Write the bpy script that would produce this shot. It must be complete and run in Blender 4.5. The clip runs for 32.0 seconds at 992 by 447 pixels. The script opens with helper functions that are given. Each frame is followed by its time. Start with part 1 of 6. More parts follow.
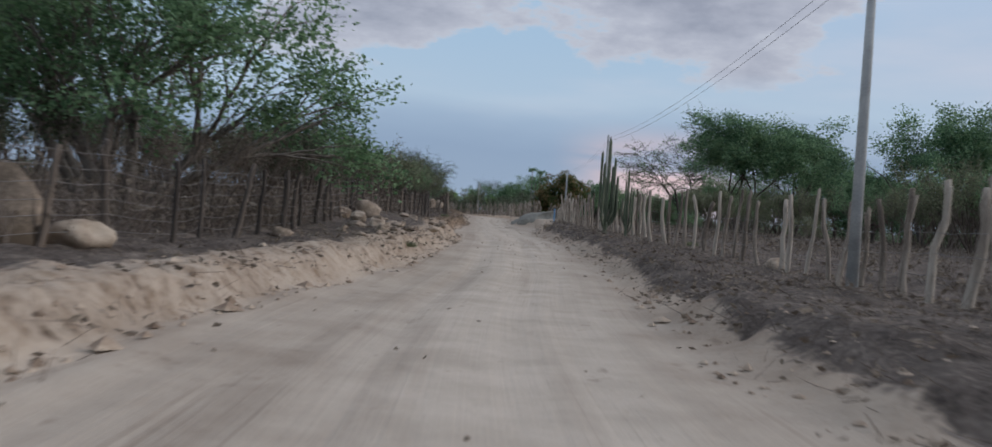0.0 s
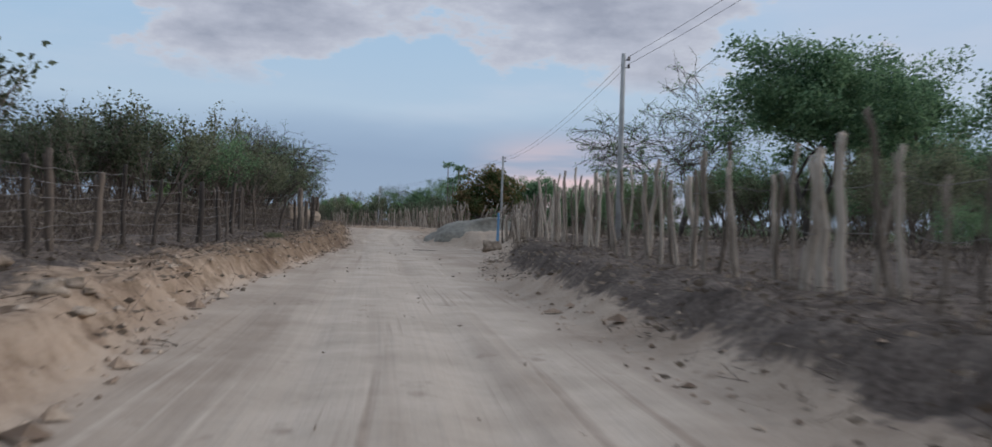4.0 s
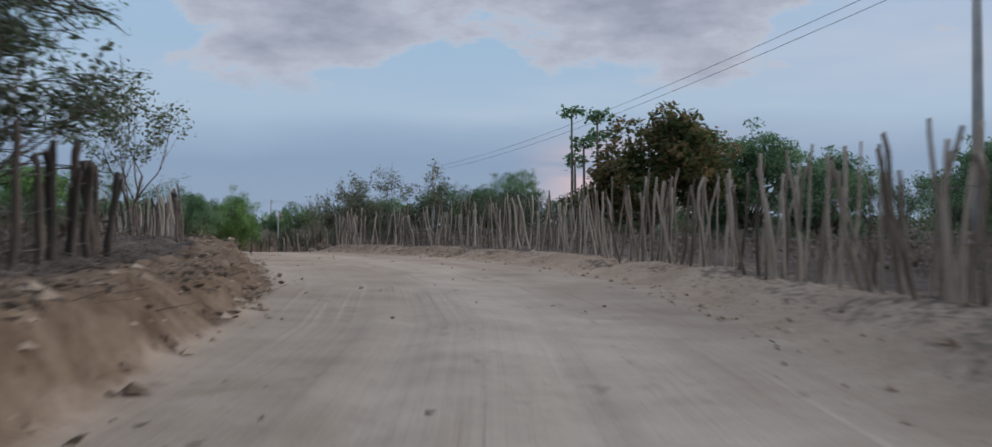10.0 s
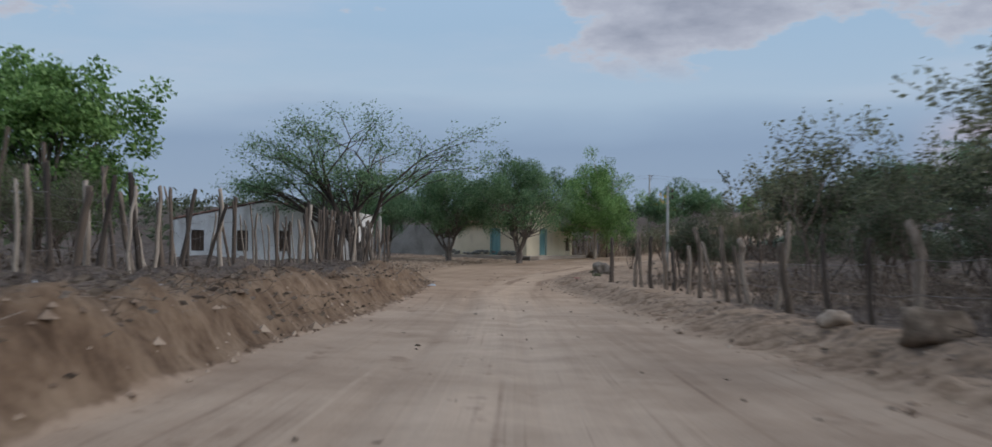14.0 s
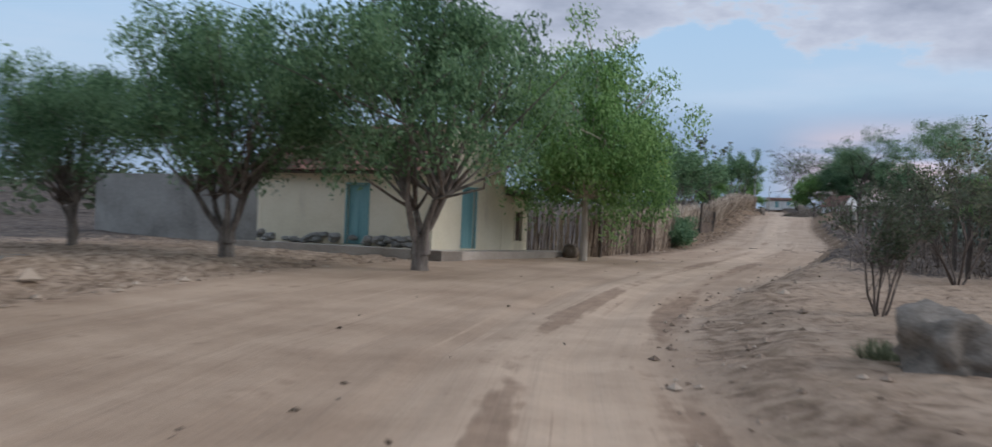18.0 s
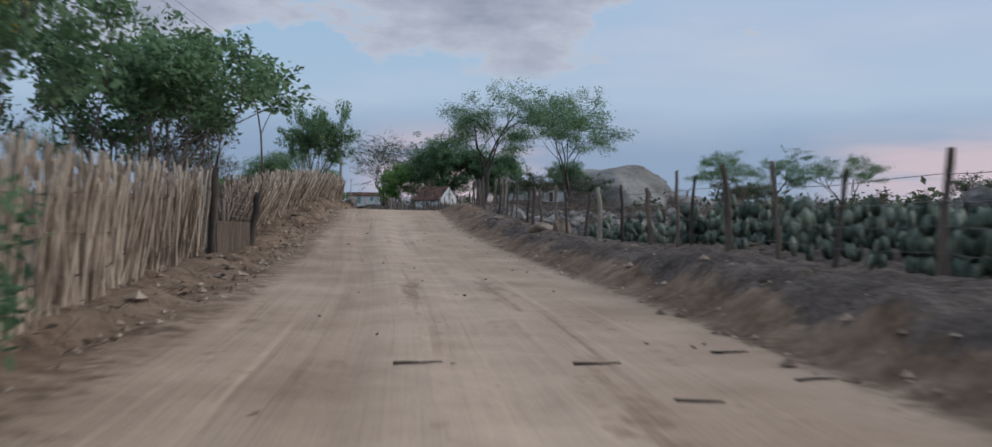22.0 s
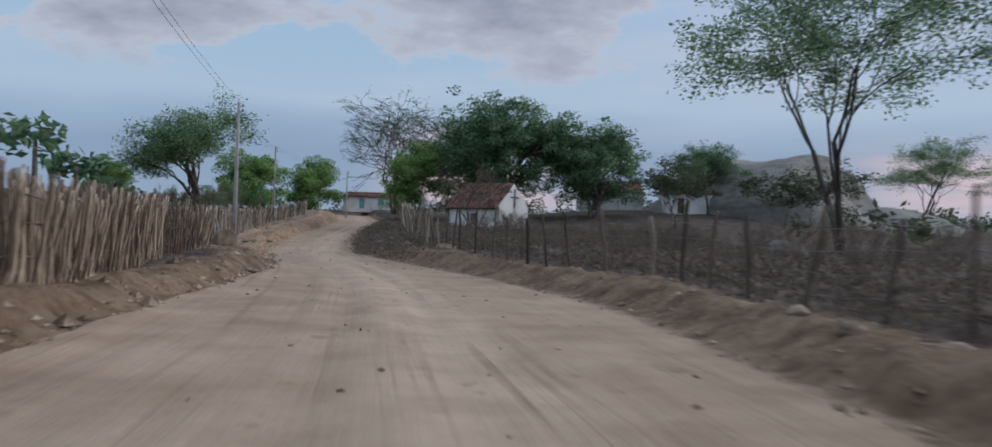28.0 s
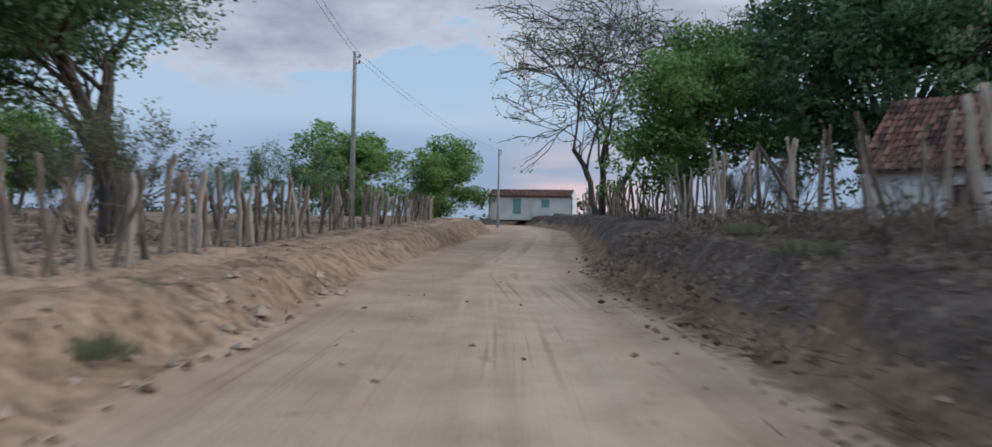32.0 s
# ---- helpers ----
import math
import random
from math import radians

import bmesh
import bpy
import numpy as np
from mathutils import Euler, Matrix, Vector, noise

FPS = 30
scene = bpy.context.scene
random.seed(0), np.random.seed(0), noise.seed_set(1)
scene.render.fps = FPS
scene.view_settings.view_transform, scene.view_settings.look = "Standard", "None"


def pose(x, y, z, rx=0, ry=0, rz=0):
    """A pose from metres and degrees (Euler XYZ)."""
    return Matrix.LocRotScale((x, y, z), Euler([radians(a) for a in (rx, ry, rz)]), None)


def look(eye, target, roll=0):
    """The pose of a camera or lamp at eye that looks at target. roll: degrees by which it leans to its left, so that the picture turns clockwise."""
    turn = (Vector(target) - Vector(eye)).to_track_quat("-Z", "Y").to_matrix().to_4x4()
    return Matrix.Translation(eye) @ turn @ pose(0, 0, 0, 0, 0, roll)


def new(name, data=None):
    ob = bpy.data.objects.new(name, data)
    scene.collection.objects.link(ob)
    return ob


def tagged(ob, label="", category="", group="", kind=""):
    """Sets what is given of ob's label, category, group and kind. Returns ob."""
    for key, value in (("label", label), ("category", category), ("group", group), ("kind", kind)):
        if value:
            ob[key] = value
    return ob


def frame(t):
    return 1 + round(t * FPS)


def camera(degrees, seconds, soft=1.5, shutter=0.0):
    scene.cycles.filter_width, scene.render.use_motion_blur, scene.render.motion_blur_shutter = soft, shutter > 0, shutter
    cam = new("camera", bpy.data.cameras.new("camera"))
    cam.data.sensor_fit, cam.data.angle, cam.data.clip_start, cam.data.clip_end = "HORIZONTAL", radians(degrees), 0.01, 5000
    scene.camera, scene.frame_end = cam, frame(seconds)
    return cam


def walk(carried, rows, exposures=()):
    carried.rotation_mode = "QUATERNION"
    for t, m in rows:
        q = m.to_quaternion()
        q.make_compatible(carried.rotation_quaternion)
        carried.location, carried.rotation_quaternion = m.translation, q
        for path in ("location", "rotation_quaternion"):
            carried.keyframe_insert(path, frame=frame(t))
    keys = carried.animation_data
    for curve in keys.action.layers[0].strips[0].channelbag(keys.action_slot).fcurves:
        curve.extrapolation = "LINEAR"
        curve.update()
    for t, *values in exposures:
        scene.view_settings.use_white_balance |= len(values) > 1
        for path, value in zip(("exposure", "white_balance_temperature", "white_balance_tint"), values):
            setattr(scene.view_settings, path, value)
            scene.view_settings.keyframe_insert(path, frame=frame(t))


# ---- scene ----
cam = camera(52.9, 32.0, soft=1.5, shutter=0.4)
PATH = [
    (0, 0.00, 0.00, 1.50, 90.58, -4.21, -1.05),
    (0.5, -0.12, 5.42, 1.56, 90.84, -3.95, -2.85),
    (1, -0.14, 10.83, 1.63, 90.96, -4.29, -3.93),
    (1.5, -0.02, 16.31, 1.71, 90.95, -5.42, -6.08),
    (2, 0.31, 21.74, 1.81, 91.09, -4.39, -7.71),
    (2.5, 0.71, 27.13, 1.96, 91.24, -4.35, -7.90),
    (4.5, 1.27, 49.50, 2.67, 91.26, -0.88, -5.11),
    (5, 1.20, 55.31, 2.78, 91.14, -1.35, -2.78),
    (5.5, 1.10, 61.12, 2.92, 91.18, -0.83, -2.60),
    (6, 1.05, 67.00, 3.04, 91.17, -0.85, -2.87),
    (6.5, 0.98, 73.11, 3.15, 91.32, -1.14, -3.08),
    (7, 0.91, 79.37, 3.32, 91.41, -1.40, -3.00),
    (7.5, 0.80, 85.57, 3.43, 91.58, -2.00, -3.34),
    (8, 0.77, 91.71, 3.54, 91.64, -3.40, -3.68),
    (8.5, 0.90, 97.81, 3.64, 91.42, -2.30, -4.10),
    (9, 0.90, 104.13, 3.78, 91.50, -0.97, -3.15),
    (9.5, 0.75, 110.34, 4.06, 91.53, -0.71, -2.48),
    (10, 0.46, 116.51, 4.42, 91.36, -0.20, -3.03),
    (10.5, 0.67, 123.05, 4.69, 91.48, 0.33, -3.57),
    (11, 0.86, 129.68, 4.91, 91.34, 0.26, -4.00),
    (11.5, 0.49, 136.42, 5.14, 91.51, 1.25, 1.32),
    (12, -0.59, 143.15, 5.33, 92.06, -0.71, 7.68),
    (12.5, -2.22, 149.73, 5.45, 91.47, -1.89, 10.10),
    (13, -4.13, 156.34, 5.51, 91.13, -1.69, 12.79),
    (13.5, -6.34, 162.71, 5.53, 90.57, -1.95, 15.47),
    (14, -8.74, 168.87, 5.58, 90.41, -0.47, 18.31),
    (14.5, -11.07, 174.68, 5.60, 89.44, -2.33, 19.89),
    (16.5, -18.12, 196.76, 4.75, 89.68, -3.01, 18.90),
    (17, -20.03, 202.28, 4.64, 89.77, -2.86, 18.12),
    (17.5, -21.78, 207.73, 4.54, 89.98, -2.70, 15.04),
    (18, -23.11, 213.15, 4.46, 90.12, -2.24, 10.88),
    (18.5, -24.42, 218.74, 4.42, 90.24, -2.81, 6.37),
    (19, -25.14, 224.52, 4.44, 90.47, -3.50, 1.54),
    (19.5, -25.19, 230.45, 4.51, 90.87, -1.27, -4.49),
    (20, -24.72, 236.55, 4.67, 90.92, 0.14, -8.05),
    (20.5, -24.00, 242.64, 4.72, 90.51, -0.59, -11.45),
    (21, -23.05, 248.80, 4.81, 90.69, -1.31, -12.89),
    (21.5, -21.96, 255.00, 4.89, 90.74, -0.97, -13.49),
    (22, -20.90, 261.48, 4.99, 90.75, -0.74, -13.04),
    (22.5, -19.86, 268.19, 5.12, 91.01, -0.12, -12.40),
    (23, -18.94, 275.32, 5.30, 91.59, -0.03, -11.21),
    (23.5, -18.12, 282.46, 5.51, 91.97, -0.05, -10.94),
    (24, -17.45, 289.58, 5.81, 92.47, 0.77, -10.04),
    (24.5, -16.82, 296.64, 6.20, 92.95, 0.10, -9.21),
    (26.5, -13.95, 324.87, 8.10, 91.61, -3.18, -13.66),
    (27, -12.43, 332.13, 8.30, 91.45, -3.01, -17.13),
    (27.5, -10.81, 339.56, 8.42, 91.00, -2.64, -14.89),
    (28, -9.63, 347.21, 8.46, 90.95, -1.95, -11.85),
    (28.5, -8.73, 355.21, 8.48, 91.17, -2.07, -10.62),
    (29, -7.93, 363.51, 8.51, 91.06, -3.02, -9.52),
    (29.5, -7.32, 371.92, 8.57, 91.01, -1.10, -6.73),
    (30, -7.17, 380.34, 8.63, 90.92, -0.74, -3.10),
    (30.5, -7.52, 388.81, 8.71, 90.82, -1.09, -1.28),
    (31, -7.94, 397.35, 8.75, 90.68, -1.68, -1.23),
    (31.5, -8.14, 405.73, 8.76, 91.26, -1.52, -2.70),
    (32, -8.09, 413.97, 8.72, 91.70, -0.98, -4.50),
]
walk(cam, [(t, pose(x, y, z, rx, ry, rz)) for t, x, y, z, rx, ry, rz in PATH], [(0, -0.03, 6500, 10), (6, 0.03, 6500, 10), (11, -0.15, 6420, 10), (13, -0.17, 6420, 10), (14, -0.14, 6420, 10), (16.5, 0.13, 6250, 10), (19.5, 0.15, 6250, 10), (21, -0.09, 6250, 10), (22, -0.09, 6330, 10), (24, -0.19, 6330, 10), (28, -0.12, 6330, 10), (31, 0.05, 6330, 10), (32, 0.05, 6330, 10)])
# ---- world and light ----
W_SKY = bpy.data.worlds.new("dusk_sky")
scene.world = W_SKY
W_SKY.use_nodes = True


def sky_nodes():
    nt = W_SKY.node_tree
    nt.nodes.clear()
    N, L = nt.nodes.new, nt.links.new
    out, bg = N("ShaderNodeOutputWorld"), N("ShaderNodeBackground")
    tc, sep = N("ShaderNodeTexCoord"), N("ShaderNodeSeparateXYZ")
    L(tc.outputs["Generated"], sep.inputs[0])
    sky = N("ShaderNodeTexSky")
    sky.sky_type, sky.sun_disc = "NISHITA", False
    sky.sun_elevation, sky.sun_rotation = radians(8), radians(85)
    dim = N("ShaderNodeMix")
    dim.data_type, dim.blend_type = "RGBA", "MULTIPLY"
    dim.inputs["Factor"].default_value = 1.0
    L(sky.outputs[0], dim.inputs["A"])
    dim.inputs["B"].default_value = (0.1, 0.1, 0.1, 1)
    def node_math(op, a, c=None, clamp=False):
        m = N("ShaderNodeMath")
        m.operation, m.use_clamp = op, clamp
        for k, v in enumerate((a, c)):
            if v is None:
                continue
            if isinstance(v, (int, float)):
                m.inputs[k].default_value = v
            else:
                L(v, m.inputs[k])
        return m.outputs[0]

    def span(v, lo, hi):
        m = N("ShaderNodeMapRange")
        m.interpolation_type = "SMOOTHSTEP"
        L(v, m.inputs["Value"])
        m.inputs["From Min"].default_value, m.inputs["From Max"].default_value = lo, hi
        return m.outputs[0]

    up = sep.outputs["Z"]
    az = node_math("ARCTAN2", sep.outputs["X"], sep.outputs["Y"])
    polar = N("ShaderNodeCombineXYZ")
    L(az, polar.inputs[0])
    L(up, polar.inputs[1])

    def cloud_noise(sx, sy, detail, shift, rough=0.55):
        mp, nz = N("ShaderNodeMapping"), N("ShaderNodeTexNoise")
        mp.inputs["Scale"].default_value = (sx, sy, 1)
        mp.inputs["Location"].default_value = shift
        L(polar.outputs[0], mp.inputs[0])
        nz.inputs["Scale"].default_value, nz.inputs["Detail"].default_value, nz.inputs["Roughness"].default_value = 1.0, detail, rough
        L(mp.outputs[0], nz.inputs["Vector"])
        return nz.outputs["Fac"]

    def layer(a, fac, colour):
        m = N("ShaderNodeMix")
        m.data_type = "RGBA"
        L(fac, m.inputs["Factor"])
        L(a, m.inputs["A"])
        if isinstance(colour, tuple):
            m.inputs["B"].default_value = (*colour, 1)
        else:
            L(colour, m.inputs["B"])
        return m.outputs["Result"]

    # layered dusk sky by height, its bands made uneven
    height = node_math("ADD", up, node_math("MULTIPLY", node_math("SUBTRACT", cloud_noise(2.6, 9, 4, (4.1, 0.3, 0)), 0.5), 0.06))
    ramp = N("ShaderNodeValToRGB")
    els = ramp.color_ramp.elements
    stops = [(0.0, (0.43, 0.50, 0.62)), (0.03, (0.315, 0.42, 0.585)), (0.085, (0.285, 0.39, 0.565)), (0.108, (0.35, 0.47, 0.645)), (0.135, (0.455, 0.59, 0.75)), (0.2, (0.40, 0.565, 0.76)), (0.3, (0.43, 0.605, 0.83)), (0.5, (0.58, 0.74, 0.98)), (1.0, (0.68, 0.85, 1.1))]
    els[0].position, els[0].color = stops[0][0], (*stops[0][1], 1)
    els[1].position, els[1].color = stops[-1][0], (*stops[-1][1], 1)
    for p, c in stops[1:-1]:
        els.new(p).color = (*c, 1)
    L(height, ramp.inputs[0])
    base = N("ShaderNodeMix")
    base.data_type = "RGBA"
    base.inputs["Factor"].default_value = 0.1
    L(ramp.outputs[0], base.inputs["A"])
    L(dim.outputs["Result"], base.inputs["B"])
    col = base.outputs["Result"]
    # pale veil
    veil = span(cloud_noise(2.2, 11, 6, (1.7, 5.2, 0)), 0.45, 0.72)
    col = layer(col, node_math("MULTIPLY", veil, node_math("MULTIPLY", span(up, 0.06, 0.16), 0.5)), (0.60, 0.64, 0.74))
    # rose light low ahead and to the right
    low = node_math("MULTIPLY", span(up, 0.012, 0.05), span(up, 0.125, 0.075))
    glow = node_math("MULTIPLY", span(az, 0.06, 0.16), span(az, 0.36, 0.22))
    far_glow = node_math("MULTIPLY", span(az, 0.5, 0.62), span(az, 0.95, 0.8))
    both = node_math("ADD", glow, node_math("MULTIPLY", far_glow, 0.8), True)
    patch = span(cloud_noise(3.0, 26, 4, (9.3, 2.4, 0)), 0.40, 0.60)
    col = layer(col, node_math("MULTIPLY", node_math("MULTIPLY", both, low), node_math("ADD", node_math("MULTIPLY", patch, 0.7), 0.12)), (0.80, 0.60, 0.60))
    col = layer(col, node_math("MULTIPLY", span(az, 0.12, 0.5), node_math("MULTIPLY", span(up, 0.1, 0.2), 0.26)), (0.57, 0.56, 0.67))
    # heavier grey cumulus higher up
    lump = cloud_noise(5.0, 13, 8, (2.3, 1.1, 0), 0.6)
    bank = node_math("MULTIPLY", span(az, -0.42, -0.12), span(az, 0.5, 0.15))
    bias = node_math("ADD", node_math("MULTIPLY", bank, node_math("MULTIPLY", span(up, 0.145, 0.20), 0.24)), node_math("MULTIPLY", span(up, 0.24, 0.40), 0.12))
    curl = node_math("MULTIPLY", node_math("SUBTRACT", cloud_noise(17, 30, 7, (6.2, 3.4, 0), 0.62), 0.5), 0.20)
    body = node_math("ADD", node_math("ADD", lump, bias), curl)
    grey = node_math("MULTIPLY", span(body, 0.60, 0.665), span(up, 0.135, 0.175))
    shade = N("ShaderNodeValToRGB")
    shade.color_ramp.elements[0].position, shade.color_ramp.elements[0].color = 0.58, (0.62, 0.65, 0.72, 1)
    shade.color_ramp.elements[1].position, shade.color_ramp.elements[1].color = 0.86, (0.31, 0.335, 0.42, 1)
    shade.color_ramp.elements.new(0.70).color = (0.46, 0.485, 0.575, 1)
    L(body, shade.inputs[0])
    col = layer(col, node_math("MULTIPLY", grey, 0.92), shade.outputs[0])
    L(col, bg.inputs["Color"])
    bg.inputs["Strength"].default_value = 1.0
    L(bg.outputs[0], out.inputs[0])


sky_nodes()
SUN = new("sun", bpy.data.lights.new("sun", "SUN"))
SUN.data.energy, SUN.data.angle, SUN.data.color = 1.5, radians(35), (1.0, 0.965, 0.95)
SUN.matrix_world = look((90, 8, 40), (0, 0, 0))

# ---- small tools ----
RNG = np.random.default_rng(7)


def hash2(ix, iy, seed):
    h = np.sin(ix * 127.1 + iy * 311.7 + seed * 74.7) * 43758.5453
    return h - np.floor(h)


def vnoise(x, y, seed=0):
    """Smooth value noise in -1 .. 1."""
    x, y = np.asarray(x, float), np.asarray(y, float)
    ix, iy = np.floor(x), np.floor(y)
    fx, fy = x - ix, y - iy
    fx, fy = fx * fx * (3 - 2 * fx), fy * fy * (3 - 2 * fy)
    a, b, c, d = hash2(ix, iy, seed), hash2(ix + 1, iy, seed), hash2(ix, iy + 1, seed), hash2(ix + 1, iy + 1, seed)
    return 2 * ((a * (1 - fx) + b * fx) * (1 - fy) + (c * (1 - fx) + d * fx) * fy) - 1


def fnoise(x, y, seed=0, octaves=4):
    total, amp = 0, 1.0
    for k in range(octaves):
        total = total + amp * vnoise(np.asarray(x) * 2 ** k, np.asarray(y) * 2 ** k, seed + 13 * k)
        amp *= 0.5
    return total / 1.9


def smooth(a, b, v):
    t = np.clip((np.asarray(v, float) - a) / (b - a), 0, 1)
    return t * t * (3 - 2 * t)


class Geo:
    """Gathers vertices and faces of one mesh."""

    def __init__(self):
        self.v, self.f, self.n = [], [], 0

    def add(self, verts, faces):
        self.v.append(np.asarray(verts, float).reshape(-1, 3))
        self.f.extend(tuple(i + self.n for i in face) for face in faces)
        self.n += len(self.v[-1])
        return self

    def tube(self, pts, radii, sides=6, cap=True):
        pts = np.asarray(pts, float)
        n = len(pts)
        radii = np.broadcast_to(radii, (n,))
        ring = np.linspace(0, 2 * np.pi, sides, endpoint=False)
        d = np.gradient(pts, axis=0)
        d /= np.linalg.norm(d, axis=1)[:, None] + 1e-9
        ref = np.where(np.abs(d[:, 2:3]) > 0.9, np.array([[1.0, 0, 0]]), np.array([[0, 0, 1.0]]))
        if np.abs(d[:, 2]).max() > 0.9:
            ref = np.tile([[0.94, 0.34, 0.0]], (n, 1))
        a = np.cross(d, ref)
        a /= np.linalg.norm(a, axis=1)[:, None] + 1e-9
        b = np.cross(d, a)
        v = pts[:, None] + radii[:, None, None] * (np.cos(ring)[None, :, None] * a[:, None] + np.sin(ring)[None, :, None] * b[:, None])
        faces = [(i * sides + j, i * sides + (j + 1) % sides, (i + 1) * sides + (j + 1) % sides, (i + 1) * sides + j) for i in range(n - 1) for j in range(sides)]
        if cap:
            faces += [tuple(range(sides - 1, -1, -1)), tuple((n - 1) * sides + j for j in range(sides))]
        return self.add(v.reshape(-1, 3), faces)

    def box(self, lo, hi, m=None):
        (x0, y0, z0), (x1, y1, z1) = lo, hi
        v = [(x0, y0, z0), (x1, y0, z0), (x1, y1, z0), (x0, y1, z0), (x0, y0, z1), (x1, y0, z1), (x1, y1, z1), (x0, y1, z1)]
        if m is not None:
            v = [m @ Vector(p) for p in v]
        return self.add(v, [(3, 2, 1, 0), (4, 5, 6, 7), (0, 1, 5, 4), (1, 2, 6, 5), (2, 3, 7, 6), (3, 0, 4, 7)])

    def mesh(self, name, material, flat=False):
        me = bpy.data.meshes.new(name)
        me.from_pydata(np.concatenate(self.v).tolist(), [], self.f)
        me.materials.append(material)
        if not flat:
            me.polygons.foreach_set("use_smooth", [True] * len(me.polygons))
        return me


def quads_mesh(name, verts, quads, material, flat=False):
    """A mesh of many quads, quickly."""
    me = bpy.data.meshes.new(name)
    n, m = len(verts), len(quads)
    me.vertices.add(n)
    me.vertices.foreach_set("co", np.asarray(verts, np.float32).ravel())
    me.loops.add(4 * m)
    me.loops.foreach_set("vertex_index", np.asarray(quads, np.int32).ravel())
    me.polygons.add(m)
    me.polygons.foreach_set("loop_start", np.arange(0, 4 * m, 4, dtype=np.int32))
    me.polygons.foreach_set("loop_total", np.full(m, 4, np.int32))
    me.polygons.foreach_set("use_smooth", np.full(m, not flat))
    me.materials.append(material)
    me.update(calc_edges=True)
    return me


def thing(name, label, category, group="", at=(0, 0, 0), turn=0.0):
    ob = new(name)
    ob.empty_display_size = 0.2
    ob.matrix_basis = pose(*at, 0, 0, turn)
    return tagged(ob, label, category, group)


def part(name, me, parent, label="", m=None, kind=""):
    ob = new(name, me)
    ob.parent = parent
    if m is not None:
        ob.matrix_basis = m
    return tagged(ob, label, kind=kind)


# ---- materials ----
def material(name, colours, rough=0.85, scale=3.0, bump=0.3, fine=40.0, metal=0.0, island=0.0, stretch=(1, 1, 1), obj_random=0.0, spec=0.3, stains=None):
    """A mottled surface: a ramp of colours by noise at two scales, fine relief, and a shift from piece to piece."""
    mat = bpy.data.materials.new(name)
    mat.use_nodes = True
    nt = mat.node_tree
    N, L = nt.nodes.new, nt.links.new
    b = nt.nodes["Principled BSDF"]
    tc, mp = N("ShaderNodeTexCoord"), N("ShaderNodeMapping")
    mp.inputs["Scale"].default_value = stretch
    L(tc.outputs["Object"], mp.inputs[0])
    n1, n2 = N("ShaderNodeTexNoise"), N("ShaderNodeTexNoise")
    for n, s, dt in ((n1, scale, 5), (n2, fine, 3)):
        n.inputs["Scale"].default_value, n.inputs["Detail"].default_value = s, dt
        L(mp.outputs[0], n.inputs["Vector"])
    mix = N("ShaderNodeMath")
    mix.operation = "MULTIPLY_ADD"
    L(n2.outputs["Fac"], mix.inputs[0])
    mix.inputs[1].default_value = 0.5
    sub = N("ShaderNodeMath")
    sub.operation = "SUBTRACT"
    L(n1.outputs["Fac"], sub.inputs[0])
    sub.inputs[1].default_value = 0.25
    L(sub.outputs[0], mix.inputs[2])
    value = mix.outputs[0]
    for amount, node, out in ((island, "ShaderNodeNewGeometry", "Random Per Island"), (obj_random, "ShaderNodeObjectInfo", "Random")):
        if amount:
            g, ad = N(node), N("ShaderNodeMath")
            ad.operation = "MULTIPLY_ADD"
            L(g.outputs[out], ad.inputs[0])
            ad.inputs[1].default_value = amount
            sb = N("ShaderNodeMath")
            sb.operation = "SUBTRACT"
            L(value, sb.inputs[0])
            sb.inputs[1].default_value = amount / 2
            L(sb.outputs[0], ad.inputs[2])
            value = ad.outputs[0]
    ramp = N("ShaderNodeValToRGB")
    els = ramp.color_ramp.elements
    pos = np.linspace(0.28, 0.72, len(colours))
    els[0].position, els[0].color = pos[0], (*colours[0], 1)
    els[1].position, els[1].color = pos[-1], (*colours[-1], 1)
    for p, c in zip(pos[1:-1], colours[1:-1]):
        els.new(p).color = (*c, 1)
    L(value, ramp.inputs[0])
    colour = ramp.outputs[0]
    if stains:
        tint, s, lo, hi, st = stains
        m2 = N("ShaderNodeMapping")
        m2.inputs["Scale"].default_value = st
        L(tc.outputs["Object"], m2.inputs[0])
        n3, mr, mx = N("ShaderNodeTexNoise"), N("ShaderNodeMapRange"), N("ShaderNodeMix")
        n3.inputs["Scale"].default_value, n3.inputs["Detail"].default_value = s, 6
        L(m2.outputs[0], n3.inputs["Vector"])
        L(n3.outputs["Fac"], mr.inputs["Value"])
        mr.inputs["From Min"].default_value, mr.inputs["From Max"].default_value = lo, hi
        mx.data_type = "RGBA"
        L(mr.outputs[0], mx.inputs["Factor"])
        L(colour, mx.inputs["A"])
        mx.inputs["B"].default_value = (*tint, 1)
        colour = mx.outputs["Result"]
    L(colour, b.inputs["Base Color"])
    b.inputs["Roughness"].default_value, b.inputs["Metallic"].default_value = rough, metal
    b.inputs["Specular IOR Level"].default_value = spec
    if bump:
        bp = N("ShaderNodeBump")
        bp.inputs["Strength"].default_value, bp.inputs["Distance"].default_value = bump, 0.02
        L(mix.outputs[0], bp.inputs["Height"])
        L(bp.outputs[0], b.inputs["Normal"])
    return mat


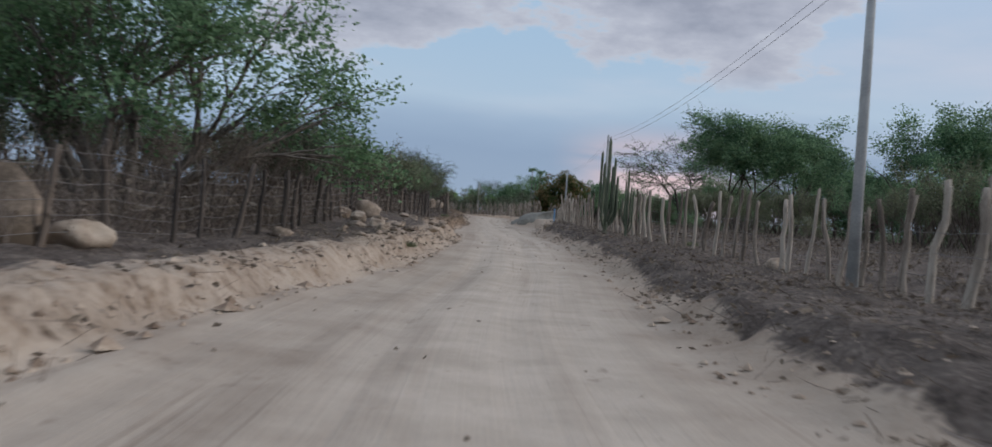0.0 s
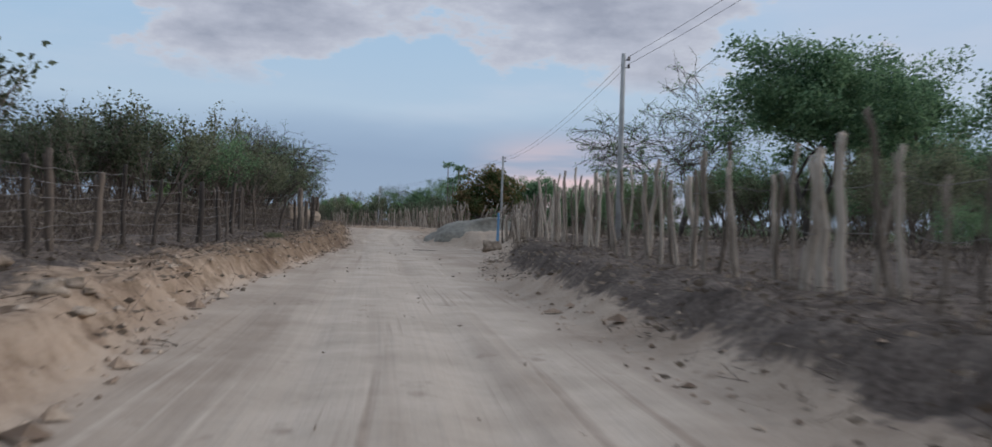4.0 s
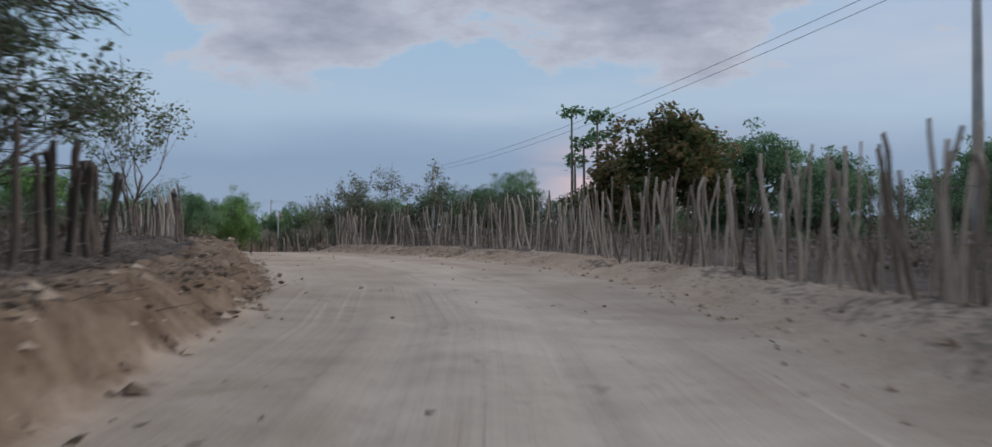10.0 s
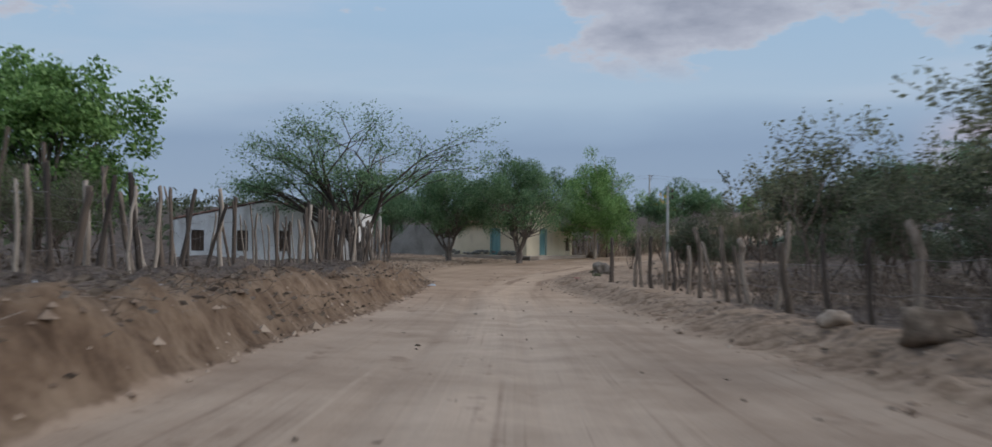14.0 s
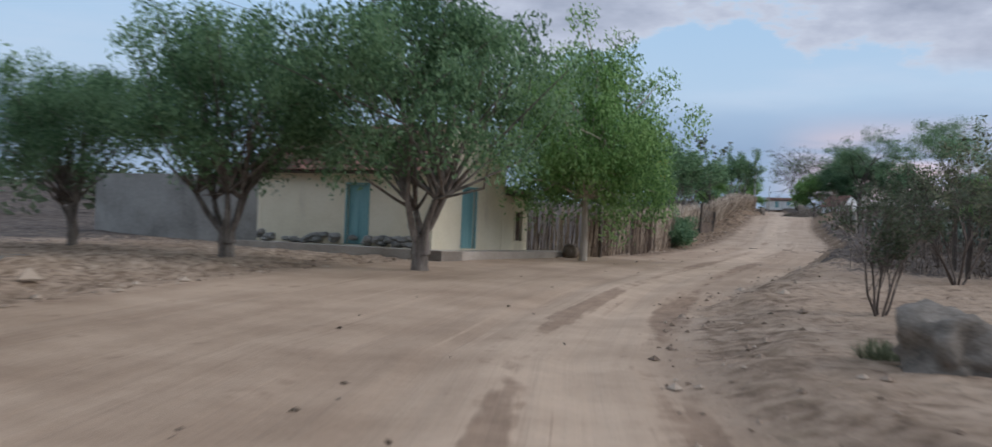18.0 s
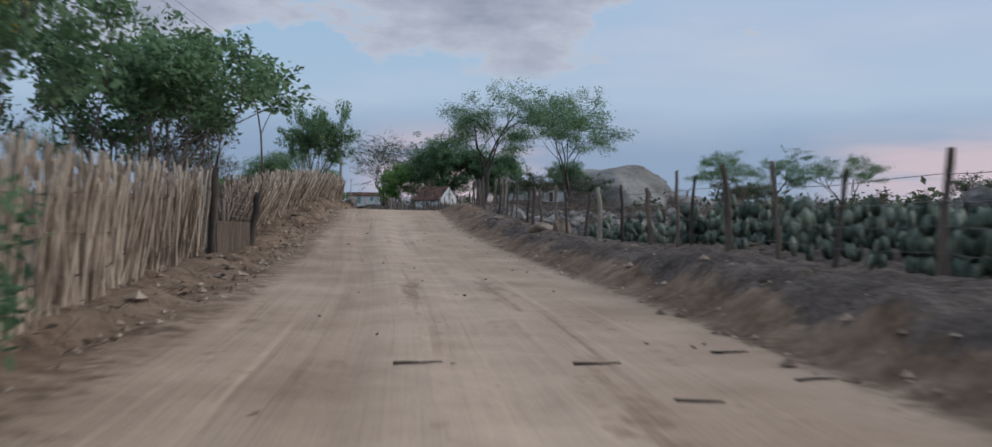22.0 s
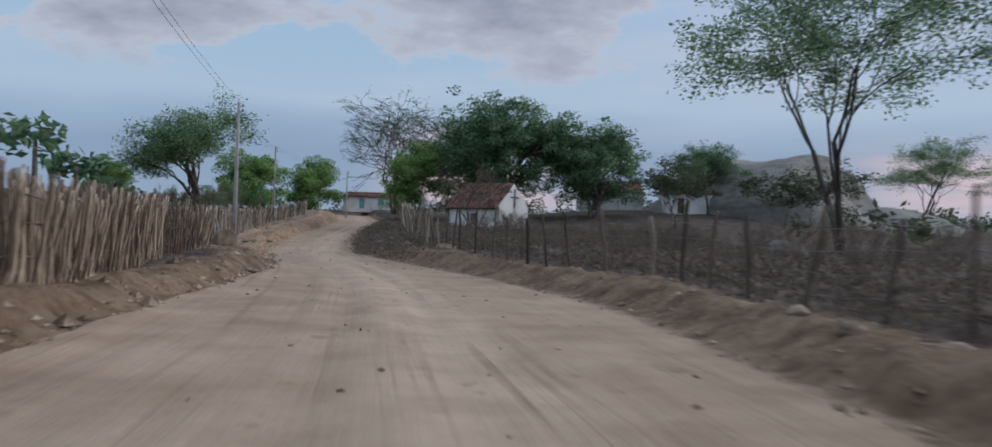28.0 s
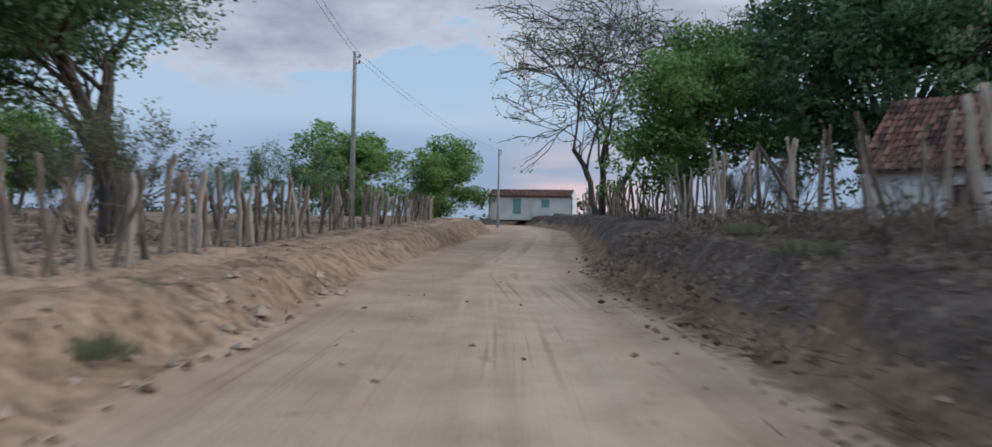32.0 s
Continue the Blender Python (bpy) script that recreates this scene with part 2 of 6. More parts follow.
def leaf_material(name, dark, mid, light):
    mat = material(name, [dark, mid, light], rough=0.6, scale=0.6, bump=0, fine=6, island=0.5, spec=0.25)
    b = mat.node_tree.nodes["Principled BSDF"]
    tr, mx = mat.node_tree.nodes.new("ShaderNodeBsdfTranslucent"), mat.node_tree.nodes.new("ShaderNodeMixShader")
    out = mat.node_tree.nodes["Material Output"]
    src = b.inputs["Base Color"].links[0].from_socket
    L = mat.node_tree.links.new
    L(src, tr.inputs["Color"])
    mx.inputs[0].default_value = 0.5
    L(b.outputs[0], mx.inputs[1])
    L(tr.outputs[0], mx.inputs[2])
    L(mx.outputs[0], out.inputs[0])
    return mat


M_STAKE = material("weathered_stake", [(0.10, 0.078, 0.06), (0.26, 0.212, 0.168), (0.42, 0.36, 0.295)], scale=2, fine=18, stretch=(6, 6, 0.7), obj_random=0.45, bump=0.5)
M_DARKPOST = material("dark_post", [(0.045, 0.036, 0.030), (0.10, 0.08, 0.065), (0.17, 0.13, 0.10)], scale=2, fine=18, stretch=(6, 6, 0.7), obj_random=0.4, bump=0.5)
M_STICK = material("palisade_stick", [(0.105, 0.072, 0.052), (0.315, 0.238, 0.172), (0.56, 0.455, 0.345)], scale=1.5, fine=12, stretch=(5, 5, 0.6), island=0.45, obj_random=0.45, bump=0.4)
M_BARK = material("grey_bark", [(0.075, 0.062, 0.052), (0.16, 0.135, 0.115), (0.27, 0.235, 0.2)], scale=2, fine=14, stretch=(3, 3, 0.6), bump=0.6)
M_DARKBARK = material("dark_bark", [(0.035, 0.03, 0.026), (0.075, 0.063, 0.053), (0.13, 0.11, 0.092)], scale=2, fine=14, stretch=(3, 3, 0.6), bump=0.6)
M_TWIG = material("dry_twig", [(0.075, 0.055, 0.043), (0.145, 0.112, 0.090), (0.26, 0.212, 0.178)], scale=1, fine=6, island=0.4, bump=0)
M_CONCRETE = material("concrete_pole", [(0.26, 0.26, 0.25), (0.36, 0.36, 0.345), (0.46, 0.45, 0.43)], scale=1.5, fine=30, bump=0.2)
M_WIRE = material("rusty_wire", [(0.16, 0.145, 0.135), (0.27, 0.245, 0.23)], rough=0.6, metal=0.6, bump=0)
M_CABLE = material("aluminium_cable", [(0.13, 0.13, 0.14), (0.2, 0.2, 0.21)], rough=0.5, metal=0.5, bump=0)
M_GRANITE = material("granite", [(0.14, 0.135, 0.125), (0.27, 0.26, 0.235), (0.38, 0.36, 0.33)], scale=0.8, fine=16, bump=0.6, obj_random=0.2, stains=((0.16, 0.15, 0.13), 0.9, 0.5, 0.75, (1, 1, 0.35)))
M_OUTCROP = material("sandy_granite", [(0.155, 0.145, 0.12), (0.25, 0.235, 0.20), (0.35, 0.32, 0.27)], scale=0.9, fine=14, bump=0.7, stains=((0.07, 0.06, 0.048), 0.85, 0.47, 0.62, (1, 1, 1.6)))
M_TAN_ROCK = material("tan_rock", [(0.13, 0.098, 0.07), (0.28, 0.215, 0.16), (0.42, 0.34, 0.26)], scale=1.2, fine=18, bump=0.6, obj_random=0.4)
M_DULL_ROCK = material("dull_rock", [(0.10, 0.085, 0.068), (0.19, 0.16, 0.13), (0.29, 0.25, 0.205)], scale=1.6, fine=14, bump=0.8)
M_RUBBLE = material("dark_rubble", [(0.075, 0.068, 0.062), (0.165, 0.150, 0.135), (0.37, 0.335, 0.29)], scale=1.4, fine=14, bump=0.7, obj_random=0.5)
M_CREAM = material("cream_plaster", [(0.66, 0.58, 0.42), (0.73, 0.65, 0.48), (0.78, 0.70, 0.54)], scale=0.6, fine=12, bump=0.15, stains=((0.47, 0.41, 0.32), 0.9, 0.58, 0.85, (1, 1, 0.3)))
M_WHITE = material("whitewash", [(0.60, 0.60, 0.58), (0.72, 0.72, 0.70), (0.80, 0.80, 0.78)], scale=0.7, fine=12, bump=0.2, stains=((0.34, 0.31, 0.27), 0.8, 0.56, 0.8, (1, 1, 0.3)))
M_GREYWALL = material("bare_render", [(0.20, 0.185, 0.165), (0.29, 0.27, 0.24), (0.36, 0.335, 0.30)], scale=0.6, fine=10, bump=0.3, stains=((0.13, 0.12, 0.105), 0.8, 0.55, 0.8, (1, 1, 0.3)))
M_TEAL = material("teal_paint", [(0.14, 0.30, 0.31), (0.19, 0.37, 0.38), (0.25, 0.43, 0.43)], rough=0.55, scale=1, fine=14, stretch=(4, 4, 0.5), bump=0.15)
M_DARKWOOD = material("old_window_wood", [(0.05, 0.035, 0.027), (0.10, 0.07, 0.05), (0.16, 0.12, 0.09)], scale=2, fine=14, stretch=(4, 4, 0.6), bump=0.3)
M_BEIGEDOOR = material("beige_door", [(0.30, 0.24, 0.17), (0.38, 0.31, 0.23), (0.45, 0.38, 0.29)], scale=1, fine=14, stretch=(4, 4, 0.5), bump=0.2)
M_TILE = material("clay_roof_tile", [(0.065, 0.038, 0.032), (0.155, 0.078, 0.06), (0.29, 0.15, 0.11)], scale=0.8, fine=10, island=0.5, bump=0.4)
M_PLINTH = material("stone_plinth", [(0.10, 0.095, 0.085), (0.22, 0.20, 0.175), (0.33, 0.30, 0.26)], scale=1.2, fine=10, bump=0.7)
M_CEMENT = material("worn_cement", [(0.33, 0.28, 0.23), (0.42, 0.36, 0.30), (0.5, 0.44, 0.38)], scale=0.8, fine=16, bump=0.4)
M_CACTUS = material("columnar_cactus", [(0.06, 0.075, 0.05), (0.11, 0.13, 0.085), (0.19, 0.19, 0.14)], scale=1.5, fine=12, bump=0.3, stretch=(2, 2, 0.7))
M_PAD = leaf_material("prickly_pear", (0.07, 0.105, 0.08), (0.15, 0.20, 0.155), (0.36, 0.41, 0.33))
M_CLOD = material("earth_clod", [(0.16, 0.11, 0.075), (0.31, 0.225, 0.16), (0.46, 0.36, 0.27)], scale=2, fine=20, island=0.6, bump=0.4)
M_BLUE = material("blue_paint", [(0.10, 0.22, 0.38), (0.16, 0.31, 0.48)], scale=1.5, fine=12, stretch=(4, 4, 0.6), bump=0.3)
L_BRIGHT = leaf_material("bright_leaves", (0.094, 0.180, 0.056), (0.203, 0.346, 0.111), (0.362, 0.526, 0.204))
L_MID = leaf_material("mid_leaves", (0.080, 0.146, 0.073), (0.161, 0.266, 0.130), (0.270, 0.399, 0.213))
L_DARK = leaf_material("dark_leaves", (0.070, 0.135, 0.074), (0.145, 0.246, 0.128), (0.252, 0.373, 0.204))
L_GREY = leaf_material("greyish_leaves", (0.055, 0.068, 0.04), (0.10, 0.125, 0.072), (0.16, 0.185, 0.115))
L_OLIVE = leaf_material("olive_leaves", (0.085, 0.095, 0.055), (0.16, 0.175, 0.10), (0.25, 0.27, 0.165))
L_RUST = leaf_material("rusty_leaves", (0.06, 0.10, 0.035), (0.14, 0.155, 0.06), (0.31, 0.19, 0.10))
L_DRY = leaf_material("dry_leaves", (0.09, 0.068, 0.05), (0.18, 0.145, 0.11), (0.29, 0.24, 0.19))
L_YELLOW = leaf_material("yellow_flowers", (0.5, 0.3, 0.02), (0.65, 0.42, 0.03), (0.75, 0.55, 0.06))
# ---- the lie of the land: all places follow the road's own line ----
ROAD_Y = [-80, -30] + [r[2] for r in PATH] + [440, 464, 490, 530, 610, 900]
ROAD_X = [2, 0.6] + [r[1] for r in PATH] + [-6.4, -2.8, 0.5, 2.0, -6, -20]
ROAD_Z = [-0.9, -0.3] + [r[3] - 1.5 for r in PATH] + [8.1, 9.2, 10.4, 12.0, 13.6, 17]


def road_x(y):
    return np.interp(y, ROAD_Y, ROAD_X)


def road_z(y):
    return np.interp(y, ROAD_Y, ROAD_Z)


def table(text):
    rows = [tuple(map(float, w.split(":"))) for w in text.split()]
    ys, vs = [r[0] for r in rows], [r[1] for r in rows]
    return lambda y: np.interp(y, ys, vs)


toe_left = table("-60:-3.3 12:-3.3 20:-2.8 46:-2.1 63:-3 78:-2.4 86:-2.1 105:-2 117:-2.2 127:-3 142:-3.7 158:-3.7 168:-3 184:-3.3 208:-3.1 217:-4 226:-8 250:-8 256:-3.6 274:-3.4 298:-2.9 312:-2.5 334:-2.8 359:-4.4 369:-4.4 388:-2.5 405:-2.7 422:-2.8 459:-2.8 609:-3")
toe_right = table("-60:3.3 30:3.1 58:3 67:2.9 76:3.3 83:4.5 89:6 104:5.5 109:2.8 124:3.2 137:3.9 152:4 179:4.5 203:4 212:2.6 219:1.9 232:2 244:3.4 256:4 279:4.2 306:3.5 332:4 354:4.3 369:5 387:3.8 405:3.2 421:2.8 459:2.8 609:3")
bank_left = table("-60:.55 0:.55 46:.6 76:.65 91:.8 107:.95 122:.9 136:.5 145:.45 163:.6 183:.85 206:1 215:.8 223:0.1 250:0.05 260:.15 290:.2 306:.45 354:.5 369:.4 394:.5 424:.55 459:.7 609:.6")
bank_right = table("-60:.55 30:.6 48:.7 61:.8 76:1.0 84:1.05 94:1.05 104:.95 109:.85 120:.55 130:.42 140:.32 152:.32 165:.4 179:.5 203:.45 212:.35 219:.25 234:.25 246:.6 259:.75 285:.7 295:.5 319:.42 345:.45 384:.5 400:.7 412:.9 422:1.1 434:1.25 460:1.3 609:1.2")
extra_left = table("-60:0 30:.05 44:.3 50:.45 57:.35 66:.1 86:.2 105:.12 132:.12 147:.05 600:0")
slope_left = table("-60:1.1 61:1.1 91:1.0 132:1.2 152:1.2 208:1.3 221:3 254:1 306:1.2 409:1.5 609:1.6")
slope_right = table("-60:2.4 60:2.2 76:2.6 86:3.6 104:3.2 124:2.6 183:2.6 234:2 264:2.2 354:1.8 409:2.4 609:2.6")


def rise(x, y):
    """Height of the ground over the road's crown."""
    x, y = np.asarray(x, float), np.asarray(y, float)
    d = x - road_x(y)
    wob = 0.35 * fnoise(x * 0.35, y * 0.35, 3, 3)
    dl = -d + toe_left(y) + wob
    dr = d - toe_right(y) + wob
    hl, hr = bank_left(y), bank_right(y)
    cut = 0.75 + 0.45 * fnoise(x * 0.9, y * 0.55, 21, 3)
    up_l = smooth(0, 1, dl / (slope_left(y) * np.clip(cut, 0.35, 1.4)))
    up_r = smooth(0, 1, dr / (slope_right(y) * np.clip(cut, 0.35, 1.4)))
    ridge = 1 - np.abs(fnoise(x * 0.9, y * 0.7, 25, 3))
    lump = 0.12 * fnoise(x * 0.8, y * 0.8, 5, 4) + 0.10 * fnoise(x * 2.2, y * 2.2, 8, 3) + 0.05 * vnoise(x * 3.6, y * 3.1, 10) + 0.045 * vnoise(x * 6.5, y * 4.5, 9) + 0.10 * (ridge - 0.75) * np.exp(-(np.minimum(np.abs(dl - 1), np.abs(dr - 1.2)) / 1.5) ** 2)
    lump = lump * (1 + 0.8 * up_l * smooth(128, 142, y) * (1 - smooth(212, 220, y)))
    gully = -0.38 * np.clip(fnoise(x * 0.5, y * 1.3, 31, 3), 0, 1)
    z = hl * up_l * (1 + 0.22 * fnoise(y * 0.22, x * 0.1, 17, 2)) + hr * up_r * (1 + 0.2 * fnoise(y * 0.25, x * 0.1, 19, 2))
    z = z + extra_left(y) * smooth(1.2, 4.6, dl)
    off = np.clip(up_l + up_r, 0, 1)
    lump = lump * (1 - 0.6 * up_r * smooth(112, 124, y) * (1 - smooth(236, 246, y)))
    z = z - 0.95 * smooth(5.6, 8.8, d) * smooth(288, 298, y) * (1 - smooth(330, 348, y))
    z = z + off * lump + np.clip(off * (1 - off) * 4, 0, 1) * gully
    away = np.clip(np.abs(d) - 10, 0, None)
    z = z + 0.5 * fnoise(x * 0.03, y * 0.03, 41, 2) * smooth(0, 30, away) + 0.010 * np.clip(np.abs(d) - 60, 0, None)
    # wheel ruts, crown and sand ripples of the roadway
    road = 1 - off
    shift = 0.25 * fnoise(y * 0.05, 0, 51, 2)
    ruts = -0.05 * (np.exp(-((d - 0.85 - shift) / 0.22) ** 2) + np.exp(-((d + 0.75 - shift) / 0.22) ** 2)) + 0.03 * np.exp(-((d - shift) / 0.3) ** 2)
    ruts = ruts - 0.02 * np.exp(-((d - 1.7 - 2 * shift) / 0.16) ** 2) - 0.02 * np.exp(-((d + 1.6 - 1.5 * shift) / 0.16) ** 2)
    tracks = 0.012 * vnoise(d * 5, y * 0.12, 61) + 0.008 * vnoise(d * 9, y * 0.25, 62) + 0.02 * fnoise(x * 0.7, y * 0.5, 63, 3)
    edge = 0.10 * np.exp(-((dl + 0.25) / 0.25) ** 2) * np.clip(vnoise(y * 0.3, 2, 65), 0, 1) * (hl > 0.3)
    z = z + road * (ruts * (0.6 + 0.6 * vnoise(y * 0.08, 3, 64)) + tracks) + road * edge
    # sandy mound beside the gateway
    mx, my = d - 7.8, y - 113
    z = z + 0.3 * np.exp(-((mx / 2.9) ** 2 + (my / 6.5) ** 2)) * (1 + 0.2 * fnoise(x * 0.6, y * 0.6, 71, 3))
    # low rise behind the granite
    z = z + 2.4 * np.exp(-((x - 42) / 22) ** 2 - ((y - 470) / 22) ** 2)
    return z


def ground_z(x, y):
    return float(road_z(y) + rise(x, y))


def ground_material():
    mat = bpy.data.materials.new("sandy_ground")
    mat.use_nodes = True
    nt = mat.node_tree
    N, L = nt.nodes.new, nt.links.new
    b = nt.nodes["Principled BSDF"]
    b.inputs["Roughness"].default_value = 0.95
    b.inputs["Specular IOR Level"].default_value = 0.15
    geo = N("ShaderNodeNewGeometry")

    def noise_at(scale, detail=5, stretch=(1, 1, 1), rough=0.6):
        mp, n = N("ShaderNodeMapping"), N("ShaderNodeTexNoise")
        mp.inputs["Scale"].default_value = stretch
        L(geo.outputs["Position"], mp.inputs[0])
        n.inputs["Scale"].default_value, n.inputs["Detail"].default_value, n.inputs["Roughness"].default_value = scale, detail, rough
        L(mp.outputs[0], n.inputs["Vector"])
        return n.outputs["Fac"]

    def ramp(value, stops):
        r = N("ShaderNodeValToRGB")
        e = r.color_ramp.elements
        e[0].position, e[0].color = stops[0][0], (*stops[0][1], 1)
        e[1].position, e[1].color = stops[-1][0], (*stops[-1][1], 1)
        for p, c in stops[1:-1]:
            e.new(p).color = (*c, 1)
        L(value, r.inputs[0])
        return r.outputs[0]

    def span(value, lo, hi):
        m = N("ShaderNodeMapRange")
        m.interpolation_type = "SMOOTHSTEP"
        L(value, m.inputs["Value"])
        m.inputs["From Min"].default_value, m.inputs["From Max"].default_value = lo, hi
        return m.outputs[0]

    def blend(fac, a, c):
        m = N("ShaderNodeMix")
        m.data_type = "RGBA"
        L(fac, m.inputs["Factor"])
        L(a, m.inputs["A"])
        L(c, m.inputs["B"])
        return m.outputs["Result"]

    def calc(op, a, c):
        m = N("ShaderNodeMath")
        m.operation = op
        for k, s in enumerate((a, c)):
            if isinstance(s, (int, float)):
                m.inputs[k].default_value = s
            else:
                L(s, m.inputs[k])
        return m.outputs[0]

    def attribute(name):
        a = N("ShaderNodeAttribute")
        a.attribute_name = name
        return a.outputs["Fac"]

    lane = N("ShaderNodeCombineXYZ")
    L(attribute("across"), lane.inputs[0])
    L(attribute("along"), lane.inputs[1])

    def lane_noise(scale, sx, sy, detail=4, shift=0.0):
        mp, n = N("ShaderNodeMapping"), N("ShaderNodeTexNoise")
        mp.inputs["Scale"].default_value = (sx, sy, 1)
        mp.inputs["Location"].default_value = (shift, shift, shift)
        L(lane.outputs[0], mp.inputs[0])
        n.inputs["Scale"].default_value, n.inputs["Detail"].default_value = scale, detail
        L(mp.outputs[0], n.inputs["Vector"])
        return n.outputs["Fac"]

    cross = N("ShaderNodeCombineXYZ")
    L(attribute("weave"), cross.inputs[0])
    L(attribute("along"), cross.inputs[1])

    def cross_noise(sx, sy, detail=4, shift=0.0):
        mp, n = N("ShaderNodeMapping"), N("ShaderNodeTexNoise")
        mp.inputs["Scale"].default_value, mp.inputs["Location"].default_value = (sx, sy, 1), (shift, shift, shift)
        L(cross.outputs[0], mp.inputs[0])
        n.inputs["Scale"].default_value, n.inputs["Detail"].default_value = 1.0, detail
        L(mp.outputs[0], n.inputs["Vector"])
        return n.outputs["Fac"]

    bank = attribute("bank")
    on_road = calc("SUBTRACT", 1.0, bank)
    speck = noise_at(26, 3)
    sand = ramp(calc("ADD", calc("MULTIPLY", noise_at(0.45, 6), 0.75), calc("MULTIPLY", speck, 0.25)),
                [(0.34, (0.305, 0.242, 0.188)), (0.50, (0.395, 0.323, 0.256)), (0.66, (0.468, 0.391, 0.315))])
    pale = ramp(noise_at(0.8, 5), [(0.35, (0.415, 0.345, 0.276)), (0.65, (0.525, 0.442, 0.360))])
    earth = ramp(calc("ADD", calc("MULTIPLY", noise_at(1.1, 7), 0.7), calc("MULTIPLY", noise_at(6.0, 6), 0.3)), [(0.34, (0.088, 0.056, 0.036)), (0.48, (0.192, 0.130, 0.085)), (0.66, (0.325, 0.238, 0.163))])
    litter = ramp(calc("ADD", calc("MULTIPLY", noise_at(1.6, 7), 0.5), calc("MULTIPLY", noise_at(14, 5), 0.5)),
                  [(0.38, (0.046, 0.036, 0.030)), (0.52, (0.118, 0.094, 0.078)), (0.68, (0.245, 0.198, 0.162))])
    col = blend(span(calc("ADD", attribute("worn"), calc("MULTIPLY", calc("SUBTRACT", noise_at(0.35, 4), 0.5), 0.8)), 0.3, 0.7), sand, pale)
    # wheel tracks: long streaks of darker churned and paler packed sand, crossing at shallow angles
    dark_track = ramp(calc("ADD", calc("MULTIPLY", noise_at(2.2, 5), 0.6), calc("MULTIPLY", lane_noise(1.0, 7.0, 1.2, 5, 2.0), 0.4)), [(0.36, (0.150, 0.108, 0.080)), (0.62, (0.300, 0.230, 0.176))])
    light_track = ramp(noise_at(2.0, 3), [(0.4, (0.468, 0.388, 0.311)), (0.6, (0.560, 0.472, 0.383))])
    broad = calc("MULTIPLY", span(lane_noise(1.0, 1.5, 0.03, 4), 0.48, 0.70), span(lane_noise(1.0, 0.3, 0.09, 3, 7.3), 0.36, 0.58))
    col = blend(calc("MULTIPLY", calc("MULTIPLY", broad, on_road), 0.35), col, dark_track)
    lines = calc("MULTIPLY", span(cross_noise(4.2, 0.05, 3, 1.3), 0.58, 0.70), span(cross_noise(0.45, 0.07, 3, 4.4), 0.50, 0.64))
    col = blend(calc("MULTIPLY", calc("MULTIPLY", lines, on_road), 0.60), col, dark_track)
    fine = calc("MULTIPLY", span(lane_noise(1.0, 5.5, 0.05, 3, 3.1), 0.55, 0.70), span(lane_noise(1.0, 0.4, 0.08, 3, 5.7), 0.46, 0.62))
    col = blend(calc("MULTIPLY", calc("MULTIPLY", fine, on_road), 0.55), col, light_track)
    hair = calc("MULTIPLY", span(cross_noise(15.0, 0.12, 3, 8.8), 0.56, 0.70), span(cross_noise(0.7, 0.13, 3, 2.2), 0.52, 0.66))
    col = blend(calc("MULTIPLY", calc("MULTIPLY", hair, on_road), 0.42), col, dark_track)
    bends = calc("ADD", attribute("rut"), calc("MULTIPLY", calc("SUBTRACT", calc("ADD", calc("MULTIPLY", noise_at(1.7, 7), 0.5), calc("MULTIPLY", lane_noise(1.0, 5.0, 0.55, 6, 9.0), 0.5)), 0.5), 3.0))
    col = blend(calc("MULTIPLY", span(bends, 0.46, 0.95), 0.72), col, dark_track)
    churn = span(calc("ADD", calc("MULTIPLY", noise_at(3.2, 7), 0.5), calc("MULTIPLY", lane_noise(1.0, 1.6, 0.3, 5, 11.0), 0.5)), 0.575, 0.66)
    col = blend(calc("MULTIPLY", churn, 0.55), col, dark_track)
    tint = N("ShaderNodeMix")
    tint.data_type, tint.blend_type = "RGBA", "MULTIPLY"
    L(attribute("warm"), tint.inputs["Factor"])
    L(col, tint.inputs["A"])
    tint.inputs["B"].default_value = (1.10, 0.93, 0.78, 1)
    col = tint.outputs["Result"]
    grain = noise_at(3.5, 6)
    e_fac = span(calc("ADD", attribute("earth"), calc("MULTIPLY", calc("SUBTRACT", grain, 0.5), 1.1)), 0.30, 0.70)
    col = blend(e_fac, col, earth)
    rough_edge = calc("ADD", calc("MULTIPLY", calc("SUBTRACT", noise_at(0.9, 6), 0.5), 1.1), calc("MULTIPLY", calc("SUBTRACT", noise_at(7.0, 5), 0.5), 1.1))
    l_fac = span(calc("ADD", attribute("litter"), rough_edge), 0.30, 0.72)
    col = blend(l_fac, col, litter)
    L(col, b.inputs["Base Color"])
    bp = N("ShaderNodeBump")
    bp.inputs["Strength"].default_value, bp.inputs["Distance"].default_value = 0.8, 0.10
    loose = calc("MULTIPLY", noise_at(4.5, 8), calc("ADD", calc("MULTIPLY", bank, 0.85), 0.22))
    tread = calc("MULTIPLY", calc("ADD", calc("MULTIPLY", lane_noise(1.0, 5.5, 0.05, 3, 3.1), 0.16), calc("MULTIPLY", cross_noise(4.2, 0.05, 3, 1.3), -0.20)), on_road)
    L(calc("ADD", loose, tread), bp.inputs["Height"])
    L(bp.outputs[0], b.inputs["Normal"])
    return mat


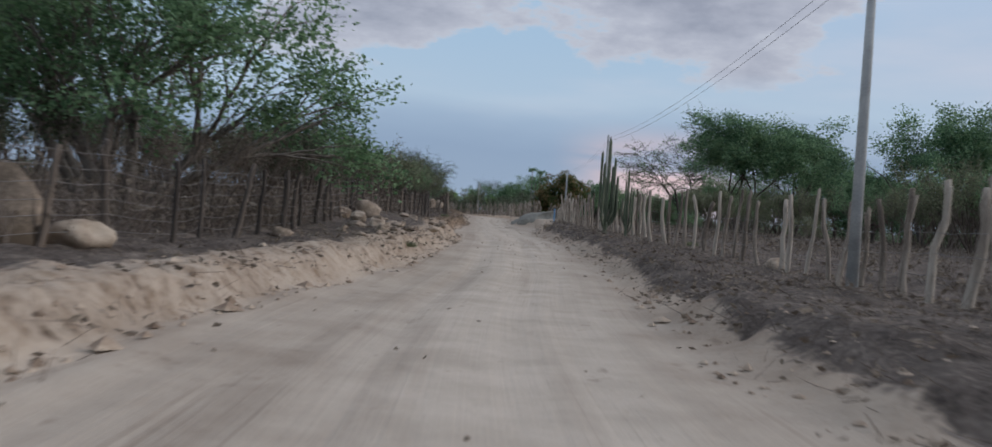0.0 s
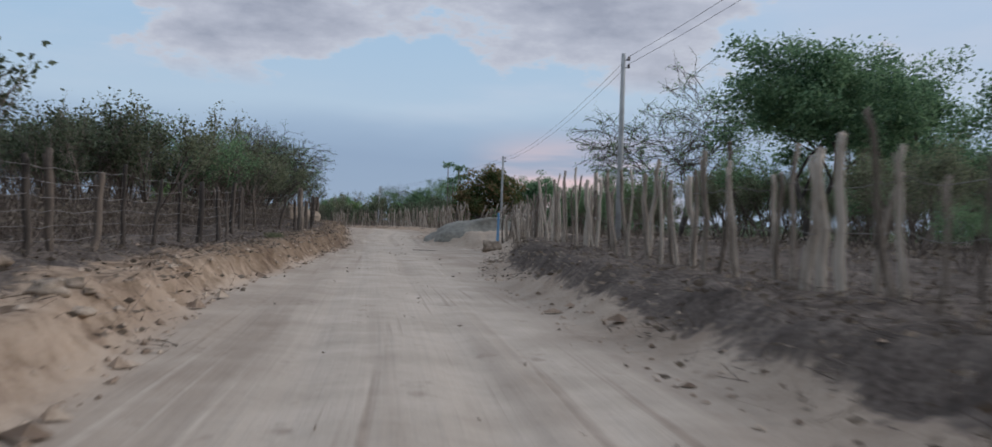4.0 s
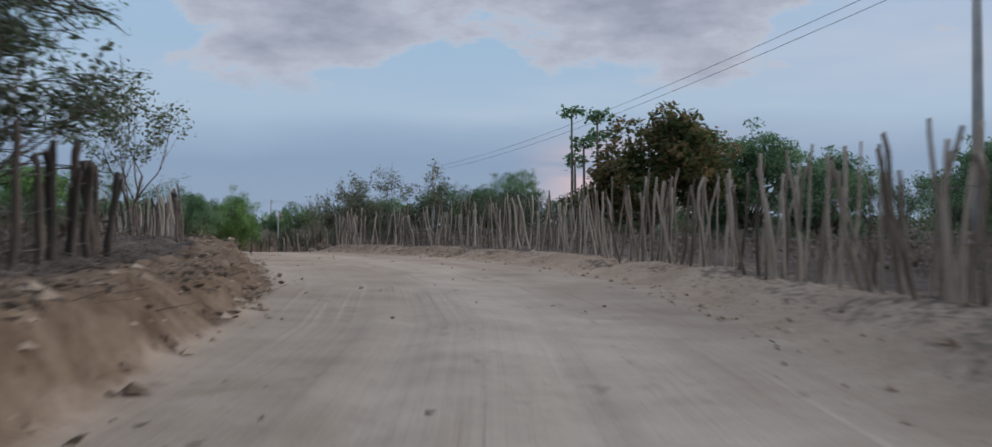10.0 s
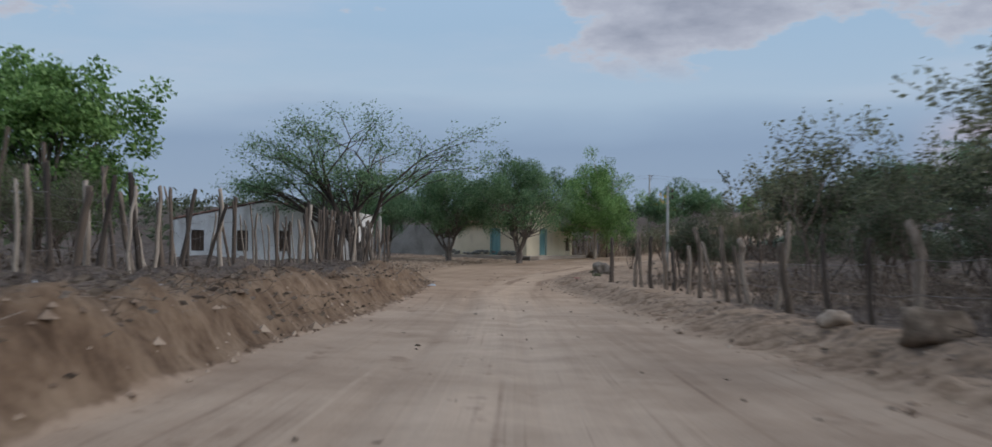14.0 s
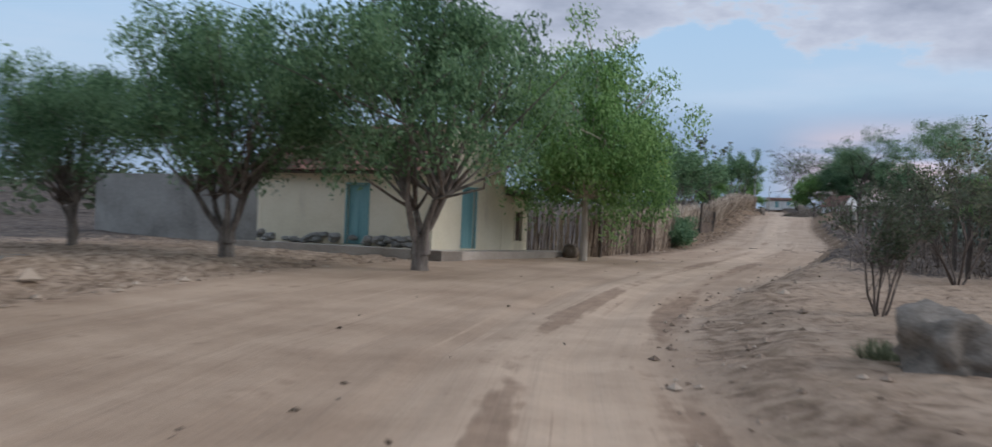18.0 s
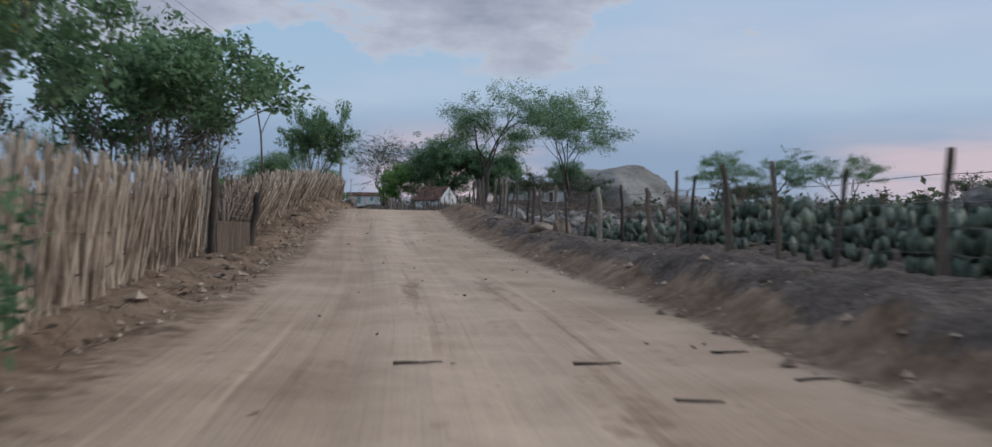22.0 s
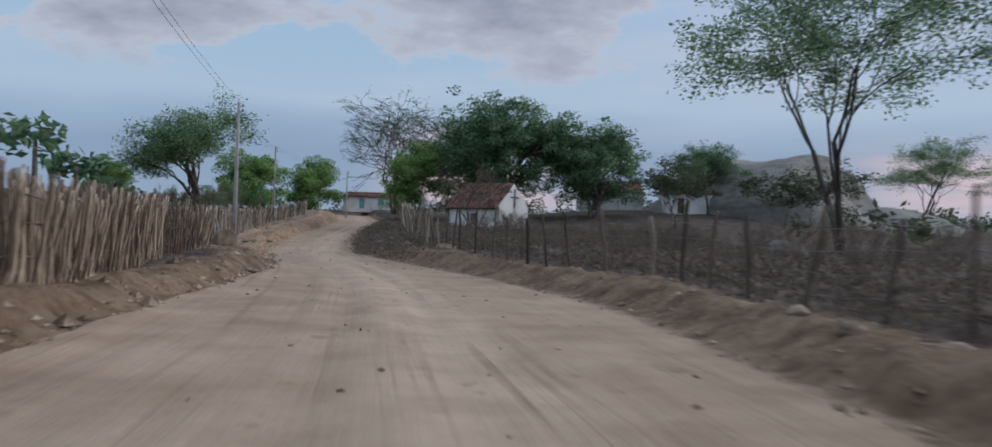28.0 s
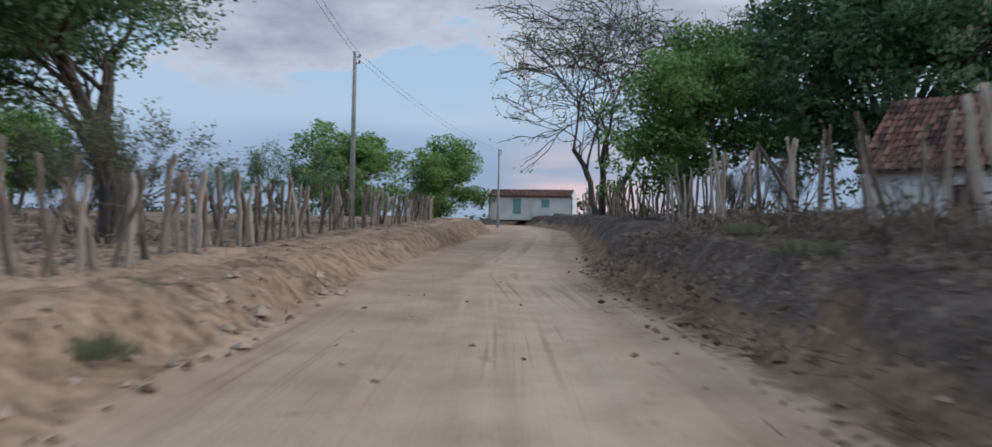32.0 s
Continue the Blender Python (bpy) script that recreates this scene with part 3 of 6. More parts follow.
def build_ground():
    ys = np.concatenate([np.linspace(-400, -70, 12), np.linspace(-60, -6, 30), np.arange(-5, 440, 0.27), np.linspace(441, 520, 90), np.linspace(530, 900, 40), np.linspace(960, 3500, 14)])
    half = np.concatenate([np.arange(0, 7.6, 0.2), np.arange(7.8, 13, 0.4), np.geomspace(13.4, 2500, 30)])
    ds = np.concatenate([-half[::-1], half[1:]])
    Y, D = np.meshgrid(ys, ds, indexing="ij")
    X = road_x(Y) + D
    Z = road_z(Y) + rise(X, Y)
    n, m = len(ys), len(ds)
    idx = np.arange(n * m).reshape(n, m)
    quads = np.stack([idx[:-1, :-1], idx[:-1, 1:], idx[1:, 1:], idx[1:, :-1]], -1).reshape(-1, 4)
    me = quads_mesh("ground", np.stack([X, Y, Z], -1).reshape(-1, 3), quads, ground_material())
    # kinds of soil: packed pale sand, raw earth of the cut banks, dry leaf litter
    dl, dr = -D + toe_left(Y), D - toe_right(Y)
    worn = np.exp(-((D - 0.6) / 1.6) ** 2) * 0.75 + 0.25 * (Y < 130)
    yard = smooth(217, 225, Y) * (1 - smooth(250, 256, Y))
    worn = np.maximum(worn, yard * np.exp(-((dl - 4) / 3) ** 2) * 0.9)
    earth = np.clip(smooth(-0.2, 0.3, dl) * (1 - smooth(1.6, 3.2, dl)) * smooth(120, 150, Y + 60 * (Y > 255)) + (0.42 + 0.12 * smooth(50, 64, Y)) * smooth(-0.3, 0.4, dl) * (1 - smooth(1.5, 3, dl)) + 0.25 * smooth(62, 74, Y) * smooth(-0.2, 0.3, dl) * (1 - smooth(6, 14, dl)), 0, 1) * (bank_left(Y) > 0.12)
    earth = np.maximum(earth, 0.5 * smooth(-0.2, 0.5, dr) * (1 - smooth(1.5, 3, dr)) * smooth(130, 160, Y))
    earth = np.maximum(earth, 0.75 * smooth(-0.6, 0.4, dr) * (1 - smooth(2.5, 4, dr)) * smooth(235, 262, Y))
    earth = np.maximum(earth, 0.42 * smooth(0.2, 1.0, dr) * smooth(192, 204, Y) * (1 - smooth(236, 246, Y)))
    earth = np.maximum(earth, 0.5 * yard * smooth(-2, 1, dl) * (1 - smooth(10, 20, dl)))
    earth = earth * (1 - 0.5 * smooth(383, 397, Y) * (D < 0))
    earth = np.maximum(earth, 0.6 * smooth(-1.6, -0.2, dl) * smooth(250, 256, Y) * (1 - smooth(340, 352, Y)))
    lit_r = smooth(0.3, 1.3, dr) * (1 - 0.85 * smooth(82, 88, Y) * (1 - smooth(120, 126, Y)) * (1 - smooth(9, 20, dr + 4 * fnoise(Y * 0.15, D * 0.15, 83, 2)))) * (1 - 0.55 * smooth(120, 130, Y) * (1 - smooth(235, 250, Y)) * (1 - smooth(1.6, 3.0, dr)))
    lit_r = lit_r * (1 - 0.8 * smooth(300, 318, Y) * (1 - smooth(398, 408, Y)) * (1 - smooth(1.6, 2.6, dr)))
    lit_r = lit_r * (1 - 0.75 * smooth(192, 204, Y) * (1 - smooth(236, 246, Y)) * (1 - smooth(7, 12, dr + 3 * fnoise(Y * 0.2, D * 0.2, 86, 2))))
    lit_l = smooth(1.0 + 1.0 * smooth(385, 400, Y), 2.4 + 1.2 * smooth(385, 400, Y), dl) * (1 - 0.8 * yard * (1 - smooth(9, 18, dl + 4 * fnoise(Y * 0.15, D * 0.15, 84, 2))))
    late = smooth(380, 400, Y)
    litter = np.clip((0.86 + 0.3 * (1 - smooth(76, 88, Y)) + 0.3 * smooth(398, 408, Y)) * np.maximum(lit_l * (1 - 0.25 * smooth(398, 408, Y)), lit_r) - 0.35 * late * lit_l * (1 - smooth(22, 45, dl + 8 * fnoise(Y * 0.07, D * 0.07, 85, 2))), 0, 1)
    bend = 0.5 * fnoise(Y * 0.04, 0 * Y, 77, 2)
    rut = (np.exp(-((D - 0.15 - bend) / 0.24) ** 2) + np.exp(-((D - 1.75 - 0.6 * bend) / 0.3) ** 2)) * (0.25 + 0.75 * smooth(205, 218, Y) * (1 - smooth(272, 296, Y))) * np.clip(0.75 + 0.7 * vnoise(Y * 0.16, D * 0.2, 78), 0, 1.2)
    bank = np.clip(smooth(-0.4, 0.5, dl) + smooth(-0.4, 0.6, dr), 0, 1)
    warm = (0.5 + 0.35 * smooth(192, 210, Y)) * smooth(120, 170, Y) * (1 - 0.3 * smooth(255, 285, Y)) * (1 - bank) + bank * (0.2 + 0.5 * smooth(40, 60, Y) * np.where(D > 0, smooth(122, 150, Y), 1.0) + 0.5 * smooth(380, 396, Y) * (D < 0))
    weave = D + 0.9 * fnoise(Y * 0.035, 0 * Y + 4.0, 91, 2)
    for name, val in (("bank", bank), ("weave", weave), ("warm", warm), ("rut", 1.35 * rut), ("worn", worn), ("earth", earth), ("litter", litter), ("across", D), ("along", Y)):
        at = me.attributes.new(name, "FLOAT", "POINT")
        at.data.foreach_set("value", np.asarray(val, np.float32).ravel())
    ob = new("ground", me)
    return tagged(ob, "pale sandy dirt track with cut earth banks and dry leaf litter", "ground", kind="structure")


GROUND = build_ground()


# ---- plants ----
def leaves(centres, size, rng, flat=0.5, long=1.9):
    """Pointed leaves or sprays as folded diamonds round given centres."""
    n = len(centres)
    a = rng.normal(size=(n, 3))
    a[:, 2] *= flat
    a /= np.linalg.norm(a, axis=1)[:, None] + 1e-9
    up = rng.normal(size=(n, 3)) + np.array([0, 0, 1.2])
    b = np.cross(a, up)
    b /= np.linalg.norm(b, axis=1)[:, None] + 1e-9
    c = np.cross(a, b)
    s = size * rng.uniform(0.6, 1.35, (n, 1))
    l, w = a * s * long / 2, b * s / 2
    v = np.stack([centres - l, centres + w + c * s * 0.12, centres + l - c * s * 0.1, centres - w + c * s * 0.12], 1)
    return v.reshape(-1, 3), np.arange(4 * n).reshape(-1, 4)


def grow(rng, geo, tips, p, way, length, radius, level, cfg):
    """One limb and what springs from it."""
    steps = 4
    pts, d = [np.array(p, float)], np.array(way, float)
    for _ in range(steps):
        d = d + rng.normal(size=3) * cfg["wander"] + np.array([0, 0, cfg["lift"][min(level, len(cfg["lift"]) - 1)]])
        d /= np.linalg.norm(d)
        pts.append(pts[-1] + d * length / steps)
    end = radius * (0.6 if level < cfg["levels"] else 0.35)
    geo.tube(pts, np.linspace(radius, end, steps + 1), 6 if level == 0 else (4 if level < cfg["levels"] else 3), cap=False)
    if level >= cfg["levels"] - 1:
        tips.extend(pts[1:] if level >= cfg["levels"] else pts[3:])
    if level >= cfg["levels"]:
        return
    kids = cfg["kids"][min(level, len(cfg["kids"]) - 1)]
    for k in range(kids):
        at = rng.uniform(0.45, 1.0) if k else 1.0
        i = min(int(at * steps), steps - 1)
        q = pts[i] + (pts[i + 1] - pts[i]) * (at * steps - i)
        turn = rng.uniform(0, 2 * np.pi)
        side = np.array([np.cos(turn), np.sin(turn), rng.uniform(-0.1, 0.5)])
        nd = d * cfg["keep"] + side * cfg["open"]
        nd[2] *= cfg["squash"] if level >= cfg["squash_from"] else 1
        nd /= np.linalg.norm(nd)
        grow(rng, geo, tips, q, nd, length * rng.uniform(*cfg["shrink"]) * (cfg.get("boost", 1) if level == 0 else 1), max(end * 0.72, cfg.get("least", 0.008)), level + 1, cfg)


def open_tree(name, seed, height, stems, cfg, leaf, leaf_size, per_tip, spread, material_bark, foot=0.12, lean=0.35, droop=0.0):
    """A tree that shows its limbs: returns the meshes of its wood and its leaves."""
    rng = np.random.default_rng(seed)
    geo, tips = Geo(), []
    for k in range(stems):
        turn = 2 * np.pi * (k + rng.uniform(0, 0.6)) / stems
        way = np.array([np.cos(turn) * lean, np.sin(turn) * lean, 1.0]) if stems > 1 else np.array([rng.uniform(-0.12, 0.12), rng.uniform(-0.12, 0.12), 1.0])
        r0 = foot * (1 if stems == 1 else 0.62)
        p = np.array([np.cos(turn), np.sin(turn), 0]) * foot * (0.8 if stems > 1 else 0) - np.array([0, 0, 0.15])
        grow(rng, geo, tips, p, way / np.linalg.norm(way), height * cfg["first"], r0, 0, cfg)
    tips = np.array(tips)
    z = max(tips[:, 2].max(), 0.1)
    scale = height / z
    wood = geo.mesh(name + "_wood", material_bark)
    c = np.repeat(tips, per_tip, axis=0)
    c = c + np.clip(rng.normal(size=c.shape), -1.4, 1.4) * spread * np.array([1, 1, 0.7]) - np.array([0, 0, droop]) * rng.uniform(0, 1, (len(c), 1))
    v, q = leaves(c, leaf_size / scale, rng)
    crown = quads_mesh(name + "_crown", v, q, leaf, True)
    for me in (wood, crown):
        me.transform(Matrix.Scale(scale, 4))
    return wood, crown


def round_tree(name, seed, height, radius, trunk, leaf, clumps, per_clump, leaf_size, clump_size, material_bark, low=0.3, limbs=14, stems=1, foot=0.16, gaps=0.25, hang=0.0, n_lobe=17, long=1.9):
    """A leafy tree: clumps of leaves fill an uneven crown, limbs reach into it."""
    rng = np.random.default_rng(seed)
    zc, hz = height * (1 + low) / 2, height * (1 - low) / 2
    u = rng.normal(size=(clumps, 3))
    u /= np.linalg.norm(u, axis=1)[:, None]
    lobes = 1 + gaps * fnoise(np.arctan2(u[:, 1], u[:, 0]) * 1.6 + seed, u[:, 2] * 2.2, seed, 2)
    w = rng.normal(size=(n_lobe, 3))
    w /= np.linalg.norm(w, axis=1)[:, None]
    w[:, 2] = np.where(w[:, 2] < -0.85, -w[:, 2], w[:, 2])
    w *= rng.uniform(0.4, 0.8, (n_lobe, 1)) * np.array([1, 1, 1.05])
    pick = rng.integers(n_lobe, size=clumps)
    r = (rng.uniform(0.15, 1.0, clumps) ** 0.5) * lobes * rng.uniform(0.28, 0.5, n_lobe)[pick]
    c = (w[pick] + u * r[:, None]) * np.array([radius, radius, hz]) + np.array([0, 0, zc])
    c[:, 2] = np.maximum(c[:, 2], height * low * 0.8)
    geo = Geo()
    fork = np.array([0, 0, height * trunk])
    bases = []
    if stems > 2:
        geo.tube([(0, 0, -0.2), (0.02, 0, 0.15), (-0.02, 0.03, 0.5), (0, 0, 0.95)], np.array([1.75, 1.45, 1.25, 1.2]) * foot, 9, cap=False)
    for k in range(stems):
        turn = 2 * np.pi * k / stems + rng.uniform(0, 1)
        o = np.array([np.cos(turn), np.sin(turn), 0]) * (foot * 0.7 if stems > 1 else 0) + np.array([0, 0, 0.65 if stems > 2 and foot > 0.1 else 0])
        top = fork + o * np.array([2.4, 2.4, 0]) * (stems > 1) + rng.normal(size=3) * (0.045 if stems > 1 else 0.01) * height * np.array([1, 1, 0.3])
        mid = (o + top) / 2 + rng.normal(size=3) * 0.05
        rr = foot * (0.7 if stems > 1 else 1)
        geo.tube([o - np.array([0, 0, 0.2]), o + np.array([0, 0, 0.12]), mid, top], [rr * 1.45, rr * 1.05, rr * 0.85, rr * 0.7], 8, cap=False)
        bases.append((top, rr * 0.62))
    for j in rng.choice(clumps, min(limbs, clumps), replace=False):
        b, rr = bases[j % len(bases)]
        goal = c[j]
        bend = (b + goal) / 2 + rng.normal(size=3) * 0.06 * height + np.array([0, 0, 0.04 * height])
        geo.tube([b, b * 0.6 + bend * 0.4 + rng.normal(size=3) * 0.02, bend, goal * 0.7 + bend * 0.3, goal], np.array([1, 0.8, 0.55, 0.35, 0.15]) * rr * 0.75, 5, cap=False)
    wood = geo.mesh(name + "_wood", material_bark)
    ball = rng.normal(size=(clumps * per_clump, 3))
    ball *= rng.uniform(0.1, 1.0, (len(ball), 1)) ** 0.5 * 1.75 / np.linalg.norm(ball, axis=1)[:, None]
    pts = np.repeat(c, per_clump, axis=0) + ball * clump_size * np.array([1, 1, 0.65])
    pts[:, 2] -= hang * rng.uniform(0, 1, len(pts)) ** 2
    v, q = leaves(pts, leaf_size, rng, 0.5 + 1.2 * (hang > 0), long)
    return wood, quads_mesh(name + "_crown", v, q, leaf, True)


def plant(name, meshes, at, label, category="tree", turn=0.0, size=1.0, group="", sink=0.05, wide=1.0):
    x, y = at
    ob = thing(name, label, category, group, (x, y, ground_z(x, y) - sink), turn)
    ob.scale = (size * wide, size * wide, size)
    part("trunk", meshes[0], ob)
    part("crown", meshes[1], ob)
    for extra in meshes[2:]:
        part("flowers", extra, ob)
    return ob


def off(d, y):
    """A place d metres to the right of the road's line, at y along it."""
    return float(road_x(y) + d), y


FINE = dict(least=0.014, levels=6, kids=[3, 4, 3, 3, 2, 2], wander=0.16, lift=[0.03, 0.03, 0.01, -0.01, -0.04, -0.06], keep=0.85, open=0.68, squash=0.75, squash_from=2, shrink=(0.62, 0.85), first=0.32)
UMBRELLA = dict(levels=5, kids=[3, 3, 3, 3, 2], wander=0.13, lift=[0.03, 0.05, 0.03, 0.0, -0.02], keep=0.85, open=0.62, squash=0.55, squash_from=2, shrink=(0.6, 0.85), first=0.40)
FAN = dict(levels=4, kids=[9, 4, 4, 3], wander=0.12, lift=[0.0, 0.10, 0.02, -0.02], keep=0.85, open=0.56, squash=0.7, squash_from=2, shrink=(0.55, 0.8), first=0.26, boost=2.0)
AIRY = dict(levels=5, kids=[3, 3, 3, 3, 2], wander=0.15, lift=[0.03, 0.03, 0.0, -0.02, -0.06], keep=0.85, open=0.66, squash=0.75, squash_from=2, shrink=(0.62, 0.85), first=0.34)
THICKET = dict(levels=3, kids=[4, 4, 3], wander=0.10, lift=[0.03, 0.03, 0.01], keep=1.0, open=0.45, squash=1.0, squash_from=9, shrink=(0.5, 0.75), first=0.5)
SPRAY = dict(levels=4, kids=[4, 4, 3, 2], wander=0.10, lift=[0.02, 0.01, -0.02, -0.06], keep=0.95, open=0.5, squash=0.8, squash_from=2, shrink=(0.55, 0.8), first=0.42)
UPRIGHT = dict(levels=4, kids=[4, 3, 3, 2], wander=0.12, lift=[0.06, 0.06, 0.05, 0.02], keep=1.0, open=0.6, squash=1.0, squash_from=9, shrink=(0.55, 0.8), first=0.45)

T_UMB = [open_tree("umbrella", 11 + k, 9.0, 2 - k, UMBRELLA, (L_MID, L_DARK)[k], 0.062, 14, 0.24, M_DARKBARK, foot=(0.19, 0.22)[k], lean=0.22) for k in range(2)]
T_ROADSIDE = open_tree("roadside", 151, 9.0, 1, dict(UMBRELLA, kids=[4, 3, 3, 3, 2], open=0.5, keep=0.95, squash=0.6, first=0.32, lift=[0.02, 0.07, 0.02, -0.01, -0.05]), L_DARK, 0.06, 16, 0.24, M_DARKBARK, foot=0.2)
T_FAN = [open_tree("fan", 131 + k, 9.0, 1, FAN, L_MID, 0.062, 11, 0.26, M_DARKBARK, foot=0.3) for k in range(1)]
T_SPARSE = [open_tree("sparse", 31 + k, 9.0, 3, FINE, L_MID, 0.055, 1, 0.12, M_DARKBARK, foot=0.2, lean=0.5) for k in range(2)]
T_BARE = [open_tree("bare", 41 + k, 4.2, 5, THICKET, L_GREY, 0.07, 2, 0.14, M_TWIG, foot=0.08, lean=0.5) for k in range(3)]
T_DRY = [open_tree("dry", 45 + k, 4.2, 5, THICKET, L_DRY, 0.055, 1, 0.14, M_TWIG, foot=0.08, lean=0.5) for k in range(3)]
T_SHRUB = [open_tree("shrub", 51 + k, 4.6, 6, THICKET, (L_MID, L_OLIVE, L_OLIVE)[k], 0.062, 4, 0.16, M_TWIG, foot=0.08, lean=0.55) for k in range(3)]
T_BIGLEFT = open_tree("arching", 61, 7.8, 9, SPRAY, L_MID, 0.08, 8, 0.25, M_BARK, foot=0.3, lean=0.75, droop=0.25)
T_NEEM = [round_tree("neem", 71 + k, 7.6, 3.9, 0.24, L_MID, 135, 250, 0.06, 0.37, M_BARK, low=0.27, limbs=60, stems=5, foot=0.15, gaps=0.7, hang=0.85, n_lobe=30, long=2.6) for k in range(3)]
T_DOME = [round_tree("dome", 81 + k, 9.0, 5.0, 0.22, L_DARK, 340, 80, 0.135, 0.48, M_BARK, low=0.1, limbs=24, stems=2, foot=0.35, gaps=0.6, n_lobe=28) for k in range(2)]
T_AIRY = [open_tree("airy", 141 + k, 9.0, 2, AIRY, L_DARK, 0.10, 17, 0.34, M_DARKBARK, foot=0.26, lean=0.3) for k in range(2)]
T_GREEN = [round_tree("green", 91 + k, 7.0, 3.6, 0.25, L_BRIGHT, 280, 90, 0.11, 0.38, M_BARK, low=0.12, limbs=24, stems=2, foot=0.22, gaps=0.5, n_lobe=24) for k in range(2)]
T_SHADE = round_tree("shade", 95, 7.4, 3.6, 0.3, L_BRIGHT, 210, 240, 0.06, 0.38, M_STAKE, low=0.13, limbs=60, stems=1, foot=0.14, gaps=0.7, hang=0.9, n_lobe=40, long=2.5)
T_OPEN = open_tree("open", 67, 7.6, 5, UPRIGHT, L_MID, 0.12, 7, 0.26, M_BARK, foot=0.2, lean=0.5)
T_BUSH = round_tree("bush", 97, 1.75, 1.05, 0.1, L_DARK, 80, 60, 0.06, 0.17, M_TWIG, low=0.02, limbs=12, stems=3, foot=0.03, gaps=0.6, hang=0.25)
T_FIELD = open_tree("field", 73, 9.0, 1, dict(UMBRELLA, first=0.27, kids=[4, 3, 3, 3, 2], squash=0.8), L_MID, 0.085, 24, 0.34, M_DARKBARK, foot=0.27)
T_HUGE = round_tree("huge", 85, 15.0, 10.5, 0.2, L_DARK, 1000, 62, 0.19, 0.62, M_BARK, low=0.08, limbs=40, stems=2, foot=0.5, gaps=0.5, n_lobe=40)
T_RUST = round_tree("rusty", 99, 8.0, 4.2, 0.2, L_RUST, 260, 60, 0.18, 0.45, M_BARK, low=0.1, limbs=18, stems=2, foot=0.3, gaps=0.15)
T_FAR = [open_tree("far", 101 + k, 8.0, 2, UMBRELLA, L_GREY, 0.16, 3, 0.35, M_BARK, foot=0.22, lean=0.4) for k in range(2)]
SAPLING = dict(levels=2, kids=[3, 2], wander=0.07, lift=[0.05, 0.03, 0.0], keep=1.1, open=0.55, squash=1.0, squash_from=9, shrink=(0.4, 0.6), first=0.75)
T_SAPLING = open_tree("sapling", 121, 5.6, 1, SAPLING, L_GREY, 0.15, 4, 0.12, M_TWIG, foot=0.05)
T_TALL = [open_tree("slender", 111 + k, 6.0, 1, UPRIGHT, L_OLIVE, 0.085, 3, 0.22, M_TWIG, foot=0.08) for k in range(2)]
# ---- rocks ----
def rock_mesh(name, seed, mat, rough=0.28, cuts=3, skirt=False):
    bm = bmesh.new()
    bmesh.ops.create_icosphere(bm, subdivisions=cuts, radius=1.0)
    o = Vector((seed * 3.7, seed * 1.9, seed * 0.7))
    for v in bm.verts:
        p = v.co.copy()
        k = 1 + rough * noise.noise(p * 1.1 + o) + rough * 0.6 * noise.noise(p * 2.4 + o) + rough * 0.35 * abs(noise.noise(p * 5.0 + o))
        # flat facets as on broken stone
        for n, c in ((Vector((0.8, 0.3, 0.5)), 0.80), (Vector((-0.6, 0.7, 0.3)), 0.84), (Vector((0.1, -0.9, 0.4)), 0.82), (Vector((0.2, 0.1, 1.0)), 0.86)):
            n = n.normalized()
            q = p.dot(n)
            if q > c:
                p -= n * (q - c + 0.06) * 0.9
        if skirt and p.z < 0:
            p.x, p.y = p.x / max(0.3, math.hypot(p.x, p.y)), p.y / max(0.3, math.hypot(p.x, p.y))
            p.z *= 2.5
        v.co = p * k
    me = bpy.data.meshes.new(name)
    bm.to_mesh(me)
    bm.free()
    me.materials.append(mat)
    me.polygons.foreach_set("use_smooth", [True] * len(me.polygons))
    return me


ROCKS_GREY = [rock_mesh("grey_rock", 1 + k, M_GRANITE) for k in range(4)]
ROCK_DULL = rock_mesh("dull_rock", 61, M_DULL_ROCK, 0.6, 4)
ROCKS_TAN = [rock_mesh("tan_stone", 21 + k, M_TAN_ROCK, 0.42) for k in range(4)]
RUBBLE = [rock_mesh("rubble", 71 + k, M_RUBBLE, 0.5, 2) for k in range(5)]
for me_ in RUBBLE:
    me_.polygons.foreach_set("use_smooth", [False] * len(me_.polygons))
OUTCROP = rock_mesh("outcrop", 40, M_GRANITE, 0.2, 5, True)
STONE_SLAB = rock_mesh("stone_slab", 75, M_TAN_ROCK, 0.4, 2)
STONE_SLAB.polygons.foreach_set("use_smooth", [False] * len(STONE_SLAB.polygons))
SLAB = rock_mesh("slab", 43, M_OUTCROP, 0.16, 5)


def rock(me, at, size, label, turn=0.0, tilt=0.0, sink=0.35, name="boulder", group=""):
    x, y = at
    ob = new(name, me)
    ob.matrix_basis = pose(x, y, ground_z(x, y) + size[2] * (1 - 2 * sink), tilt, tilt * 0.6, turn) @ Matrix.Diagonal((*size, 1))
    return tagged(ob, label, "rock", group)


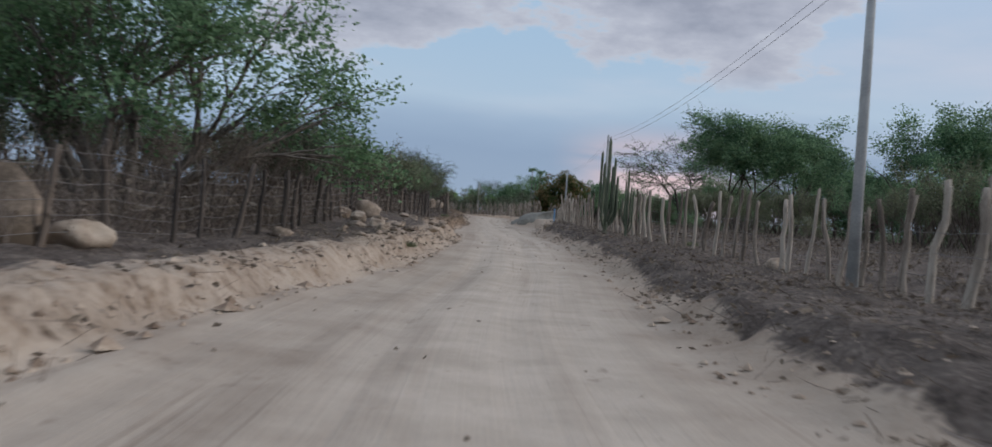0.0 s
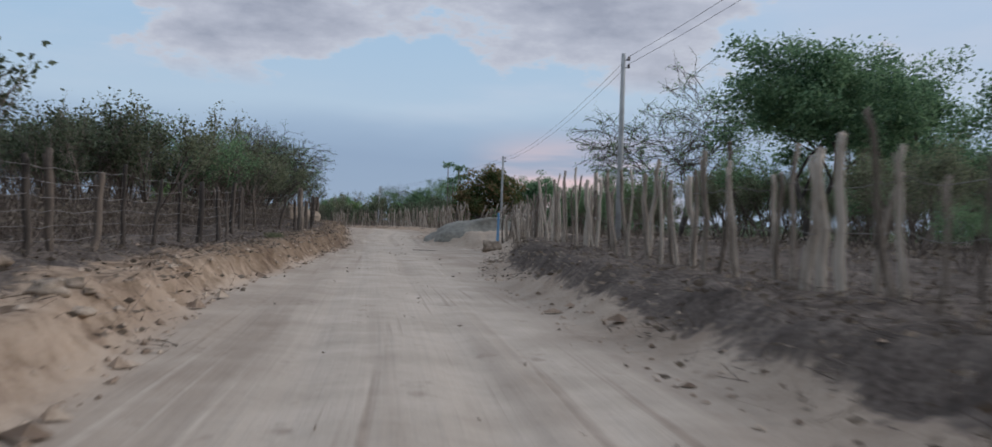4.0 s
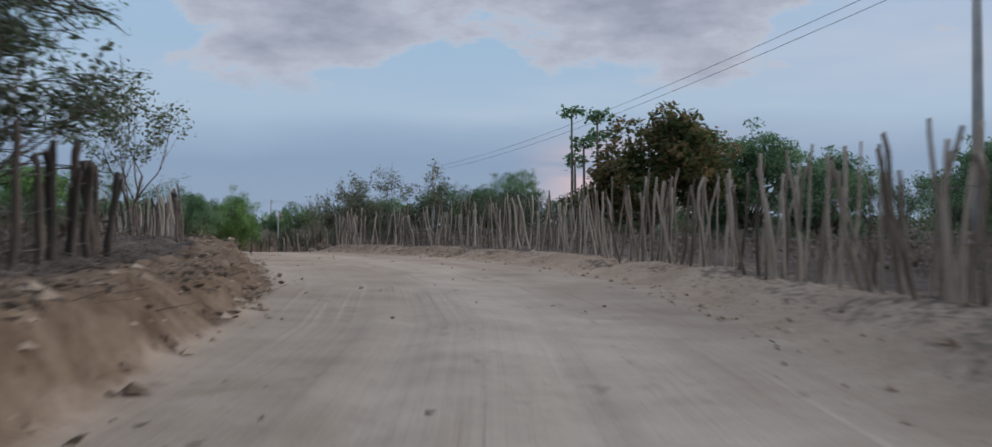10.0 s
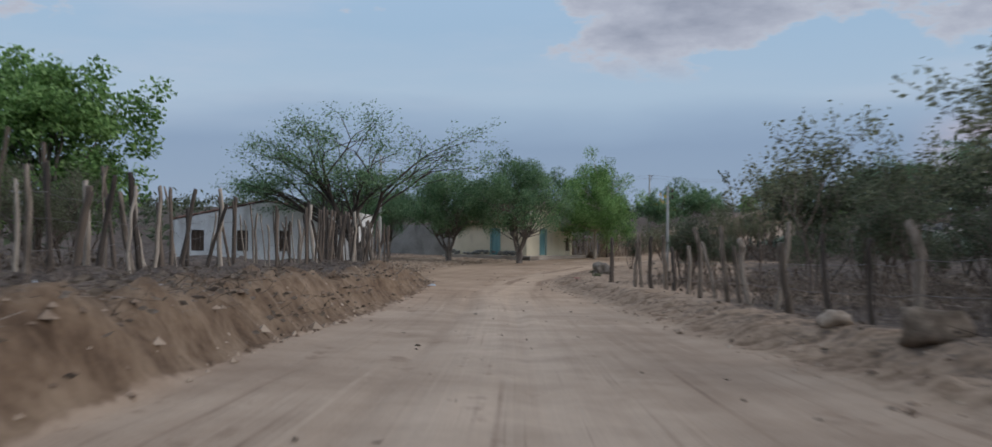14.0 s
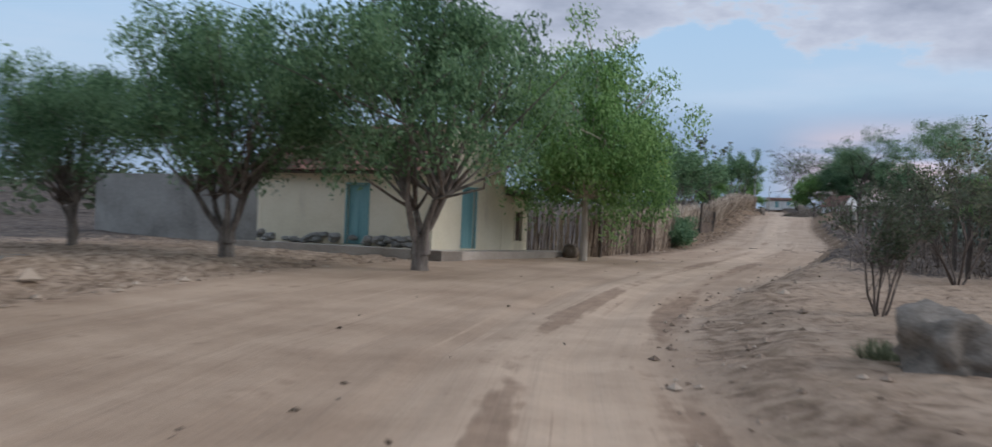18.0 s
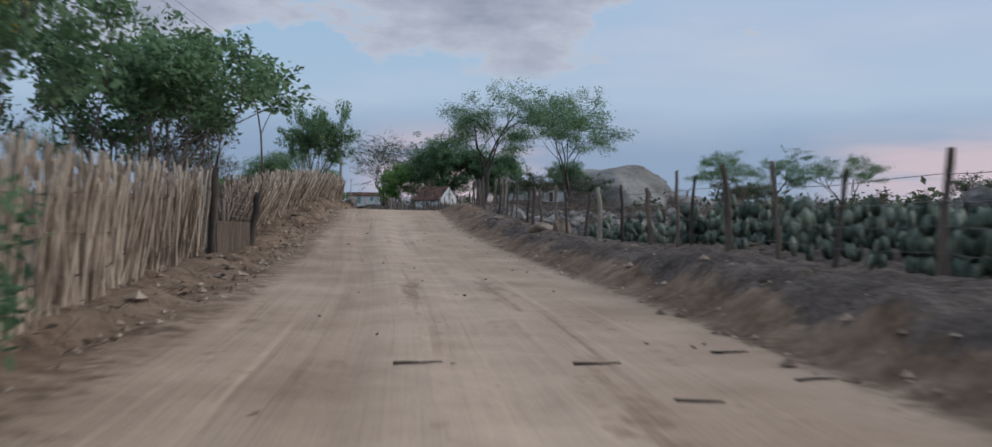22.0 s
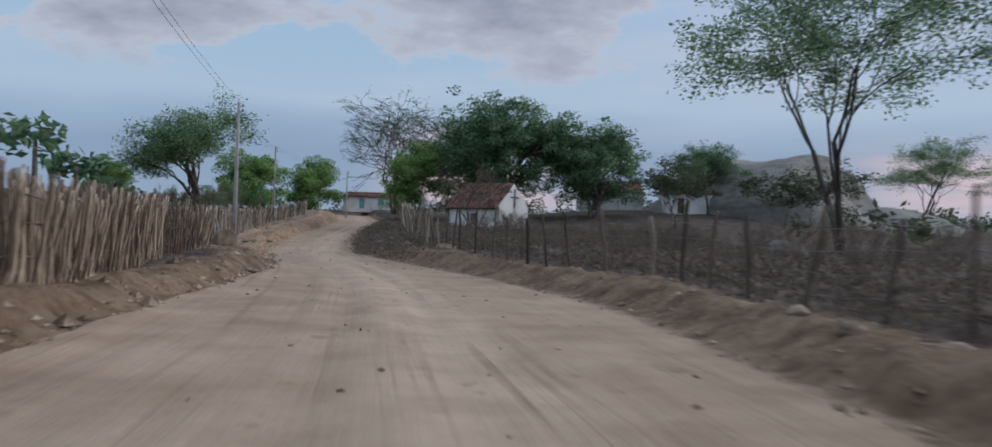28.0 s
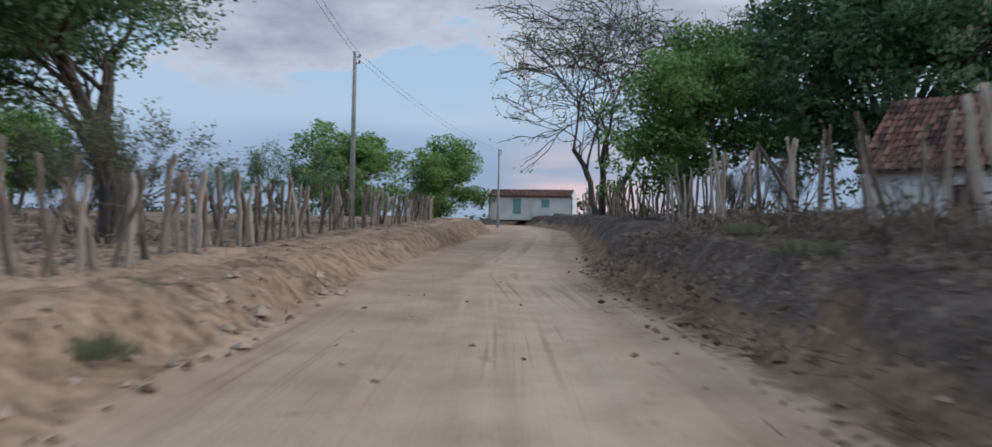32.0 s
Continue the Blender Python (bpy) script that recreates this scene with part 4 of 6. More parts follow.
rock(SLAB, (road_x(110) + 6.7, 111.8), (3.9, 5.4, 2.2), "broad weathered grey-green granite outcrop half buried in pale sand", 8, 0, 0.84, "rock_outcrop")
rock(ROCKS_TAN[0], off(6.1, 99.5), (0.55, 0.45, 0.4), "reddish brown rock beside the gateway", 30)
rock(ROCKS_TAN[0], (-7.6, 15), (1.1, 0.9, 0.95), "large tan boulder behind the wire fence", 20)
rock(ROCKS_TAN[1], (-6.3, 16), (0.45, 0.4, 0.36), "pale squared stone on the bank beside a fence post", 50)
for bx_, by_, bs_ in ((-4.7, 39.4, 0.6), (-5.6, 40.6, 0.75), (-5.0, 41.8, 0.5), (-4.3, 42.6, 0.45)):
    rock(STONE_SLAB, (bx_, by_), (bs_ * 0.75, bs_ * 0.6, bs_ * 0.45), "pale tan rock in a heap on the stony bank", 90 * bs_ + by_, 6, 0.3, "boulder", "bank boulders")
for bx_, by_, bs_ in ((-4.6, 114.6, 0.7), (-4.2, 116.2, 0.55), (-5.4, 116.0, 0.8), (-3.9, 113.6, 0.4), (-5.5, 113.9, 0.6)):
    rock(ROCKS_TAN[int(bs_ * 10) % 4], (bx_, by_), (bs_ * 0.9, bs_ * 0.75, bs_), "tan weathered boulder heaped behind the wire fence", 77 * bs_, 8, 0.3, "boulder", "fence corner boulders")
rock(ROCKS_TAN[2], (-3.7, 36.8), (0.34, 0.28, 0.22), "pale stone on the stony bank", 10)
rock(ROCKS_TAN[3], (-5.0, 44.8), (0.8, 0.6, 0.5), "sandy rock on the bank by the wire fence", 70)
rock(ROCKS_TAN[0], (-9.0, 34), (0.9, 0.8, 0.6), "grey-brown boulder among thorny scrub", 140)
rock(ROCKS_TAN[0], (-7.4, 183.1), (0.45, 0.38, 0.3), "tan boulder on the sandy verge", 30)
rock(ROCKS_TAN[1], (-8.6, 186.2), (0.3, 0.26, 0.2), "grey stone on the sandy verge", 80)
rock(ROCK_DULL, (-20.5, 223.5), (0.55, 0.45, 0.42), "dull brown boulder beside a small bush", 15)
rock(ROCKS_TAN[1], (-27.5, 251.3), (0.26, 0.24, 0.4), "rounded upright stone at the end of the house step", 5, sink=0.25)
rock(ROCKS_GREY[2], (-16.8, 246.5), (0.42, 0.36, 0.34), "pale rounded stone on the verge beside the cactus field", 60)
rock(ROCK_DULL, (-13.9, 347.8), (0.65, 0.6, 0.5), "dark earthy boulder at the foot of a concrete pole", 200)
rock(STONE_SLAB, (-12.5, 395.9), (0.6, 0.24, 0.75), "leaning grey stone slab against the fence", 25, 18, 0.3)
rock(ROCKS_TAN[1], (-2.0, 395.3), (0.42, 0.36, 0.3), "pale stone under the wire fence", 0)
rock(OUTCROP, (52, 470), (17, 15, 7.5), "smooth grey granite dome rising from the scrub", 30, 0, 0.47, "granite_dome")
rock(OUTCROP, (66, 476), (20, 12, 4.5), "low grey granite whaleback in the scrub", 100, 0, 0.60, "granite_dome")
rock(ROCKS_GREY[0], (20, 402), (2.2, 1.6, 0.9), "long pale granite boulder in the dry field", 20, 0, 0.4)
rock(STONE_SLAB, off(6.6, 297), (0.34, 0.3, 0.5), "pale pointed boundary stone beside the road", 0, 0, 0.3)
rock(ROCKS_TAN[1], off(5.6, 296), (0.42, 0.36, 0.28), "rounded pale stone on the verge", 40)
for k in range(260):
    yy, dd = 296 + RNG.uniform(0, 42), 7.2 + 18 * RNG.uniform(0, 1) ** 1.3
    s = RNG.uniform(0.16, 0.5) * (1.35 if k % 9 == 0 else 1)
    rock(RUBBLE[k % 5], off(dd, yy), (s * RNG.uniform(0.9, 1.5), s, s * RNG.uniform(0.65, 1.0)), "angular grey granite block in a field-stone heap", RNG.uniform(0, 360), RNG.uniform(-18, 18), 0.18, "field_stone", "field stones")
for k in range(90):
    yy, dd = 345 + RNG.uniform(0, 85), 8.0 + 26 * RNG.uniform(0, 1) ** 1.3
    s = RNG.uniform(0.14, 0.42)
    rock(RUBBLE[k % 5], off(dd, yy), (s * RNG.uniform(0.9, 1.5), s, s * RNG.uniform(0.6, 0.95)), "grey granite stone lying in the dry field", RNG.uniform(0, 360), RNG.uniform(-15, 15), 0.3, "field_stone", "scattered field stones")
for k in range(125):
    a, r = RNG.uniform(0, 6.28), RNG.uniform(0, 1) ** 0.6
    s = RNG.uniform(0.3, 0.75)
    x, y = 8 + 8 * r * np.cos(a), 290 + 5 * r * np.sin(a)
    ob = rock(RUBBLE[k % 5], (x, y), (s * 1.3, s, s * 0.85), "dark granite block in a tall rubble heap", RNG.uniform(0, 360), RNG.uniform(-20, 20), 0.3, "rubble_block", "rubble heap")
    ob.location.z += 2.6 * (1 - r) + 0.3
for k in range(36):
    yy = RNG.uniform(24, 58)
    s = RNG.uniform(0.06, 0.26)
    rock(ROCKS_TAN[k % 4], off(toe_left(yy) - RNG.uniform(0.6, 3.2), yy), (s * 1.3, s, s * 0.7), "small pale stone on the stony bank", RNG.uniform(0, 360), 0, 0.3, "stone", "bank stones")
for k in range(40):
    side, yy = RNG.choice([-1, 1]), RNG.uniform(255, 420)
    s = RNG.uniform(0.06, 0.2)
    edge = toe_left(yy) - RNG.uniform(0.2, 1.8) if side < 0 else toe_right(yy) + RNG.uniform(0.2, 2.5)
    rock(ROCKS_TAN[k % 4], off(edge, yy), (s * 1.3, s, s * 0.7), "small brown stone on the road bank", RNG.uniform(0, 360), 0, 0.3, "stone", "bank stones")


# ---- fences ----
def stake_mesh(name, seed, mat, radius=0.055, bend=0.06, fork=False):
    """A crooked post of 1 m, set in the ground."""
    rng = np.random.default_rng(seed)
    zs = np.array([-0.15, 0.0, 0.22, 0.45, 0.68, 0.88, 1.0])
    w = np.cumsum(rng.normal(size=(7, 2)) * bend * 0.45, axis=0)
    w -= w[1]
    r = radius * (1.12 - 0.28 * np.clip(zs, 0, 1)) * (1 + rng.normal(size=7) * 0.08)
    geo = Geo().tube(np.column_stack([w, zs]), r, 7)
    if fork:
        p = np.array([*w[4], zs[4]])
        geo.tube([p, p + np.array([0.05, 0.02, 0.13]), p + np.array([0.09, 0.03, 0.27])], [radius * 0.7, radius * 0.55, radius * 0.35], 5)
    return geo.mesh(name, mat)


POSTS_PALE = [stake_mesh("pale_post", 3 + k, M_STAKE, 0.062, 0.08, k % 4 == 0) for k in range(8)]
POSTS_THIN = [stake_mesh("thin_stake", 43 + k, M_STAKE, 0.036, 0.09, k % 5 == 0) for k in range(8)]
POSTS_DARK = [stake_mesh("dark_post", 23 + k, M_DARKPOST, 0.062, 0.06, k % 5 == 0) for k in range(6)]


def fence(label, line, y0, y1, gap, heights, meshes, lean=3.0, wires=(), jitter=0.08, seed=0, thick=1.0, tilt=0.0, category="fence"):
    """Posts of their own along a line of (y: distance from the road), with wires strung on them."""
    rng = np.random.default_rng(seed)
    d_of = table(line)
    ob = thing("fence", label, category, at=(*off(float(d_of(y0)), y0), ground_z(*off(float(d_of(y0)), y0))))
    origin = ob.matrix_basis.translation
    y, feet = y0, []
    while y < y1:
        x = float(road_x(y) + d_of(y)) + rng.normal() * jitter
        z = ground_z(x, y)
        h = rng.uniform(*heights)
        t = thick * rng.uniform(0.75, 1.35)
        me = meshes[rng.integers(len(meshes))]
        m = pose(x - origin.x, y - origin.y, z - origin.z, rng.normal() * lean + tilt, rng.normal() * lean, rng.uniform(0, 360)) if not tilt else \
            Matrix.Translation((x - origin.x, y - origin.y, z - origin.z)) @ Euler((radians(rng.normal() * lean), radians(-tilt + rng.normal() * lean), 0)).to_matrix().to_4x4() @ pose(0, 0, 0, 0, 0, rng.uniform(0, 360))
        part("post", me, ob, m=m @ Matrix.Diagonal((t, t, h, 1)))
        feet.append((x, y, z))
        y += gap * rng.uniform(0.65, 1.4)
    for w in wires:
        geo = Geo()
        pts = []
        for (xa, ya, za), (xb, yb, zb) in zip(feet, feet[1:]):
            for q in (0, 0.5):
                pts.append((xa + (xb - xa) * q - origin.x, ya + (yb - ya) * q - origin.y, za + (zb - za) * q + w - (0.03 if q else 0) + rng.normal() * 0.012 - origin.z))
        geo.tube(pts, 0.0055, 4)
        part("wire", geo.mesh("wire", M_WIRE), ob)
    return ob, feet


WIRES = (0.25, 0.5, 0.75, 1.0, 1.25, 1.5)
fence("wire fence on thin dark crooked posts along the thorn scrub", "-20:-7 27:-6.1 49:-7 61:-5.6 73:-4.8 88:-5.5 92:-4.2 107:-4.4 122:-5 136:-6.4", -12, 122, 2.1, (1.5, 1.85), POSTS_DARK, 3, WIRES, seed=1)
fence("close row of dark charred-looking fence posts at a corner", "122:-5 136:-6.4", 122, 136, 0.7, (1.5, 1.9), POSTS_DARK, 2, WIRES[::2], seed=2)
ob = thing("strainer_post", "thick pale weathered strainer post of the wire fence", "post", at=(-3.0, 92.4, ground_z(-3.0, 92.4)))
part("post", stake_mesh("strainer", 77, M_STAKE, 0.15, 0.06), ob, m=Matrix.Diagonal((1, 1, 2.05, 1)))
RIGHT_LINE = "-20:8.6 24:8 36:7 46:6.2 61:5.6 76:5.7 84:6.3 94:7 99:7.5 103:7.1"
fence("old fence of crooked pale stakes and wire", RIGHT_LINE, -10, 46, 1.15, (1.75, 2.3), POSTS_PALE, 4, (0.5, 0.9, 1.3), seed=3)
fence("fence of closely set crooked grey stakes", RIGHT_LINE, 46, 86, 0.5, (1.5, 2.25), POSTS_PALE[:3] + POSTS_THIN, 3.5, (0.8, 1.4), seed=4, thick=0.9)
fence("twig fence of thin grey stakes beside the gateway", RIGHT_LINE, 86, 102.5, 0.22, (1.4, 2.1), POSTS_THIN + POSTS_PALE[:2], 5, (0.7, 1.3), seed=5)
fence("leaning thin sticks of a broken fence on the sandy mound", "104:8.4 112:8.8 118:8.2 123:6.8", 105.5, 121, 0.24, (1.5, 2.2), POSTS_THIN, 6, (), seed=6, tilt=-24)
fence("dense fence of tall thin pale stakes", "121:7 124:6.2 127:5.4 137:5.9 144:5.9 151:7.2 165:7.4 172:6 180:6.6", 121.5, 180, 0.25, (1.4, 2.25), POSTS_THIN + POSTS_PALE[:1], 6, (0.7, 1.3), seed=7, thick=0.8)
fence("row of tall dark crooked posts before a white house", "200:-7.6 210:-6.9 219:-6.9", 202, 219.5, 0.75, (1.9, 2.6), POSTS_DARK + POSTS_PALE[:2], 3.5, (0.6, 1.2), seed=15)
fence("scraggly wire fence on sparse grey posts", "180:6.8 203:6.6 210:5.5", 181, 208, 1.7, (1.4, 2.1), POSTS_PALE + POSTS_DARK, 4, (0.5, 1.0), seed=8)
fence("fence of mixed dark and pale crooked stakes before a white house", "150:-5.8 162:-6 174:-6.2 188:-8 205:-7.2 216:-6.6", 152, 215, 0.55, (1.5, 2.3), POSTS_PALE[:3] + POSTS_THIN + POSTS_DARK, 5, (0.5, 1.0, 1.4), seed=9, thick=0.85)
fence("wire fence on dark posts along the prickly pear field", "236:8.4 262:7.4 282:6.8 300:6.4 318:6.2 336:6.8 354:7 369:7.2 379:6 394:6 404:6.4", 240, 404, 2.2, (1.5, 1.95), POSTS_DARK + POSTS_PALE[:2], 3.5, (0.35, 0.7, 1.05, 1.4), seed=10, thick=0.85)
fence("cluster of tall bleached stakes leaning together in the fence line", "340:8.9 347:8.9", 341, 346.5, 0.4, (2.3, 3.1), POSTS_THIN, 4, (), seed=14)
fence("open fence of bleached crooked stakes along a dry field", "396:-5 409:-5.6 424:-5.9 437:-6.6 470:-8 500:-8", 397, 500, 0.72, (1.5, 2.1), POSTS_PALE, 6, (0.6, 1.1), seed=11)
fence("ragged fence of pale stakes above a brushy bank", "404:6.4 415:6.6 430:7.2 450:7.2 470:5.6 500:5.4", 404.5, 500, 0.62, (1.6, 2.45), POSTS_PALE + POSTS_THIN, 8, (0.6, 1.1), seed=12)
blue = thing("gate_post", "peeling blue painted wooden gatepost", "post", at=(*off(6.9, 103.6), ground_z(*off(6.9, 103.6))))
part("post", stake_mesh("blue_post", 5, M_BLUE, 0.085, 0.02), blue, m=Matrix.Diagonal((1, 1, 1.75, 1)))
rustpost = thing("fence_post", "lone dark squared fence post on the sandy verge", "post", at=(*off(5.2, 213), ground_z(*off(5.2, 213))))
part("post", stake_mesh("lone_post", 6, M_DARKPOST, 0.09, 0.02), rustpost, m=Matrix.Diagonal((1, 1, 2.0, 1)))


def palisade(label, line, y0, y1, singles=(0, 0), height=(1.65, 2.05), lean=3.0, seed=0, step=0.036):
    """A tight screen of upright sticks tied to rails."""
    rng = np.random.default_rng(seed)
    d_of = table(line)
    x0 = float(road_x(y0) + d_of(y0))
    ob = thing("palisade", label, "fence", at=(x0, y0, ground_z(x0, y0)))
    o = ob.matrix_basis.translation
    meshes = [stake_mesh("stick", 200 + k, M_STICK, 0.0185, 0.04) for k in range(6)]
    raw = []
    for me in meshes:
        co = np.empty(len(me.vertices) * 3)
        me.vertices.foreach_get("co", co)
        raw.append((co.reshape(-1, 3), [tuple(p.vertices) for p in me.polygons]))
    geo = Geo()
    y = y0
    top = 1.0
    while y < y1:
        x = float(road_x(y) + d_of(y)) + rng.normal() * 0.055
        z = ground_z(x, y)
        top = 0.9 * top + 0.1 * rng.uniform(0.9, 1.1)
        h = rng.uniform(height[0] - 0.15, height[1] + 0.1) * top
        t = rng.uniform(0.7, 1.5)
        wave = lean * 2.2 * float(vnoise(y * 0.25, 1, seed))
        m = pose(x - o.x, y - o.y, z - o.z, rng.normal() * lean + wave, rng.normal() * lean, rng.uniform(0, 360)) @ Matrix.Diagonal((t, t, h, 1))
        k = rng.integers(6)
        if singles[0] <= y < singles[1]:
            part("stick", meshes[k], ob, m=m)
        else:
            mm = np.array(m)
            co, faces = raw[k]
            geo.add(co @ mm[:3, :3].T + mm[:3, 3], faces)
        y += step * rng.uniform(0.6, 1.4)
    part("stick_screen", geo.mesh("stick_screen", M_STICK), ob, "many thin weathered sticks set side by side", kind="stuff")
    for hz in (0.45, 1.0, 1.5):
        yy = np.arange(y0, y1, 1.6)
        pts = [(float(road_x(q) + d_of(q)) + 0.06 - o.x, q - o.y, ground_z(float(road_x(q) + d_of(q)), q) + hz + rng.normal() * 0.04 - o.z) for q in yy]
        part("rail", Geo().tube(pts, 0.014, 5).mesh("rail", M_DARKPOST), ob)
    return ob


PAL = "252:-4.6 258:-3.8 270:-4.1 281:-4.9 296:-4.7 309:-4.3 336:-4.2 354:-5.6 378:-6.1 396:-5.2"
palisade("tight palisade of weathered sticks, dark with age", PAL, 252.5, 268, (262, 268), seed=1)
palisade("tight palisade of sun-bleached tan sticks", PAL, 268.3, 287.6, (281, 287.6), (1.7, 2.1), 3.5, 2)
palisade("slumped palisade of brown leaning sticks", PAL, 290.8, 336, (291, 298), (1.6, 1.95), 10, 3, 0.024)
palisade("long palisade of tan sticks on an earth bank", PAL, 336, 378, (340, 347), (1.6, 1.8), 3, 4, 0.03)
palisade("gappy palisade of grey sticks at the end of the screen", PAL, 378, 395, (388, 395), (1.3, 1.8), 5, 5, 0.075)

# dark screen closing the gap between house and road palisade
side = thing("palisade", "short dark palisade of old sticks beside the house corner", "fence", at=(-29.9, 252.1, ground_z(-29.9, 252.1)))
rng_ = np.random.default_rng(8)
stick_ = [stake_mesh("stick", 210 + k, M_STICK, 0.022, 0.04) for k in range(4)]
for q_ in np.arange(0, 1, 0.0145):
    x_, y_ = -29.9 + 3.3 * q_, 252.1 + 0.75 * q_
    part("stick", stick_[rng_.integers(4)], side, m=pose(x_ + 29.9, y_ - 252.1, ground_z(x_, y_) - ground_z(-29.9, 252.1), rng_.normal() * 3, rng_.normal() * 3, rng_.uniform(0, 360)) @ Matrix.Diagonal((1, 1, rng_.uniform(1.6, 2.0), 1)))
part("end_post", POSTS_DARK[0], side, "leaning dark post", m=pose(3.4, 0.75, 0, 0, -6, 40) @ Matrix.Diagonal((1.3, 1.3, 1.9, 1)))

# gate in the palisade: two dark posts and a leaf of wire mesh
gx, gy = off(-4.6, 287.8)
gate = thing("gate", "narrow gate of rusty wire mesh between two dark posts", "gate", at=(gx, gy, ground_z(gx, gy)))
part("gate_post", POSTS_DARK[1], gate, m=Matrix.Diagonal((1.7, 1.7, 2.25, 1)))
part("gate_post", POSTS_DARK[2], gate, m=pose(0.9, 2.9, 0) @ Matrix.Diagonal((1.9, 1.9, 1.75, 1)))
g = Geo()
for k in range(9):
    q = k / 8
    g.tube([(0.9 * q, 2.9 * q, 0.1), (0.9 * q, 2.9 * q, 2.0 - 0.25 * q)], 0.008, 4)
for z in np.linspace(0.15, 1.85, 10):
    g.tube([(0, 0, z), (0.9, 2.9, z - 0.1)], 0.007, 4)
part("mesh_panel", g.mesh("mesh_panel", M_WIRE), gate, "rusty wire mesh")
part("lower_panel", Geo().box((-0.015, 0, 0), (0.015, 2.7, 0.85), pose(0.1, 0.15, 0.05, 0, 0, -17)).mesh("lower_panel", M_DARKWOOD, True), gate, "dark weathered board")

cx_, cy_ = off(-5.3, 291.2)
pillar = thing("pillar", "stained square concrete pillar behind the palisade", "pillar", at=(cx_, cy_, ground_z(cx_, cy_)))
part("shaft", Geo().box((-0.16, -0.16, -0.2), (0.16, 0.16, 2.2)).mesh("shaft", M_CEMENT, True), pillar)
part("cap", Geo().box((-0.2, -0.2, 2.2), (0.2, 0.2, 2.3)).mesh("cap", M_CEMENT, True), pillar)


# ---- power line ----
def pole(at, height, label, foot=0.14, top=0.085, arm_turn=0.0, metal=False):
    x, y = at
    ob = thing("utility_pole", label, "pole", "power line poles", (x, y, ground_z(x, y)), arm_turn)
    geo = Geo().tube([(0, 0, -0.3), (0, 0, height * 0.5), (0, 0, height)], [foot, (foot + top) / 2, top], 10 if not metal else 6)
    part("shaft", geo.mesh("shaft", M_CONCRETE), ob)
    for z in (height - 0.25, height - 0.55):
        part("bracket", Geo().box((0.0, -0.02, z - 0.02), (0.24, 0.02, z + 0.02)).mesh("bracket", M_CABLE, True), ob)
        part("insulator", Geo().tube([(0.22, 0, z - 0.02), (0.22, 0, z + 0.05), (0.22, 0, z + 0.08), (0.22, 0, z + 0.16)], [0.03, 0.06, 0.04, 0.03], 8).mesh("insulator", M_DARKPOST), ob)
    return Vector((x, y, ground_z(x, y) + height))


P0 = pole((8.1, 21.3), 7.6, "tall grey square-section concrete utility pole behind the stake fence")
P2 = pole((10.2, 82.2), 7.4, "grey concrete utility pole beside the stake fence")
P3 = pole((11.7, 136.9), 7.0, "grey concrete utility pole behind the dense stake fence")
P4 = pole((-0.4, 199.5), 7.6, "grey concrete utility pole among scrub")
P5 = pole((-38.2, 232.2), 7.6, "slim pale concrete utility pole before a white house", 0.13, 0.09)
P6 = pole((-26.9, 276.5), 7.6, "grey concrete utility pole behind the palisade")
P7 = pole((-14.75, 346.4), 8.2, "grey concrete utility pole beside the palisade")
P8 = pole((-12.7, 408.4), 8.3, "grey concrete utility pole beside the stake fence")
P9 = pole((-11.2, 461), 8.3, "grey concrete utility pole beside the stake fence")
P10 = pole((-0.4, 510), 7.6, "grey concrete utility pole at the bend of the road")
P11 = pole((-15.6, 214.5), 4.4, "thin grey timber pole on the sandy verge", 0.07, 0.05)
for a, b in ((P0, P2), (P2, P3), (P3, P4), (P5, P6), (P6, P7), (P7, P8), (P8, P9), (P9, P10)):
    for k, dz in enumerate((0.1, 0.4)):
        pts = []
        for q in np.linspace(0, 1, 14):
            p = a.lerp(b, q)
            pts.append((p.x + 0.22, p.y, p.z - dz - 1.1 * 4 * q * (1 - q) * 0.6))
        ob = new("power_cable", Geo().tube(pts, 0.009, 4).mesh("power_cable", M_CABLE))
        tagged(ob, "thin sagging aluminium power cable between two poles", "cable", "power cables")


# ---- houses ----
def wall_between(a, b, z0, z1, openings, thick=0.22, gable=None, mat=None):
    """An upright wall from a to b (seen face to the right of the way a to b), with real openings (from, to, sill, head); gable: the peak's height in its middle."""
    a, b = Vector(a), Vector(b)
    length = (b - a).length
    xs = sorted({0.0, length, *(v for o in openings for v in o[:2])} | ({length / 2} if gable else set()))
    top = lambda x: z1 if gable is None else z1 + (gable - z1) * (1 - abs(2 * x / length - 1))  # noqa: E731
    ux = (b - a) / length
    n = Vector((ux.y, -ux.x))
    geo = Geo()

    def slab(x0, x1, lo0, lo1, hi0, hi1):
        v = []
        for off_n in (0, -thick):
            for x, z in ((x0, lo0), (x1, lo1), (x1, hi1), (x0, hi0)):
                p = a + ux * x + n * off_n
                v.append((p.x, p.y, z))
        geo.add(v, [(0, 1, 2, 3), (7, 6, 5, 4), (0, 4, 5, 1), (1, 5, 6, 2), (2, 6, 7, 3), (3, 7, 4, 0)])

    for x0, x1 in zip(xs, xs[1:]):
        mid = (x0 + x1) / 2
        hole = next((o for o in openings if o[0] <= mid <= o[1]), None)
        if hole is None:
            slab(x0, x1, z0, z0, top(x0), top(x1))
        else:
            if hole[2] > z0:
                slab(x0, x1, z0, z0, hole[2], hole[2])
            slab(x0, x1, hole[3], hole[3], top(x0), top(x1))
    me = geo.mesh("wall", mat, True)
    bm = bmesh.new()
    bm.from_mesh(me)
    bmesh.ops.remove_doubles(bm, verts=bm.verts, dist=0.001)
    bm.to_mesh(me)
    bm.free()
    return me, a, ux, n


